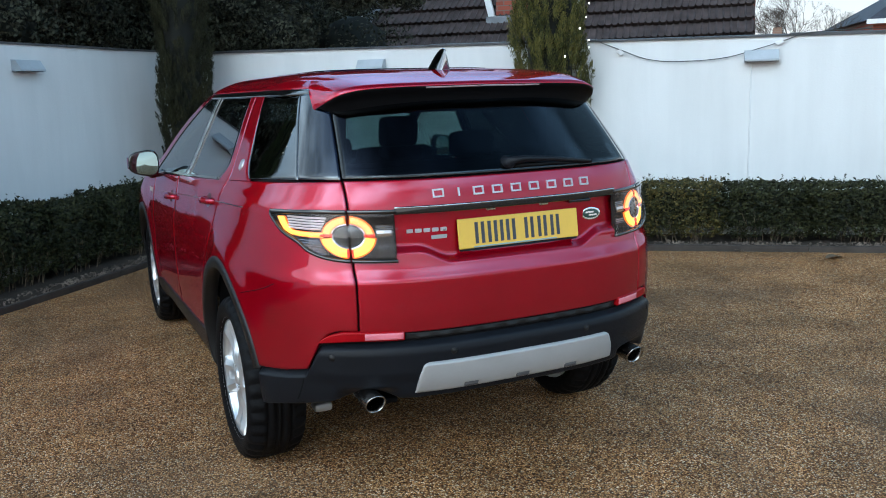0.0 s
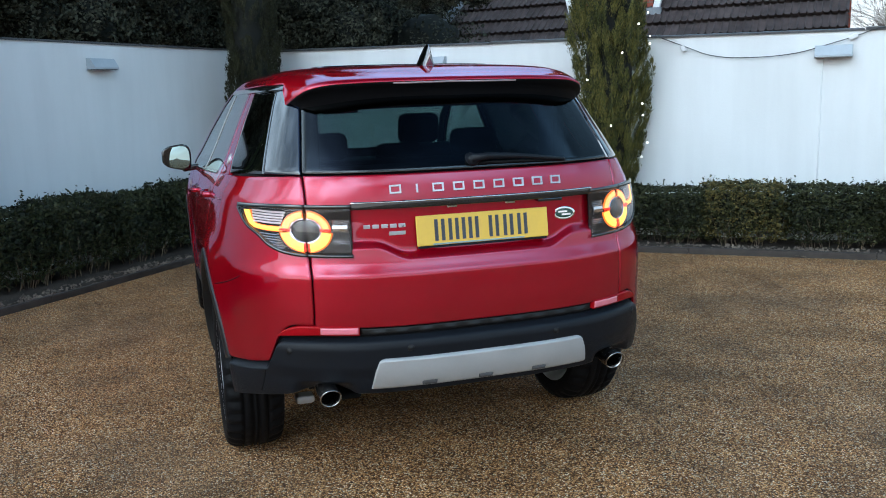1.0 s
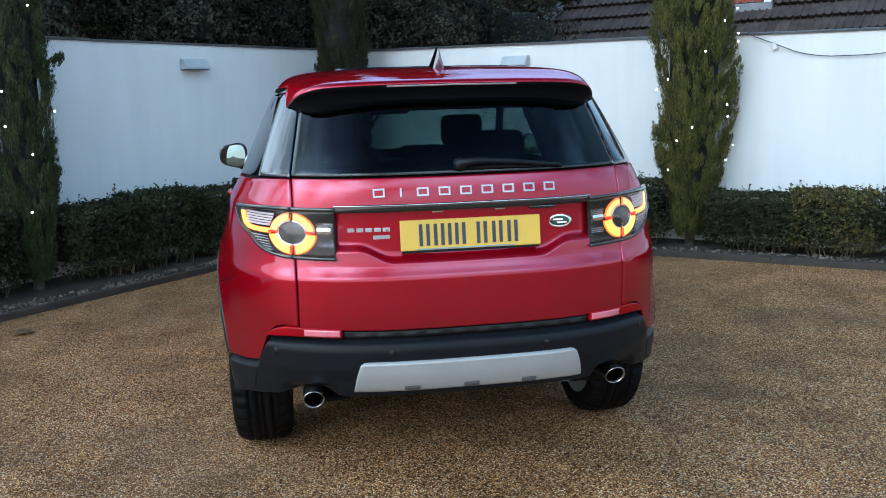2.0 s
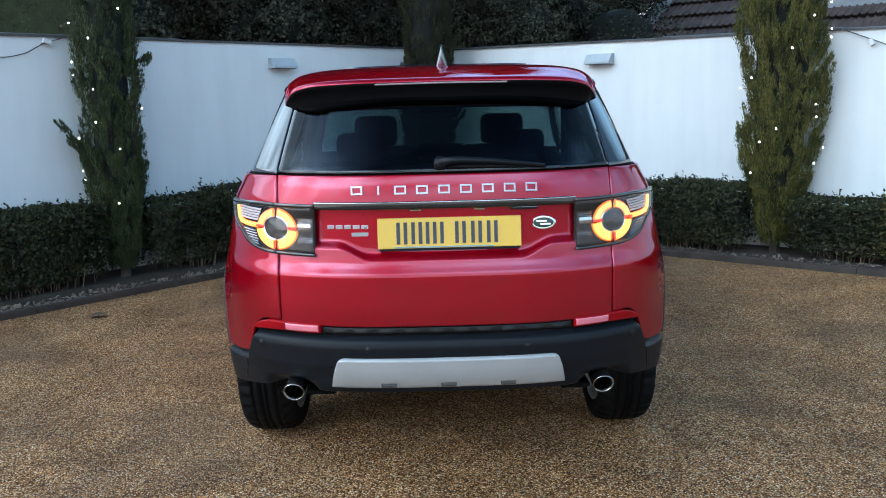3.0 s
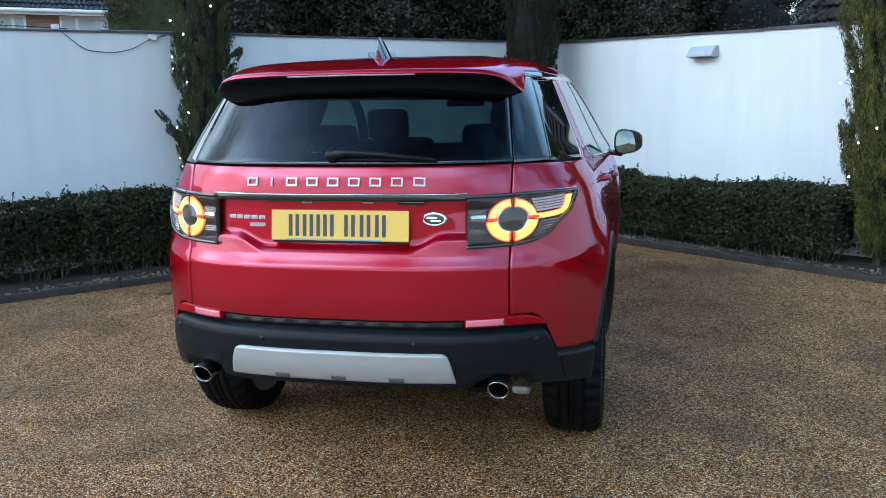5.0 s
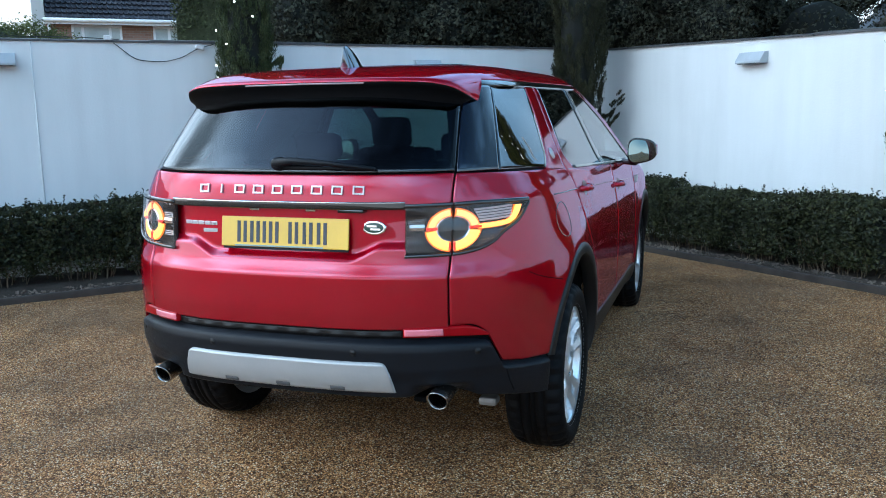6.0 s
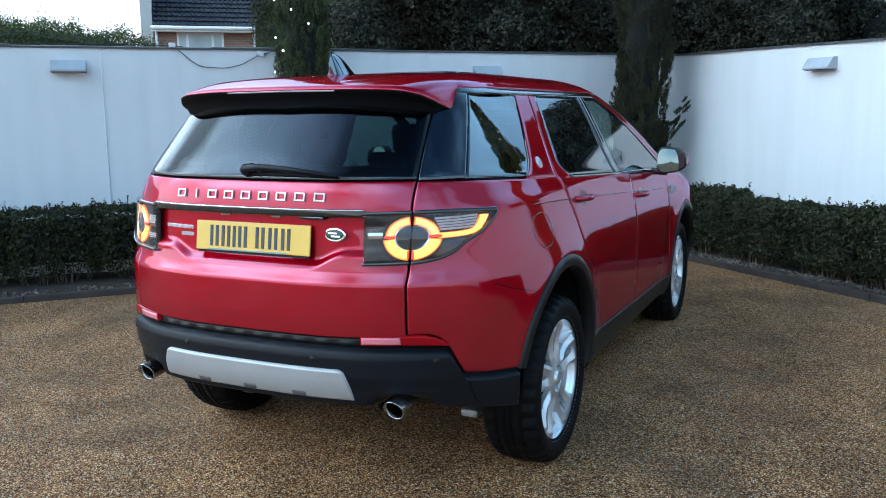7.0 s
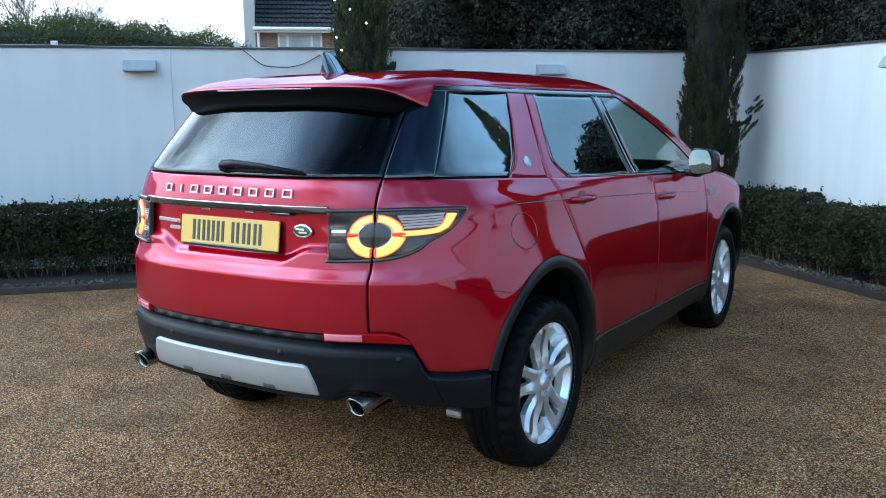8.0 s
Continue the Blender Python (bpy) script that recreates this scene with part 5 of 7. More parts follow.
bump_top = [(0.0, 0.694), (0.60, 0.694), (0.70, 0.690), (0.732, 0.685), (0.742, 0.675), (0.757, 0.628), (0.775, 0.575)]
bt_pts = [(at_x(x, z), z) for x, z in bump_top] + [(at_y(0.32, 0.57), 0.558), (at_y(0.46, 0.56), 0.549)]
bumper_top = line(bt_pts)
S_ARCH = at_y(0.452, 0.56)


def side_y(s, z=0.9):
    return skin(abs(s), z).y


def quarter_lo(s):
    y = side_y(s, 0.6)
    a = abs(s)
    s0, s1 = at_x(0.675, 0.73), at_x(0.742, 0.675)
    lo = 0.735 if a < s0 else bumper_top(a) + 0.004
    if s0 <= a < s1:
        lo = lerp(0.735, bumper_top(s1) + 0.004, ((a - s0) / (s1 - s0)) ** 2.2)
    return max(lo if y < ARCH[0] else 0.45, arch_z(y, ARCH))


def belt_at(s):
    return belt_z(side_y(s, 1.2)) - 0.004


def gate_shape(s, z, p, n):
    """The plate recess pressed into the tailgate."""
    x = abs(p.x)
    zb = 0.962 + 0.046 * sm((x - 0.27) / 0.13)
    d = sm((z - zb + 0.004) / 0.034) * sm((0.505 - x) / 0.022) * sm((1.160 - z) / 0.008)
    return Vector((0, 0.024 * d, 0))


part("tailgate", panel(lambda z: -at_x(SEAM - 0.003, z), lambda z: at_x(SEAM - 0.003, z), line([(-0.6, 0.729), (-0.2, 0.722), (0.2, 0.722), (0.6, 0.729)]), 1.270, 210, 120, shape=gate_shape), PAINT, car, "metallic red tailgate panel")

for sg in (1, -1):
    part("rear_quarter_panel", panel(*mirror_args(lambda z: at_x(SEAM + 0.003, z), lambda z: at_y(door_rear(z) - 0.003, z), quarter_lo, belt_at, sg), 120, 60), PAINT, car)
    part("rear_pillar", panel(*mirror_args(lambda z: at_y(qg_front(z) + 0.004, z), lambda z: at_y(door_rear(z) - 0.003, z), lambda s: belt_z(side_y(s, 1.25)) - 0.006, const(1.586), sg), 14, 26, off=0.0046), PAINT, car)

    def rear_door_lo(s):
        y = side_y(s, 0.8)
        return max(0.462 - 0.025 * (y - 1.4), arch_z(y, ARCH))

    rd = part("rear_door", panel(*mirror_args(lambda z: at_y(door_rear(z) + 0.003, z), lambda z: at_y(2.235, z), rear_door_lo, lambda s: belt_z(side_y(s, 1.2)) - 0.004, sg), 40, 44), PAINT, car)
    part("door_frame", panel(*mirror_args(lambda z: at_y(door_rear(z) + 0.003, z), lambda z: at_y(door_rear(z) + 0.085 + 0.10 * sm((1.30 - z) / 0.09), z), const(1.205), const(1.582), sg), 6, 26, off=0.0045), PAINT, rd)
    part("front_door", panel(*mirror_args(lambda z: at_y(2.241, z), lambda z: at_y(3.17, z), lambda s: 0.44 - 0.025 * (side_y(s, 0.8) - 2.2), lambda s: belt_z(side_y(s, 1.1)) - 0.004, sg), 40, 40), PAINT, car)

    def wing_lo(s):
        y = side_y(s, 0.8)
        return max(0.42, arch_z(y, FARCH))

    part("front_wing", panel(*mirror_args(lambda z: at_y(3.176, z), const(SE), wing_lo, const(1.128), sg), 80, 44), PAINT, car, "red front wing and bonnet")
    part("windscreen_pillar", panel(*mirror_args(const(SF - 0.07), const(SF + 0.12), const(1.132), const(1.600), sg), 8, 40), PAINT, car)
    # black sill and wheel-arch mouldings
    part("sill_moulding", panel(*mirror_args(lambda z: at_y(1.36, z), lambda z: at_y(3.28, z), const(0.29), lambda s: 0.458 - 0.025 * (side_y(s, 0.5) - 1.4), sg), 30, 10, off=0.009), TRIM_PLASTIC, car, "black plastic sill moulding")
    for c in (ARCH, FARCH):
        bm = bmesh.new()
        rows = []
        a0, a1 = (-13, 167) if c is ARCH else (-19, 199)
        for k in range(61):
            t = radians(lerp(a0, a1, k / 60))
            row = []
            for e, o in ((0.003, 0.0), (0.001, 0.008), (-0.02, 0.009), (-0.042, 0.010), (-0.048, 0.006), (-0.048, -0.05)):
                y, z = c[0] + (c[2] + e) * math.cos(t), c[1] + (c[3] + e) * math.sin(t)
                s = at_y(y, z)
                p = skin(s, z)
                q = p + skin_n(s, z) * o if o >= 0 else Vector((p.x + o, p.y, z))
                row.append(bm.verts.new((sg * q.x, q.y, q.z)))
            rows.append(row)
        grid_faces(bm, rows)
        bmesh.ops.recalc_face_normals(bm, faces=bm.faces)
        part("arch_moulding", bm, TRIM_PLASTIC, car, "black plastic wheel-arch moulding", True)
        bm = bmesh.new()
        rows = []
        for k in range(31):
            t = radians(lerp(0, 180, k / 30))
            rows.append([bm.verts.new((sg * x, c[0] + (c[2] - e) * math.cos(t), c[1] + (c[3] - e) * math.sin(t))) for x, e in ((0.90, 0.04), (0.62, 0.04), (0.60, 0.07), (0.60, 0.42))])
        grid_faces(bm, rows)
        part("arch_liner", bm, CAVITY, car, "dark wheel-arch liner", True)
    # shut-line crease and fuel flap
    crease = [(at_y(y, z), z) for y, z in ((0.66, 1.148), (0.9, 1.138), (1.4, 1.112), (2.0, 1.078), (2.6, 1.040), (3.05, 1.012))]
    cz = line(crease)
    s0, s1 = crease[0][0], crease[-1][0]
    part("feature_line", panel(*mirror_args(const(s0), const(s1), lambda s: cz(abs(s)) - 0.0022, lambda s: cz(abs(s)) + 0.0022, sg), 60, 1, off=0.0062, thick=0.004, edge=0.0006), GLOSS_BLACK, car)

    # joint between the quarter panel and the painted bumper corner
    jz = line([(at_y(0.335, 0.897), 0.897), (at_y(0.386, 0.874), 0.874), (at_y(0.45, 0.853), 0.853), (at_y(0.60, 0.815), 0.815)])
    part("panel_joint", panel(*mirror_args(const(at_y(0.345, 0.89)), const(at_y(0.565, 0.822)), lambda s: jz(abs(s)) - 0.0016, lambda s: jz(abs(s)) + 0.0016, sg), 24, 1, off=0.0062, thick=0.004, edge=0.0005), CAVITY, car)

part("roof", panel(lambda z: -SE + 0.0, lambda z: SE - 0.0, const(1.604), const(1.691), 240, 26, off=0.005, edge=0.002), PAINT, car, "red roof skin")


def roof_z(x, y):
    """Height of the roof skin over a point of the plan."""
    lo, hi = 1.55, 1.6915
    for _ in range(18):
        z = (lo + hi) / 2
        u = abs(x) / half_w(z)
        yb, ns = tail_end(z), nose_start(z)
        v = (yb - y) / (yb - tail_y(z)) if y < yb else ((y - ns) / (nose_y(z) - ns) if y > ns else 0.0)
        if u ** 3.5 + max(v, 0) ** 3.5 < 1:
            lo = z
        else:
            hi = z
    return lo


bm = bmesh.new()
rows = [[bm.verts.new((x, y, roof_z(x, y) + 0.009)) for x in np.linspace(-0.40, 0.40, 17)] for y in np.linspace(0.98, 2.1, 19)]
skirt = [[bm.verts.new((v.co.x, v.co.y, v.co.z - 0.02)) for v in r] for r in (rows[0], rows[-1])]
grid_faces(bm, rows)
grid_faces(bm, [rows[0], skirt[0]])
grid_faces(bm, [rows[-1], skirt[1]])
for c in (0, -1):
    low = [bm.verts.new((r[c].co.x, r[c].co.y, r[c].co.z - 0.02)) for r in rows]
    grid_faces(bm, [[r[c] for r in rows], low])
bmesh.ops.recalc_face_normals(bm, faces=bm.faces)
part("glass_roof", bm, CORNER_GLASS, car, "dark glass roof panel", True)


# fuel flap on the right rear quarter
def ring_on_side(cy, cz, ry, rz, w, sg, off):
    bm = bmesh.new()
    rows = []
    for k in range(41):
        t = 2 * math.pi * k / 40
        row = []
        for f, o in ((1.0, 0.0), (1.0, off), (1 - w, off), (1 - w, 0.0)):
            y, z = cy + ry * f * math.cos(t), cz + rz * f * math.sin(t)
            s = at_y(y, z)
            p = skin(s, z) + skin_n(s, z) * (0.003 + o)
            row.append(bm.verts.new((sg * p.x, p.y, p.z)))
        rows.append(row)
    grid_faces(bm, rows)
    bmesh.ops.recalc_face_normals(bm, faces=bm.faces)
    return bm


part("fuel_flap_gap", ring_on_side(0.715, 1.042, 0.092, 0.071, 0.05, 1, 0.0028), GLOSS_BLACK, car, "dark oval shut line of the fuel flap", True)


# ---- glass ----
def gate_glass_x(z):
    return 0.619 - (z - 1.275) * 0.19


def quarter_shape(s, z, p, n):
    """The quarter windows are flatter than the skin: they lie part of the way in towards the chord between their edges."""
    sg = 1 if p.x > 0 else -1
    yr, yf = qg_rear(z) + 0.028, qg_front(z) - 0.001
    a, b = skin(at_y(yr, z), z).x, skin(at_y(yf, z), z).x
    chord = lerp(a, b, min(max((p.y - yr) / (yf - yr), 0), 1))
    return Vector((-sg * 0.7 * max(abs(p.x) - chord - 0.004, 0.0), 0, 0))


part("rear_window", panel(lambda z: -at_x(gate_glass_x(z), z), lambda z: at_x(gate_glass_x(z), z), const(1.276), const(1.60), 60, 30, off=0.006, thick=0.005, edge=0.0008), REAR_GLASS, car, "dark tinted rear window")
for sg in (1, -1):
    part("corner_glass", panel(*mirror_args(lambda z: at_x(gate_glass_x(z) + 0.005, z), lambda z: at_y(qg_rear(z) + 0.03, z), const(1.272), const(1.586), sg), 24, 24, off=0.0062, edge=0.001), CORNER_GLASS, car, "gloss black glass corner")
    part("quarter_window", panel(*mirror_args(lambda z: at_y(qg_rear(z) + 0.028, z), lambda z: at_y(qg_front(z) - 0.001, z), lambda s: belt_z(side_y(s, 1.26)) + 0.004, const(1.580), sg), 20, 24, off=0.0055, shape=quarter_shape, edge=0.001), PRIVACY, car, "dark tinted rear quarter window")
    bpr, bpf = line([(1.15, 1.975), (1.59, 1.885)]), line([(1.15, 2.075), (1.59, 1.99)])
    part("rear_door_window", panel(*mirror_args(lambda z: at_y(door_rear(z) + 0.07 + 0.10 * sm((1.30 - z) / 0.09), z), lambda z: at_y(bpr(z) + 0.004, z), lambda s: belt_z(side_y(s, 1.2)) - 0.002, const(1.580), sg), 20, 20, off=0.0035), PRIVACY, car, "dark tinted rear door window")
    part("door_pillar", panel(*mirror_args(lambda z: at_y(bpr(z), z), lambda z: at_y(bpf(z), z), lambda s: belt_z(2.0) - 0.002, const(1.580), sg), 6, 20, off=0.0052), GLOSS_BLACK, car, "gloss black door pillar")
    part("pillar_strip", panel(*mirror_args(lambda z: at_y(lerp(bpr(z), bpf(z), 0.42), z), lambda z: at_y(lerp(bpr(z), bpf(z), 0.56), z), lambda s: belt_z(2.0) - 0.002, const(1.580), sg), 2, 20, off=0.0062), SKID, car, "pale shut line strip")
    part("front_door_window", panel(*mirror_args(lambda z: at_y(bpf(z) - 0.004, z), const(SF - 0.085), lambda s: belt_z(side_y(s, 1.15)) - 0.002, const(1.580), sg), 24, 24, off=0.0035), CLEARGLASS, car, "clear front door window")
    # dark cant-rail moulding above the windows and along the windscreen pillar
    part("window_moulding", panel(*mirror_args(lambda z: at_y(0.50, z), const(SF - 0.074), const(1.579), const(1.6015), sg), 80, 3, off=0.008), GLOSS_BLACK, car, "gloss black window moulding")
    part("pillar_moulding", panel(*mirror_args(const(SF - 0.10), const(SF - 0.068), const(1.132), const(1.585), sg), 3, 30, off=0.007), GLOSS_BLACK, car, "gloss black pillar moulding")
    part("waist_moulding", panel(*mirror_args(lambda z: at_y(1.24, z), lambda z: at_y(3.12, z), lambda s: belt_z(side_y(s, 1.2)) - 0.006, lambda s: belt_z(side_y(s, 1.2)) + 0.007, sg), 60, 2, off=0.009, edge=0.002), GLOSS_BLACK, car, "black waist moulding")
part("windscreen", panel(const(SF + 0.125), const(SE), const(1.135), const(1.602), 30, 24, off=0.004), CLEARGLASS, car, "clear windscreen")
part("windscreen", panel(const(-SE), const(-SF - 0.125), const(1.135), const(1.602), 30, 24, off=0.004), CLEARGLASS, car, "clear windscreen")


# ---- rear bumper ----
def bumper_shape(s, z, p, n):
    top = bumper_top(abs(s))
    d = Vector((0, 0, 0))
    # chamfered upper lip and scoops over the tail pipes
    d += -n * 0.030 * sm((z - (top - 0.030)) / 0.03)
    d += n * 0.010 * sm((z - 0.52) / 0.06) * sm((0.68 - z) / 0.04)
    x = abs(p.x)
    d += -n * 0.05 * max(0, 1 - ((x - 0.594) / 0.11) ** 2) * sm((0.525 - z) / 0.05)
    return d


def bumper_lo(s):
    a = abs(s)
    return line([(0.0, 0.468), (at_x(0.44, 0.46), 0.468), (at_x(0.52, 0.47), 0.472), (at_x(0.594, 0.48), 0.486), (at_x(0.67, 0.47), 0.468), (at_x(0.72, 0.46), 0.455), (S_ARCH, 0.395)])(a)


part("rear_bumper", panel(-S_ARCH, S_ARCH, bumper_lo, lambda s: bumper_top(abs(s)), 150, 44, off=0.010, thick=0.03, shape=bumper_shape), BLACK_PLASTIC, car, "black textured plastic rear bumper")
for sg in (1, -1):
    # vertical joint in the bumper corner
    part("bumper_joint", panel(*mirror_args(lambda z: at_x(0.774 + 0.16 * (0.583 - z), z), lambda z: at_x(0.778 + 0.16 * (0.583 - z), z), const(0.45), const(0.582), sg), 1, 10, off=0.0104, thick=0.004, edge=0.0006, shape=bumper_shape), CAVITY, car)
    refl_hi = line([(at_x(0.469, 0.73), 0.730), (at_x(0.60, 0.73), 0.732), (at_x(0.67, 0.73), 0.731), (at_x(0.705, 0.71), 0.720), (at_x(0.728, 0.70), 0.704), (at_x(0.738, 0.69), 0.692)])
    refl_lo = line([(at_x(0.469, 0.70), 0.697), (at_x(0.60, 0.70), 0.698), (at_x(0.66, 0.70), 0.696), (at_x(0.738, 0.69), 0.687)])
    part("rear_reflector", panel(*mirror_args(lambda z: at_x(0.469, z), lambda z: at_x(0.738, z), lambda s: refl_lo(abs(s)), lambda s: refl_hi(abs(s)), sg), 24, 5, off=0.012, thick=0.02), REFLECTOR, car, "red rear reflector")
    # prism field in a paler pink: the reflector's highlight is painted on
    part("reflector_glint", panel(*mirror_args(lambda z: at_x(0.473, z), lambda z: at_x(0.60, z), const(0.702), const(0.727), sg), 14, 4, off=0.0145, thick=0.004), REFLECTOR_GLINT, car, "prism field of the reflector, its pink-red highlight put into the colour")
    for x, z in ((0.29, 0.640), (0.70, 0.636)):
        bm = bmesh.new()
        s = at_x(x * sg, z)
        c, n = skin(s, z) + skin_n(s, z) * 0.0195, skin_n(s, z)
        q = n.to_track_quat("X", "Z").to_matrix().to_4x4()
        b2 = lathe([(0.0, 0.003), (0.009, 0.003), (0.010, 0.001), (0.0125, 0.0025), (0.0135, 0.0), (0.0135, -0.004)], 24)
        part("parking_sensor", b2, TRIM_PLASTIC, car, smooth=True).matrix_basis = Matrix.Translation(c) @ q
part("step_pad", panel(lambda z: -at_x(0.466, z), lambda z: at_x(0.466, z), const(0.694), line([(-0.6, 0.722), (-0.2, 0.7165), (0.2, 0.7165), (0.6, 0.722)]), 80, 4, off=-0.004, thick=0.02,
     shape=lambda s, z, p, n: n * (0.004 if int((p.x + 2) / 0.045) % 2 else 0.0) * sm((0.712 - z) / 0.01)), TRIM_PLASTIC, car, "ribbed black bumper step pad")


def skid_shape(s, z, p, n):
    """A swelling plate, with three shallow pockets along its foot."""
    d = n * 0.012 * sm((z - 0.478) / 0.02) * sm((0.612 - z) / 0.014) - n * 0.018 * (max(0.57 - z, 0.0) / 0.09) ** 2
    for c in (-0.22, 0.0, 0.22):
        d -= n * 0.004 * sm((0.036 - abs(p.x - c)) / 0.012) * sm((0.514 - z) / 0.006) * sm((z - 0.492) / 0.005)
    return d


skid_w = line([(0.47, 0.436), (0.49, 0.432), (0.56, 0.416), (0.595, 0.404), (0.604, 0.394), (0.608, 0.380)])
part("skid_plate", panel(lambda z: -at_x(skid_w(z), z), lambda z: at_x(skid_w(z), z), const(0.474), const(0.6075), 120, 40, off=0.020, thick=0.035, shape=skid_shape), SKID, car, "satin silver skid plate")
# raised darker patches put the shade of the pockets into colour
for c in (-0.22, 0.0, 0.22):
    part("skid_pocket_shade", panel(lambda z, c=c: at_x(c - 0.032 + 0.3 * (0.512 - z), z), lambda z, c=c: at_x(c + 0.032 - 0.3 * (0.512 - z), z), const(0.494), const(0.511), 8, 2, off=0.0215, thick=0.01, edge=0.002), POCKET_SHADE, car, "grey patch standing for the shade in a shallow pocket")

for sg in (1, -1):
    # tail pipe: oval polished tip, cut back
    bm = bmesh.new()
    rows = []
    prof = [(0.24, 0.031), (0.10, 0.034), (0.0, 0.0362), (-0.005, 0.0355), (-0.005, 0.0325), (0.02, 0.0305), (0.18, 0.028)]
    for k in range(33):
        t = 2 * math.pi * k / 32
        rows.append([bm.verts.new((sg * 0.584 + r * 1.12 * math.cos(t), 0.050 + d - 0.018 * math.sin(t) * (d < 0.05), 0.463 + 0.08 * d + r * 1.06 * math.sin(t))) for d, r in prof])
    grid_faces(bm, rows)
    bmesh.ops.recalc_face_normals(bm, faces=bm.faces)
    part("tail_pipe", bm, STEEL, car, "polished steel tail pipe", True)
    # near-black disc closes the pipe bore
    bm = tube([(sg * 0.584, 0.2, 0.475), (sg * 0.584, 0.205, 0.475)], 0.029, 20)
    part("tail_pipe_bore", bm, CAVITY, car, "near-black disc closing the pipe bore")
    part("pipe_hanger", boxed(sg * 0.50 - 0.06, sg * 0.50 + 0.06, 0.18, 0.32, 0.40, 0.425, bevel=0.012), CAVITY, car)
    part("suspension_arm", boxed(sg * 0.585 - 0.042, sg * 0.585 + 0.042, 0.70, 0.78, 0.214, 0.252, bevel=0.016), SKID, car, "pale steel suspension arm")
part("silencer", boxed(-0.40, 0.40, 0.30, 0.54, 0.37, 0.49, bevel=0.05), CAVITY, car, "dark transverse silencer")
part("rear_axle", tube([(-0.72, 0.94, 0.36), (-0.2, 0.94, 0.32), (0.2, 0.94, 0.32), (0.72, 0.94, 0.36)], 0.05, 10), CAVITY, car, smooth=True)


# ---- tail lights ----
def lamp_top(s):
    return line([(0, 1.162), (at_x(0.7, 1.16), 1.166), (at_y(0.40, 1.16), 1.158)])(abs(s))


LAMP_TIP = 0.405
lamp_lo_pts = [(at_x(0.47, 0.985), 0.983), (at_x(0.63, 0.99), 0.988), (at_x(0.69, 1.0), 0.998), (at_x(0.74, 1.02), 1.022), (at_y(0.26, 1.06), 1.052), (at_y(0.33, 1.09), 1.088), (at_y(LAMP_TIP, 1.14), 1.150)]
lamp_lo = Curve(lamp_lo_pts)


def on_lamp(x, z, off):
    s = at_x(x, z)
    return skin(s, z) + skin_n(s, z) * off


def lamp_strip(pts, w, off, thick=0.004):
    """A light guide along (x, z) points of the lamp face."""
    bm = bmesh.new()
    rows = []
    for i, (x, z) in enumerate(pts):
        q, r = pts[max(i - 1, 0)], pts[min(i + 1, len(pts) - 1)]
        dx, dz = r[0] - q[0], r[1] - q[1]
        ln = math.hypot(dx, dz) or 1
        nx, nz = -dz / ln, dx / ln
        rows.append([bm.verts.new(on_lamp(x + nx * w * k / 2, z + nz * w * k / 2, off + o)) for k, o in ((-1, -thick), (-0.9, 0), (0, thick * 0.4), (0.9, 0), (1, -thick))])
    grid_faces(bm, rows)
    bmesh.ops.recalc_face_normals(bm, faces=bm.faces)
    return bm


def arc(c, rx, rz, t0, t1, n=22):
    return [(c[0] + rx * math.cos(radians(lerp(t0, t1, k / n))), c[1] + rz * math.sin(radians(lerp(t0, t1, k / n)))) for k in range(n + 1)]


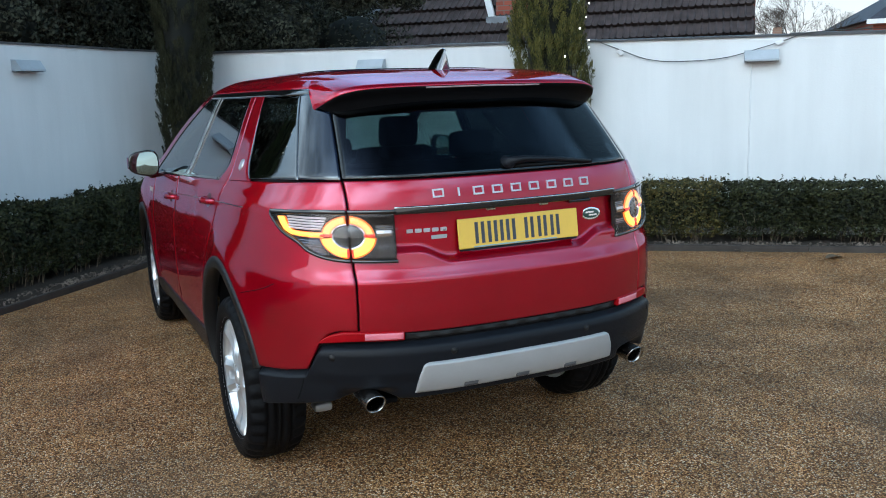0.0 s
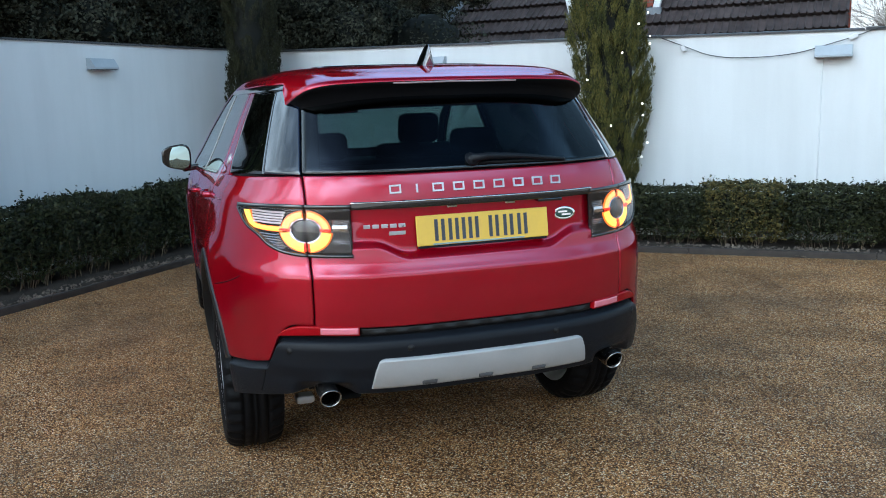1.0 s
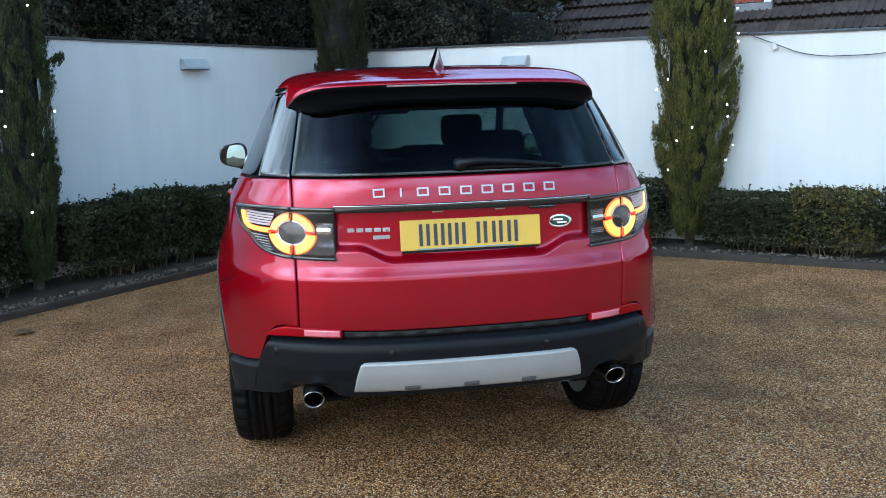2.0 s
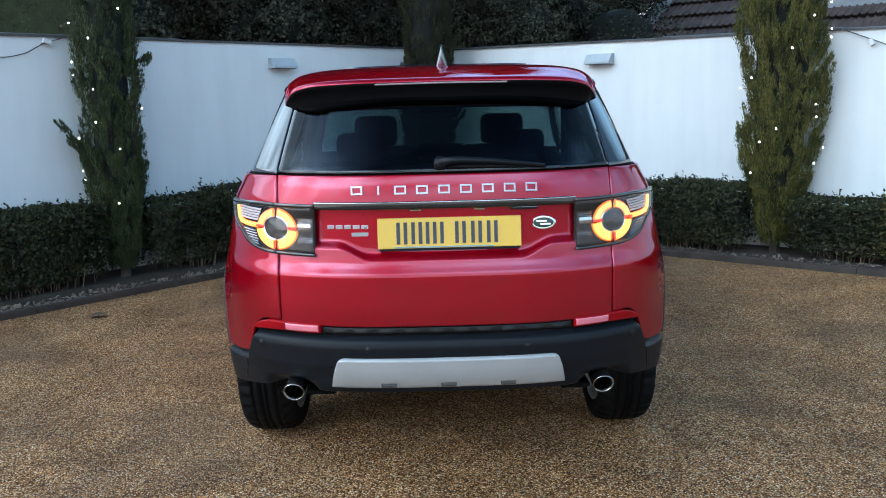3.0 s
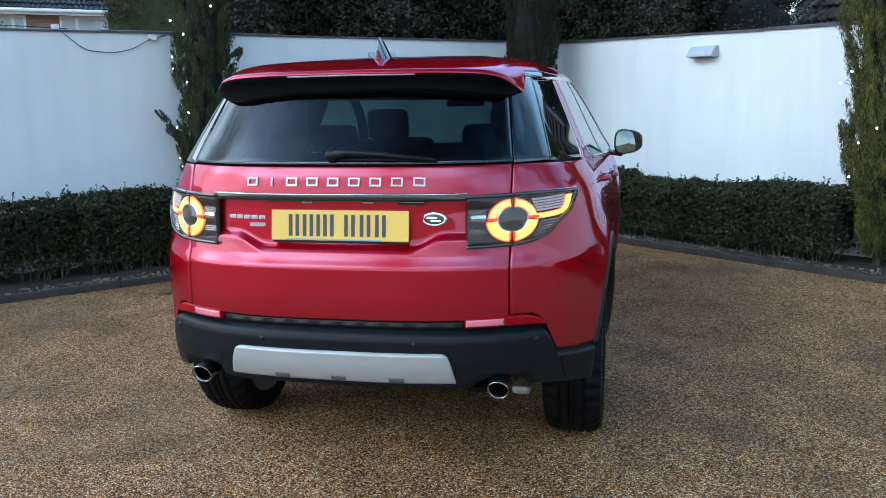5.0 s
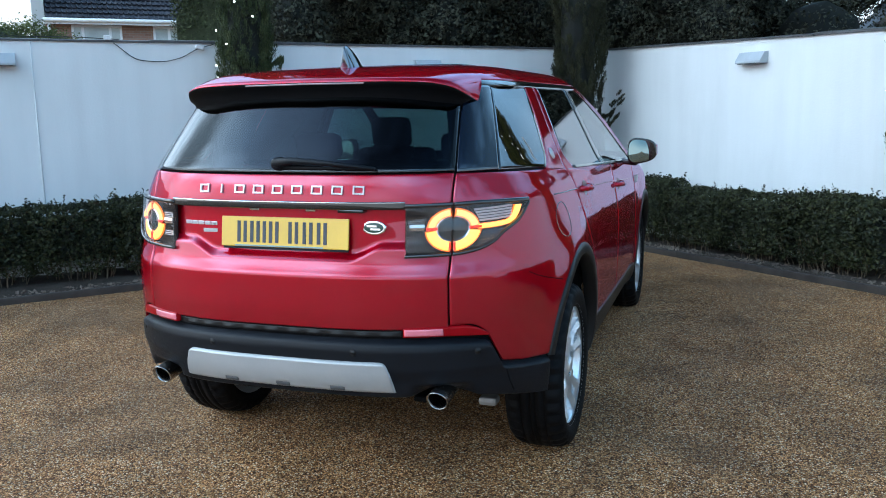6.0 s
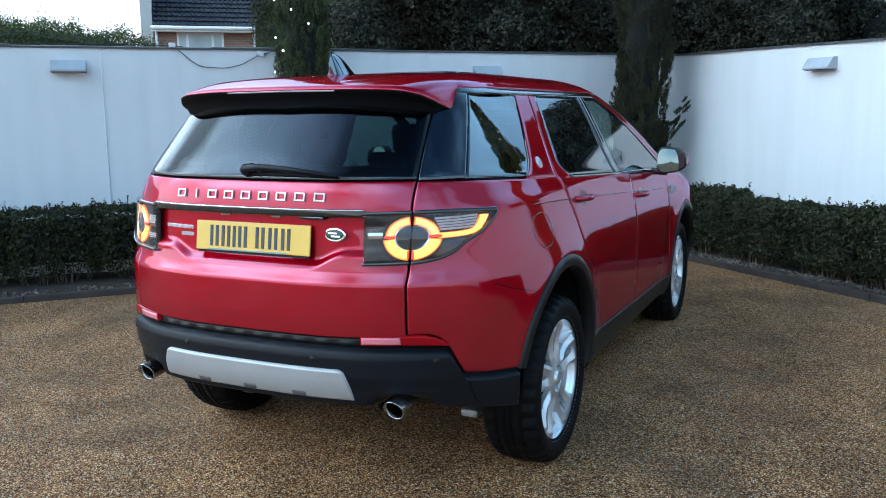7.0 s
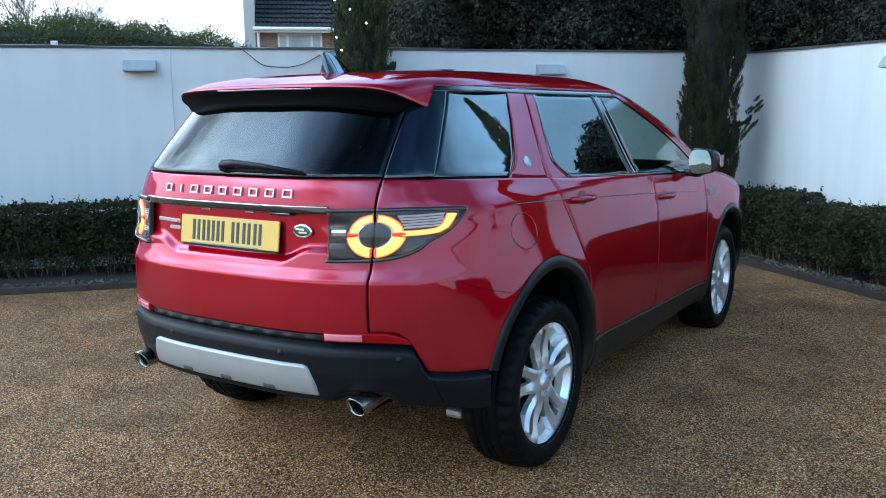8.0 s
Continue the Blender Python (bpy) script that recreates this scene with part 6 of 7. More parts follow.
for sg in (1, -1):
    lc = (0.6235 * sg, 1.076)
    f = lambda x: x * sg
    inner = part("tail_light", panel(*mirror_args(lambda z: at_x(0.474, z), lambda z: at_x(0.6195, z), lambda s: lamp_lo(abs(s)), lamp_top, sg), 20, 16, off=0.006, thick=0.012), LAMP_BODY, car, "tail light set in the tailgate, lit amber and red")
    outer = part("tail_light", panel(*mirror_args(lambda z: at_x(0.6245, z), lambda z: at_y(LAMP_TIP, z), lambda s: lamp_lo(abs(s)), lamp_top, sg), 40, 16, off=0.006, thick=0.012), LAMP_BODY, car, "wraparound tail light, lit amber and red")
    for body, a, b in ((inner, 95, 176), (inner, 184, 265), (outer, -85, -5), (outer, 6, 85)):
        if sg < 0:
            a, b = 180 - b, 180 - a
        up = math.sin(radians((a + b) / 2)) > 0
        wr = 0.021 if up else 0.032
        # ring quarter: red edge below, amber core above
        part("light_edge", lamp_strip(arc(lc, 0.0655, 0.0590, a, b), wr + 0.009, 0.010), GLOW_ORANGE, body, "orange lit edge of the ring")
        part("light_guide", lamp_strip(arc(lc, 0.0655, 0.0590, a + 3, b - 3), wr, 0.0135), GLOW_DIM if up else GLOW_AMBER, body, "amber lit quarter of the ring")
    for body, x in ((inner, 0.6235 - 0.065), (outer, 0.6235 + 0.065)):
        part("light_bridge", lamp_strip([(f(x - 0.018), 1.079), (f(x), 1.079), (f(x + 0.018), 1.079)], 0.010, 0.0145), GLOW_RED, body, "red lit bridge of the ring")
    for body, x in ((inner, 0.6150), (outer, 0.6295)):
        part("light_foot", lamp_strip([(f(x), 1.002), (f(x), 1.016), (f(x), 1.030)], 0.008, 0.0145), GLOW_RED, body, "red lit foot of the ring")
    for body, a, b in ((inner, 92, 268), (outer, -88, 88)):
        if sg < 0:
            a, b = 180 - b, 180 - a
        bm = bmesh.new()
        rows = [[bm.verts.new(on_lamp(lc[0] + 0.046 * k * math.cos(radians(t)), lc[1] + 0.041 * k * math.sin(radians(t)), 0.0085 + 0.006 * (1 - k * k))) for k in (0.02, 0.35, 0.65, 0.9, 1.0)] for t in np.linspace(a, b, 25)]
        grid_faces(bm, rows)
        part("lens_bowl", bm, GLOSS_BLACK, body, "dark round lens in the middle of the ring", True)
        part("bowl_rim", lamp_strip(arc(lc, 0.0490, 0.0430, a + 3, b - 3), 0.0065, 0.0125), CHROME, body, "thin bright rim")
    # outer blade that turns up at its end, and reflector ribs
    blade = [(f(0.698), 1.080), (f(0.735), 1.081), (f(0.76), 1.083), (f(0.780), 1.087), (f(0.791), 1.098), (f(0.797), 1.118), (f(0.801), 1.142)]
    part("light_edge", lamp_strip(blade, 0.020, 0.010), GLOW_ORANGE, outer, "orange lit edge of the blade")
    part("light_blade", lamp_strip(blade, 0.015, 0.0135), GLOW_AMBER, outer, "amber lit blade")
    for k in range(6):
        z = 1.060 - k * 0.0095
        x1 = 0.775 - k * 0.011
        part("reflector_rib", lamp_strip([(f(0.712 - 0.003 * k), z - 0.002), (f((0.712 + x1) / 2), z), (f(x1), z + 0.002)], 0.005, 0.0105), CHROME, outer, "bright reflector rib")
    part("clear_bar", lamp_strip([(f(0.488), 1.085), (f(0.512), 1.085), (f(0.536), 1.085)], 0.024, 0.011), CHROME, inner, "clear reversing light bar")
    for k in range(6):
        z = 1.030 + k * 0.0075 + (0.048 if k > 2 else 0.0)
        part("reflector_rib", lamp_strip([(f(0.481), z), (f(0.508), z), (f(0.535), z)], 0.004, 0.0105), CHROME, inner, "bright reflector rib")
    for k in range(5):
        z = 1.102 + k * 0.0098
        part("reflector_rib", lamp_strip([(f(0.700 - 0.004 * k), z - 0.001), (f(0.74), z), (f(0.786), z + 0.002)], 0.0078, 0.0100), PINK_RIB, outer, "pale pink indicator rib")
    part("lamp_lens", panel(*mirror_args(lambda z: at_x(0.473, z), lambda z: at_x(0.6195, z), lambda s: lamp_lo(abs(s)) - 0.001, lamp_top, sg), 20, 12, off=0.022, thick=0.02), LENS, inner, "clear glossy lens")
    part("lamp_lens", panel(*mirror_args(lambda z: at_x(0.6245, z), lambda z: at_y(LAMP_TIP + 0.004, z), lambda s: lamp_lo(abs(s)) - 0.001, lamp_top, sg), 40, 12, off=0.022, thick=0.02), LENS, outer, "clear glossy lens")
    for lo_, hi_ in ((lambda s: lamp_lo(abs(s)) - 0.006, lambda s: lamp_lo(abs(s)) + 0.006), (lambda s: lamp_top(s) - 0.010, lambda s: lamp_top(s) + 0.004)):
        part("lamp_surround", panel(*mirror_args(lambda z: at_x(0.6245, z), lambda z: at_y(LAMP_TIP, z), lo_, hi_, sg), 40, 2, off=0.0235, thick=0.02, edge=0.002), GLOSS_BLACK, outer, "gloss black lamp surround")
        part("lamp_surround", panel(*mirror_args(lambda z: at_x(0.473, z), lambda z: at_x(0.6195, z), lo_, hi_, sg), 20, 2, off=0.0235, thick=0.02, edge=0.002), GLOSS_BLACK, inner, "gloss black lamp surround")

# ---- tailgate fittings ----
strip = part("tailgate_strip", panel(lambda z: -at_x(0.473, z), lambda z: at_x(0.473, z), const(1.150), const(1.177), 60, 6, off=0.016, thick=0.02), GLOSS_BLACK, car, "gloss black strip over the plate")
part("strip_edge", panel(lambda z: -at_x(0.473, z), lambda z: at_x(0.473, z), const(1.1715), const(1.1755), 60, 1, off=0.0175, thick=0.004, edge=0.0006), CHROME, strip, "thin bright edge")
for x in (-0.105, 0.125):
    part("plate_lamp", boxed(x - 0.02, x + 0.02, 0.02, 0.05, 1.140, 1.149, bevel=0.003), CHROME, strip, "small plate lamp")
part("release_switch", boxed(0.235, 0.335, 0.012, 0.05, 1.139, 1.150, bevel=0.003), GLOSS_BLACK, strip)


def flat_frame(x, z, dy=0.0, tilt=4.0):
    return Matrix.Translation((x, dy, z)) @ Matrix.Rotation(radians(-tilt), 4, "X")


def rear_y(x, z):
    s = at_x(x, z)
    p = skin(s, z) + skin_n(s, z) * 0.005
    return (p + gate_shape(s, z, p, None)).y


plate = part("number_plate", boxed(-0.26, 0.26, -0.004, 0.004, -0.0555, 0.0555, bevel=0.003), PLATE_YELLOW, car, "yellow number plate with dark bars")
plate.matrix_basis = flat_frame(0.015, 1.061, rear_y(0, 1.061) - 0.012, 7.5)
for k, x in enumerate((-0.172, -0.118, -0.079, -0.040, 0.040, 0.098, 0.155)):
    w = 0.010 if k == 2 else 0.021
    bm = bmesh.new()
    for a in (-1, 1) if k != 2 else (0,):
        box(bm, x + a * w * 0.62 - 0.0065, x + a * w * 0.62 + 0.0065, -0.0062, -0.0038, -0.0395, 0.0395)
    part("plate_bar", bm, INK, plate)
bm = bmesh.new()
box(bm, -0.20, 0.16, -0.0062, -0.0038, -0.0535, -0.0485)
part("plate_bar", bm, mat("plate_small_print", (0.25, 0.38, 0.38), 0.5), plate, "small print line")
part("plate_holder", boxed(-0.255, 0.255, 0.001, 0.012, -0.064, 0.05, bevel=0.002), BLACK_PLASTIC, plate)

for k in range(9):
    x = lerp(-0.315, 0.313, k / 8)
    w = 0.003 if k == 1 else 0.021
    bm = bmesh.new()
    z = 1.2185
    t = 0.0055
    bars = ((-w, w, -0.0155, 0.0155),) if k == 1 else ((-w, w, -0.0155, -0.0155 + t), (-w, w, 0.0155 - t, 0.0155), (-w, -w + t, -0.0155 + t, 0.0155 - t), (w - t, w, -0.0155 + t, 0.0155 - t))
    for xa, xb, z0, z1 in bars:
        box(bm, xa, xb, -0.004, 0.003, z0, z1, m=flat_frame(x, z, rear_y(x, z) - 0.003, 14) @ Matrix.Rotation(radians(math.degrees(math.atan2(rear_y(x + 0.02, z) - rear_y(x - 0.02, z), 0.04))), 4, "Z"))
    part("badge_bar", bm, LETTER, car, "silver lettering bar on the tailgate")
for k in range(5):
    x = lerp(-0.418, -0.292, k / 4)
    part("badge_bar", boxed(x - 0.0125, x + 0.0125, rear_y(x, 1.084) - 0.005, rear_y(x, 1.084) + 0.002, 1.0775, 1.0915, bevel=0.0015), LETTER, car, "silver lettering bar on the tailgate")
part("badge_bar", boxed(-0.341, -0.279, rear_y(-0.31, 1.057) - 0.004, rear_y(-0.31, 1.057) + 0.002, 1.0505, 1.0645, bevel=0.0015), SKID, car, "silver trim badge")


def oval(rx, rz, d, dome=0.0):
    bm = bmesh.new()
    rows = [[bm.verts.new((rx * k * math.cos(t), -d - dome * (1 - k * k), rz * k * math.sin(t))) for k in (0.02, 0.5, 0.85, 1.0)] + [bm.verts.new((rx * math.cos(t), 0.002, rz * math.sin(t)))] for t in np.linspace(0, 2 * math.pi, 41)]
    grid_faces(bm, rows)
    bmesh.ops.recalc_face_normals(bm, faces=bm.faces)
    return bm


badge = part("oval_badge", oval(0.0465, 0.0255, 0.005), CHROME, car, "oval badge with silver rim", True)
badge.matrix_basis = flat_frame(0.359, 1.084, rear_y(0.359, 1.084) - 0.001, 5)
inset = part("badge_field", oval(0.0375, 0.0180, 0.0065, 0.001), BADGE_GREEN, badge, "dark green field", True)
for a, b, zz in ((-0.026, 0.012, 0.0055), (-0.012, 0.026, -0.0055)):
    part("badge_mark", boxed(a, b, -0.0085, -0.006, zz - 0.0032, zz + 0.0032), CHROME, badge)

for sg in (1, -1):
    s = at_y(0.915, 1.297)
    c, n = skin(s, 1.297) + skin_n(s, 1.297) * 0.006, skin_n(s, 1.297)
    pb = part("pillar_badge", lathe([(0.0, 0.006), (0.014, 0.006), (0.019, 0.004), (0.024, 0.004), (0.026, 0.0), (0.026, -0.003)], 28), LETTER, car, "small round silver pillar badge", True)
    pb.matrix_basis = Matrix.Translation((sg * c.x, c.y, c.z)) @ Vector((sg * n.x, n.y, n.z)).to_track_quat("X", "Z").to_matrix().to_4x4()


# ---- wiper ----
wiper = part("rear_wiper", tube([(-0.02, rear_y(0, 1.31) - 0.030, 1.312), (0.05, rear_y(0, 1.318) - 0.034, 1.320), (0.18, rear_y(0.1, 1.315) - 0.030, 1.313), (0.365, rear_y(0.36, 1.293) - 0.018, 1.292)], 0.0175, 10, 0.007), BLACK_PLASTIC, car, "black rear wiper arm", True)
part("wiper_pivot", lathe([(0.0, 0.03), (0.018, 0.028), (0.023, 0.018), (0.024, -0.02)], 24), BLACK_PLASTIC, wiper, smooth=True).matrix_basis = Matrix.Translation((-0.012, rear_y(0, 1.31) - 0.012, 1.309)) @ Matrix.Rotation(radians(-90), 4, "Z")
bm = bmesh.new()
add_tube(bm, [(0.0, rear_y(0, 1.298) - 0.012, 1.296), (0.2, rear_y(0.2, 1.296) - 0.012, 1.294), (0.372, rear_y(0.37, 1.289) - 0.012, 1.288)], 0.008, 6, 0.005)
part("wiper_blade", bm, RUBBER, wiper, "black rubber blade", True)


# ---- roof spoiler ----
def build_spoiler():
    edge = [Curve([(0, v[0]), (0.35, v[1]), (0.6, v[2]), (0.78, v[3]), (0.9, v[4]), (1.0, v[5])]) for v in ((0, 0.28, 0.47, 0.560, 0.603, 0.628), (0.240, 0.248, 0.276, 0.320, 0.386, 0.470), (1.608, 1.606, 1.600, 1.584, 1.556, 1.527))]
    root = [Curve([(0, v[0]), (0.35, v[1]), (0.6, v[2]), (0.78, v[3]), (0.9, v[4]), (1.0, v[5])]) for v in ((0, 0.28, 0.47, 0.57, 0.612, 0.630), (0.62, 0.62, 0.62, 0.605, 0.56, 0.505), (1.672, 1.670, 1.663, 1.647, 1.620, 1.582))]
    top, under = bmesh.new(), bmesh.new()
    rt, ru = [], []
    n = 80
    for k in range(n + 1):
        u = lerp(-1, 1, k / n)
        a, sg = abs(u), math.copysign(1, u)
        E = Vector((sg * edge[0](a), edge[1](a), edge[2](a)))
        F = Vector((sg * root[0](a), root[1](a), root[2](a)))
        row = []
        for j in range(9):
            t = j / 8
            p = F.lerp(E, t)
            p.z += (0.010 + 0.010 * a * a) * math.sin(math.pi * t) * (1 - a ** 4)
            if j == 8:
                p.z -= 0.003
            row.append(top.verts.new(p))
        k = 1 - 0.7 * sm((a - 0.85) / 0.15)
        row.append(top.verts.new(E + Vector((0, 0.0015, -0.006))))
        rt.append(row)
        # underside sweeps forward to the glass, dropped deep to stand for its dark reflection
        G = Vector((sg * min(edge[0](a), 0.60), edge[1](a) + lerp(0.06, 0.10, a * a), edge[2](a) - 0.012 - 0.093 * k))
        B = E + Vector((-sg * 0.006 * a, 0.018, -0.007 - 0.013 * k))
        ru.append([under.verts.new(E + Vector((0, 0.0015, -0.006))), under.verts.new(E + Vector((0, 0.003, -0.006 - 0.010 * k))), under.verts.new(B), under.verts.new(B.lerp(G, 0.35) + Vector((0, 0, -0.004))), under.verts.new(B.lerp(G, 0.7) + Vector((0, 0, -0.003))), under.verts.new(G), under.verts.new(G + Vector((0, 0.12, 0.03)))])
    grid_faces(top, rt)
    grid_faces(under, ru)
    bmesh.ops.recalc_face_normals(top, faces=top.faces)
    sp = part("roof_spoiler", top, PAINT, car, "red roof spoiler over the rear window", True)
    part("spoiler_underside", under, SHADE_BLACK, sp, "black underside", True)
    bm = bmesh.new()
    rows = []
    for k in range(25):
        x = lerp(-0.25, 0.25, k / 24)
        y = edge[1](abs(x) / 0.8)
        rows.append([bm.verts.new((x, y + d, 1.608 - 0.002 * (abs(x) / 0.25) + h)) for d, h in ((0.002, -0.0075), (-0.0015, -0.008), (-0.0015, -0.0135), (0.006, -0.0145))])
    grid_faces(bm, rows)
    part("high_brake_light", bm, mat("unlit_brake_lens", (0.34, 0.25, 0.25), 0.2, coat=0.6), sp, "thin unlit high brake light", True)


build_spoiler()

# ---- aerial fin: upright back edge, rounded top, long slope to the front ----
bm = bmesh.new()
fin_hi = Curve([(0.0, 0.0), (0.02, 0.062), (0.05, 0.080), (0.10, 0.088), (0.2, 0.090), (0.36, 0.082), (0.6, 0.056), (0.82, 0.024), (1.0, 0.0)])
rows = []
for k in range(25):
    t = (k / 24) ** 1.4
    y = lerp(0.585, 0.775, t)
    h = fin_hi(t)
    w = 0.034 * math.sin(math.pi * min(max(0.16 + 0.84 * t, 0.02), 0.985)) ** 0.75
    ring = []
    for a in np.linspace(-1, 1, 13):
        q = 1 - abs(a)
        ring.append(bm.verts.new((math.copysign(w * (1 - q) ** 0.9 * (0.34 + 0.66 * (1 - q) ** 1.4) if a else 0.0, a), y - 0.012 * q * (1 - t), 1.658 + (h * 0.88 + 0.012) * (1 - (1 - q) ** 1.9))))
    rows.append(ring)
grid_faces(bm, rows)
bm.faces.new(rows[0][::-1])
bmesh.ops.recalc_face_normals(bm, faces=bm.faces)
part("aerial_fin", bm, FIN_GREY, car, "glossy grey shark-fin aerial on the roof", True).matrix_basis = Matrix.Translation((0.008, 0.02, 0.012))


# ---- door handles, mirrors, vents ----
for sg in (1, -1):
    for y, z in ((1.30, 1.118), (2.40, 1.036)):
        s = at_y(y, z)
        c = skin(s, z)
        bm = bmesh.new()
        rows = []
        for k in range(13):
            t = k / 12
            o = 0.006 + 0.034 * math.sin(math.pi * t) ** 0.45
            yy = y - 0.12 + 0.24 * t
            h = 0.012 + 0.004 * math.sin(math.pi * t)
            rows.append([bm.verts.new((sg * (c.x + o + d), yy, z + hh - 0.03 * (yy - y))) for d, hh in ((-0.012, -h), (0.004, -h * 0.8), (0.008, 0), (0.004, h * 0.8), (-0.012, h), (-0.016, 0))])
        for r in rows:
            r.append(r[0])
        grid_faces(bm, rows)
        bm.faces.new(rows[0][:6])
        bm.faces.new(rows[-1][:6][::-1])
        bmesh.ops.recalc_face_normals(bm, faces=bm.faces)
        h = part("door_handle", bm, PAINT, car, "red painted door handle", True)
        # flat disc on the skin, its darker red painted for shade in the cup
        bm = bmesh.new()
        rows = [[bm.verts.new((sg * (skin(at_y(y + 0.055 * k * math.cos(t), z + 0.033 * k * math.sin(t)), z + 0.033 * k * math.sin(t)).x + 0.0062), y + 0.055 * k * math.cos(t), z + 0.033 * k * math.sin(t))) for k in (0.05, 0.5, 1.0)] for t in np.linspace(0, 2 * math.pi, 25)]
        grid_faces(bm, rows)
        part("handle_cup_shade", bm, mat("handle_shadow", (0.10, 0.003, 0.008), 0.3), h, "flat dark red disc standing for the shaded cup behind the handle", True)
    # mirror
    bm = bmesh.new()
    bmesh.ops.create_uvsphere(bm, u_segments=32, v_segments=20, radius=1)
    for v in bm.verts:
        x, y, z = v.co
        q = (abs(x) ** 3.2 + abs(z) ** 3.2) ** (1 / 3.2) if (abs(x) + abs(z)) > 1e-6 else 1
        k = math.hypot(x, z) / q if q > 1e-6 else 1
        x, z = x * k, z * k
        zz = z * (0.080 if z > 0 else 0.075) * (1 - 0.20 * (x * sg))
        yy = y * 0.10 if y > 0 else max(y, -0.25) * 0.10
        v.co = Vector((sg * 1.02 + x * 0.090, 2.80 + yy, 1.205 + zz + 0.004 * x * sg))
    mr = part("door_mirror", bm, GLOSS_BLACK, car, "door mirror in dark gloss housing", True)
    bm = bmesh.new()
    rows = []
    for t in np.linspace(0, 2 * math.pi, 49):
        cx, sz = math.cos(t), math.sin(t)
        q = (abs(cx) ** 3.0 + abs(sz) ** 3.0) ** (1 / 3.0)
        rows.append([bm.verts.new((sg * 1.02 + k * 0.078 * cx / q, 2.762 + 0.021 * sg * k * cx / q + 0.0030 * k * sz / q + 0.0045 * k * k, 1.205 + k * (0.069 if sz > 0 else 0.064) * sz / q * (1 - 0.20 * sg * k * cx))) for k in (0.02, 0.25, 0.5, 0.75, 1.0)])
    grid_faces(bm, rows)
    bmesh.ops.recalc_face_normals(bm, faces=bm.faces)
    part("mirror_glass", bm, MIRROR, mr, "rear-facing mirror glass", True)
    part("mirror_arm", boxed(-0.09, 0.09, -0.035, 0.035, -0.018, 0.018, bevel=0.012, m=Matrix.Translation((sg * 0.90, 2.84, 1.140)) @ Matrix.Rotation(radians(sg * 8), 4, "Y")), GLOSS_BLACK, mr)
    part("mirror_cap", boxed(-0.008, 0.008, -0.01, 0.06, -0.036, 0.036, bevel=0.007, m=Matrix.Translation((sg * 1.101, 2.82, 1.21))), PAINT, mr, "red painted mirror cap")
    # wing vent
    s = at_y(3.30, 0.99)
    c = skin(s, 0.99)
    part("wing_vent", boxed(sg * c.x - 0.004, sg * c.x + 0.010 * sg + 0.004, 3.23, 3.37, 0.965, 1.012, bevel=0.003), SKID, car, "silver wing vent")


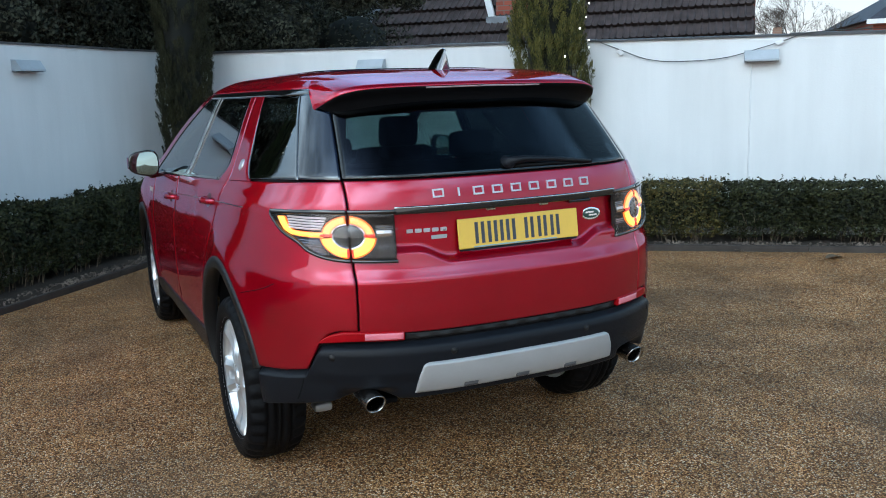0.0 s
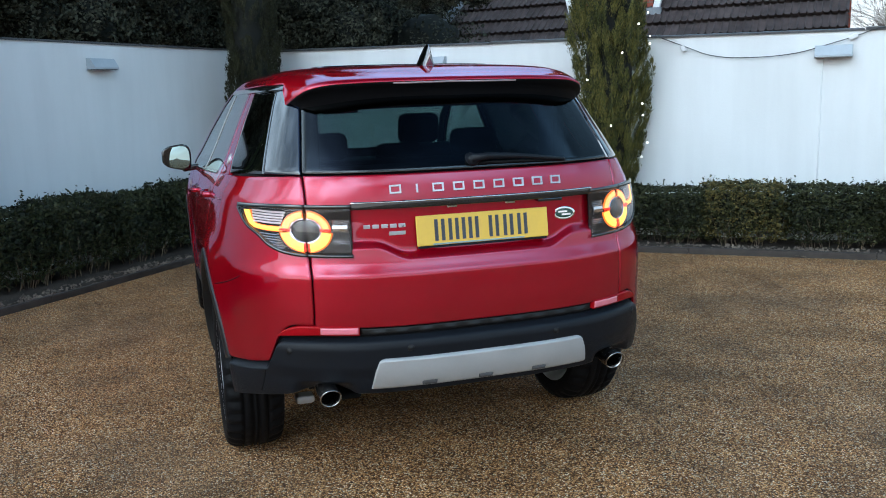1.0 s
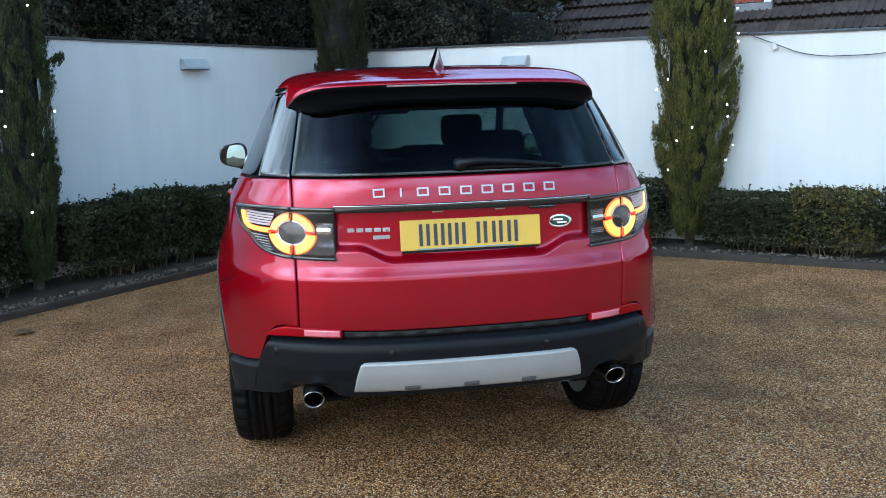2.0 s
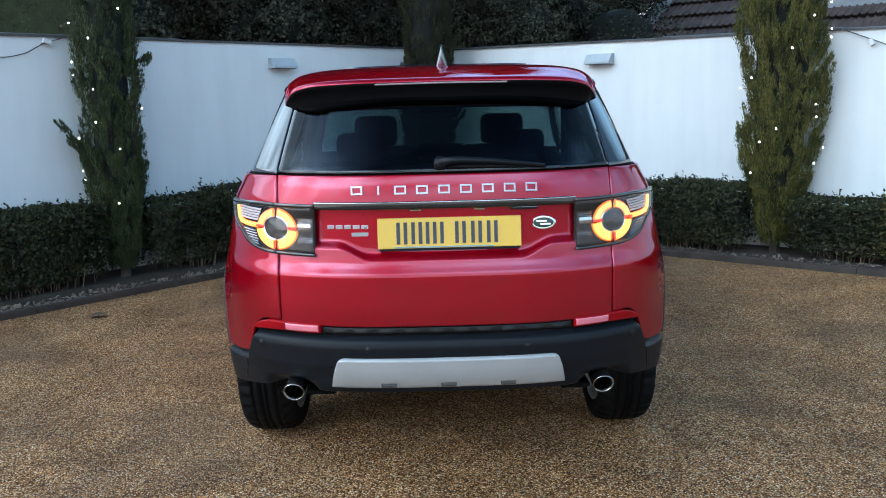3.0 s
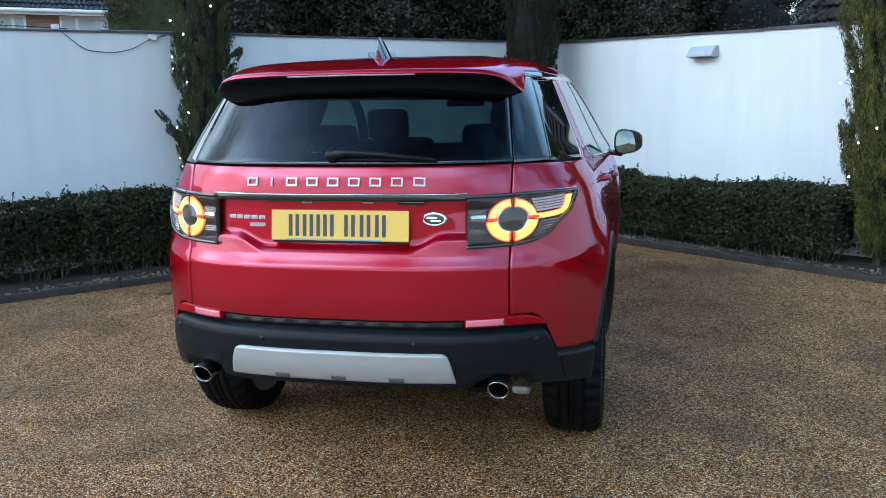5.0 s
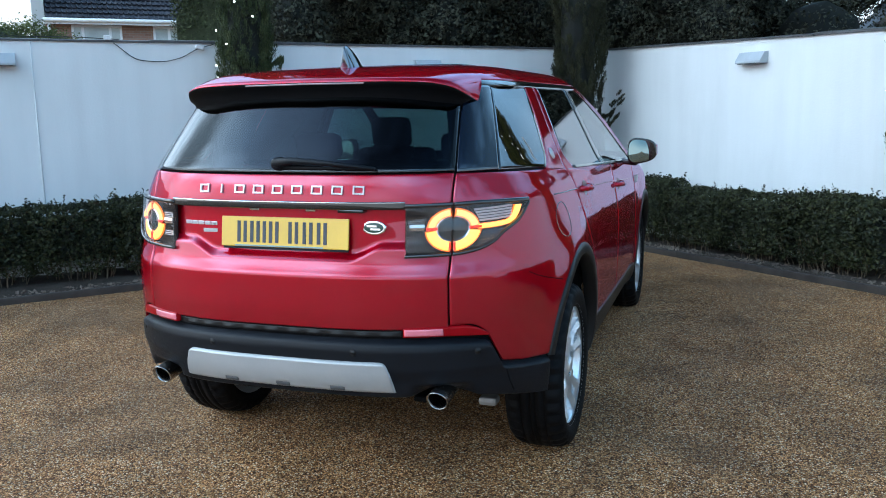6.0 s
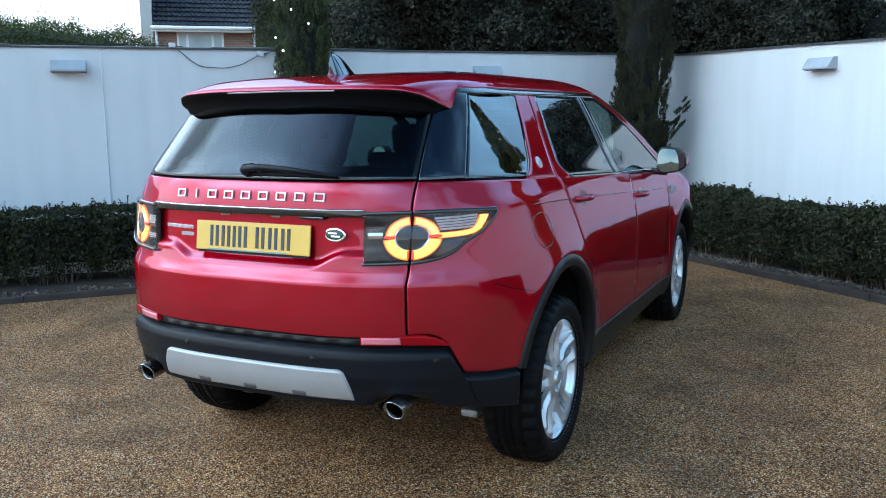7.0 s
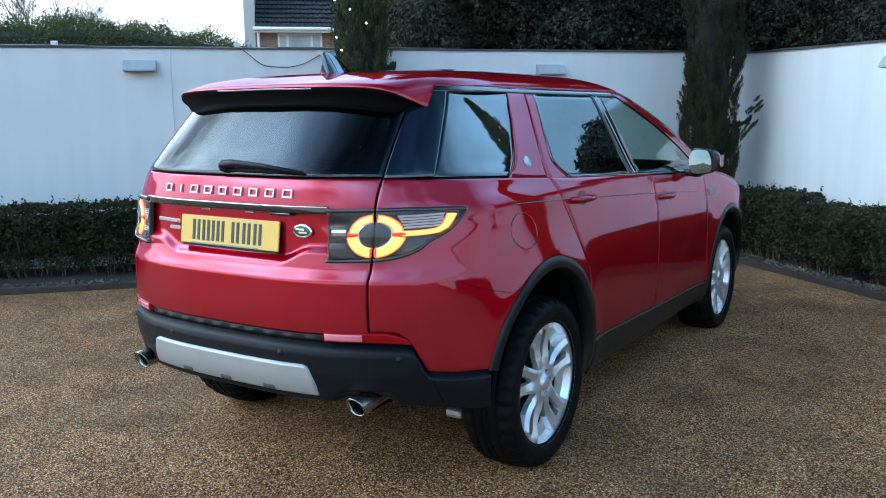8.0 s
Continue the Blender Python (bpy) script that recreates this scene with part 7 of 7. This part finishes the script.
# ---- wheels ----
def wheel():
    rim = bmesh.new()
    prof = [(0.258, 0.020), (0.264, 0.016), (0.264, 0.004), (0.252, 0.0), (0.246, -0.012), (0.236, -0.03), (0.228, -0.09), (0.236, -0.19), (0.258, -0.205)]
    n = 80
    rings = [[rim.verts.new((x, r * math.cos(2 * math.pi * i / n), r * math.sin(2 * math.pi * i / n))) for r, x in [(0.250, 0.012)] + prof] for i in range(n)]
    for i in range(n):
        p, q = rings[i], rings[(i + 1) % n]
        for j in range(len(p) - 1):
            rim.faces.new((p[j], p[j + 1], q[j + 1], q[j]))
    for f in rim.faces:
        f.smooth = True
    bmesh.ops.scale(rim, vec=(1, 1.045, 1.045), verts=rim.verts)
    w = part("wheel", rim, ALLOY, car, "silver five twin-spoke alloy wheel")
    # spoke face: five pairs, with a wide opening between pairs near the hub and a slot inside each pair
    rs = np.linspace(0.055, 0.253, 62)
    nt = 480
    bm = bmesh.new()
    spoke_edge = line([(0.06, 35), (0.09, 30.5), (0.12, 25), (0.16, 21), (0.20, 19), (0.253, 17.5)])

    def face_x(r, t):
        """Depth of the face: dished, webs between pairs sunk, each spoke with two facets meeting in a ridge."""
        d = abs((t + 36) % 72 - 36)
        e = spoke_edge(r)
        x = 0.006 - 0.026 * math.sin(math.pi * min(max((r - 0.05) / 0.20, 0), 1)) ** 1.2
        x -= 0.030 * sm((d - e) / 2.5) * sm((r - 0.10) / 0.04) * sm((0.256 - r) / 0.018)
        ridge = lerp(3.0, e, 0.62)
        x += 0.017 * max(0, 1 - abs(d - ridge) / (ridge - 2.0 if d < ridge else e - ridge + 1.0)) * sm((r - 0.065) / 0.05) * sm((0.253 - r) / 0.03)
        return x

    slot = line([(0.104, 1.5), (0.118, 4.2), (0.15, 5.6), (0.19, 6.2), (0.212, 4.8), (0.222, 2.0)])
    gap = line([(0.082, 3.0), (0.10, 7.5), (0.12, 11.0), (0.15, 14.5), (0.17, 15.5), (0.185, 13.5), (0.195, 8.0)])

    def open_at(r, t):
        d = abs((t + 36) % 72 - 36)
        if 0.082 < r < 0.195 and d > 36 - gap(r):
            return True
        return 0.104 < r < 0.222 and d < slot(r)

    ring = [[bm.verts.new((face_x(r, 360 * i / nt), r * math.cos(2 * math.pi * i / nt), r * math.sin(2 * math.pi * i / nt))) for r in rs] for i in range(nt)]
    for i in range(nt):
        for j in range(len(rs) - 1):
            if not open_at((rs[j] + rs[j + 1]) / 2, 360 * (i + 0.5) / nt):
                bm.faces.new((ring[i][j], ring[i][j + 1], ring[(i + 1) % nt][j + 1], ring[(i + 1) % nt][j]))
    for v in [v for v in bm.verts if not v.link_faces]:
        bm.verts.remove(v)
    rim_edges = [e for e in bm.edges if e.is_boundary]
    ext = bmesh.ops.extrude_edge_only(bm, edges=rim_edges)["geom"]
    bmesh.ops.translate(bm, verts=[g for g in ext if isinstance(g, bmesh.types.BMVert)], vec=(-0.024, 0, 0))
    bmesh.ops.scale(bm, vec=(1, 1.045, 1.045), verts=bm.verts)
    bmesh.ops.recalc_face_normals(bm, faces=bm.faces)
    part("spoke_face", bm, ALLOY, w, "five twin-spoke silver alloy face")
    for k in range(5):
        base = radians(90 + 72 * k)
        bm = lathe([(0.0, 0.004), (0.008, 0.004), (0.010, 0.0), (0.010, -0.02)], 12)
        bmesh.ops.translate(bm, verts=bm.verts, vec=(-0.004, 0.056 * math.cos(base + radians(36)), 0.056 * math.sin(base + radians(36))))
        part("wheel_nut", bm, STEEL, w)
    part("hub", lathe([(0.0, 0.010), (0.026, 0.010), (0.031, 0.006), (0.033, 0.0), (0.062, -0.010), (0.070, -0.02), (0.072, -0.06)], 40), ALLOY, w, "silver hub with centre cap", True)
    part("brake_disc", lathe([(0.05, -0.075), (0.165, -0.075), (0.168, -0.079), (0.168, -0.10), (0.05, -0.105)], 48), DARK_STEEL, w, "steel brake disc", True)
    # near-black disc put in for the shade behind the spokes; covers the brake disc
    part("spoke_shade_disc", lathe([(0.0, -0.048), (0.20, -0.046), (0.230, -0.05)], 48), CAVITY, w, "near-black disc standing for the shade behind the spokes")
    tp = [(0.258, 0.012), (0.274, 0.023), (0.292, 0.030), (0.315, 0.033), (0.338, 0.027), (0.352, 0.014), (0.3605, -0.004), (0.3635, -0.022), (0.3655, -0.036), (0.3585, -0.0375), (0.3585, -0.0455), (0.366, -0.047),
          (0.367, -0.074), (0.3595, -0.0755), (0.3595, -0.0865), (0.367, -0.088)]
    mid = -0.092
    tp = tp + [(r, 2 * mid - x) for r, x in reversed(tp)]
    shoulder = {5, 6, 7, len(tp) - 6, len(tp) - 7, len(tp) - 8}
    part("tyre", lathe(tp, 180, lambda i, j: 0.011 if j in shoulder and i % 5 in (0, 1) else (0.0035 if j in (8, 11, 12) and i % 5 == 0 else 0.0)), RUBBER, w, "black road tyre", True)
    return w


first = wheel()
XO = 0.902
for k, (sg, hub) in enumerate(((1, REAR_HUB), (-1, REAR_HUB), (1, FRONT_HUB), (-1, FRONT_HUB))):
    m = Matrix.Translation((sg * XO, hub[0], hub[1])) @ Matrix.Rotation(0 if sg > 0 else math.pi, 4, "Z") @ Matrix.Rotation(radians((20, 50, 33, 8)[k]), 4, "X")
    if k == 0:
        first.matrix_basis = m
    else:
        copy_thing(first, m)


# ---- cabin ----
def seat(x, y, w, label):
    s = part("seat", boxed(x - w / 2, x + w / 2, y, y + 0.5, 0.62, 0.80, bevel=0.05), SEAT, car, label, True)
    bm = bmesh.new()
    box(bm, -w / 2, w / 2, -0.06, 0.06, 0.0, 0.54, bevel=0.045, m=Matrix.Translation((x, y - 0.02, 0.74)) @ Matrix.Rotation(radians(14), 4, "X"))
    part("backrest", bm, SEAT, s, smooth=True)
    bm = bmesh.new()
    box(bm, -0.125, 0.125, -0.045, 0.045, 0.0, 0.18, bevel=0.04, m=Matrix.Translation((x, y - 0.19, 1.268)) @ Matrix.Rotation(radians(8), 4, "X"))
    part("headrest", bm, SEAT, s, smooth=True)
    return s


seat(0.37, 2.25, 0.50, "dark leather front seat")
seat(-0.37, 2.25, 0.50, "dark leather front seat")
bench = part("rear_bench", boxed(-0.62, 0.62, 1.30, 1.80, 0.62, 0.80, bevel=0.05), SEAT, car, "dark leather rear bench", True)
bm = bmesh.new()
box(bm, -0.62, 0.62, -0.06, 0.06, 0.0, 0.52, bevel=0.045, m=Matrix.Translation((0, 1.28, 0.74)) @ Matrix.Rotation(radians(14), 4, "X"))
part("backrest", bm, SEAT, bench, smooth=True)
for x in (-0.38, 0.0, 0.38):
    bm = bmesh.new()
    box(bm, -0.12, 0.12, -0.045, 0.045, 0.0, 0.13 if x else 0.07, bevel=0.035, m=Matrix.Translation((x, 1.12, 1.255)) @ Matrix.Rotation(radians(8), 4, "X"))
    part("headrest", bm, SEAT, bench, smooth=True)
part("dashboard", boxed(-0.72, 0.72, 2.95, 3.45, 0.75, 1.115, bevel=0.06), SEAT, car, "dark dashboard", True)
part("cabin_floor", boxed(-0.70, 0.70, 0.45, 3.4, 0.40, 0.46), CAVITY, car)
part("cabin_mirror", boxed(-0.12, 0.12, 2.53, 2.56, 1.45, 1.515, bevel=0.012), GLOSS_BLACK, car, "cabin mirror")
part("headlining", boxed(-0.56, 0.56, 0.50, 2.45, 1.545, 1.612, bevel=0.02), SEAT, car, "dark headlining")
part("tailgate_header", boxed(-0.50, 0.50, 0.36, 0.50, 1.565, 1.600, bevel=0.01), CAVITY, car)
for sg in (1, -1):
    part("rear_pillar_lining", boxed(sg * 0.535 - 0.03, sg * 0.535 + 0.03, 0.45, 0.62, 1.22, 1.55, bevel=0.02), CAVITY, car, "dark pillar lining")
part("parcel_cover", boxed(-0.60, 0.60, 0.22, 1.15, 1.20, 1.225, bevel=0.008), SEAT, car, "dark load cover")
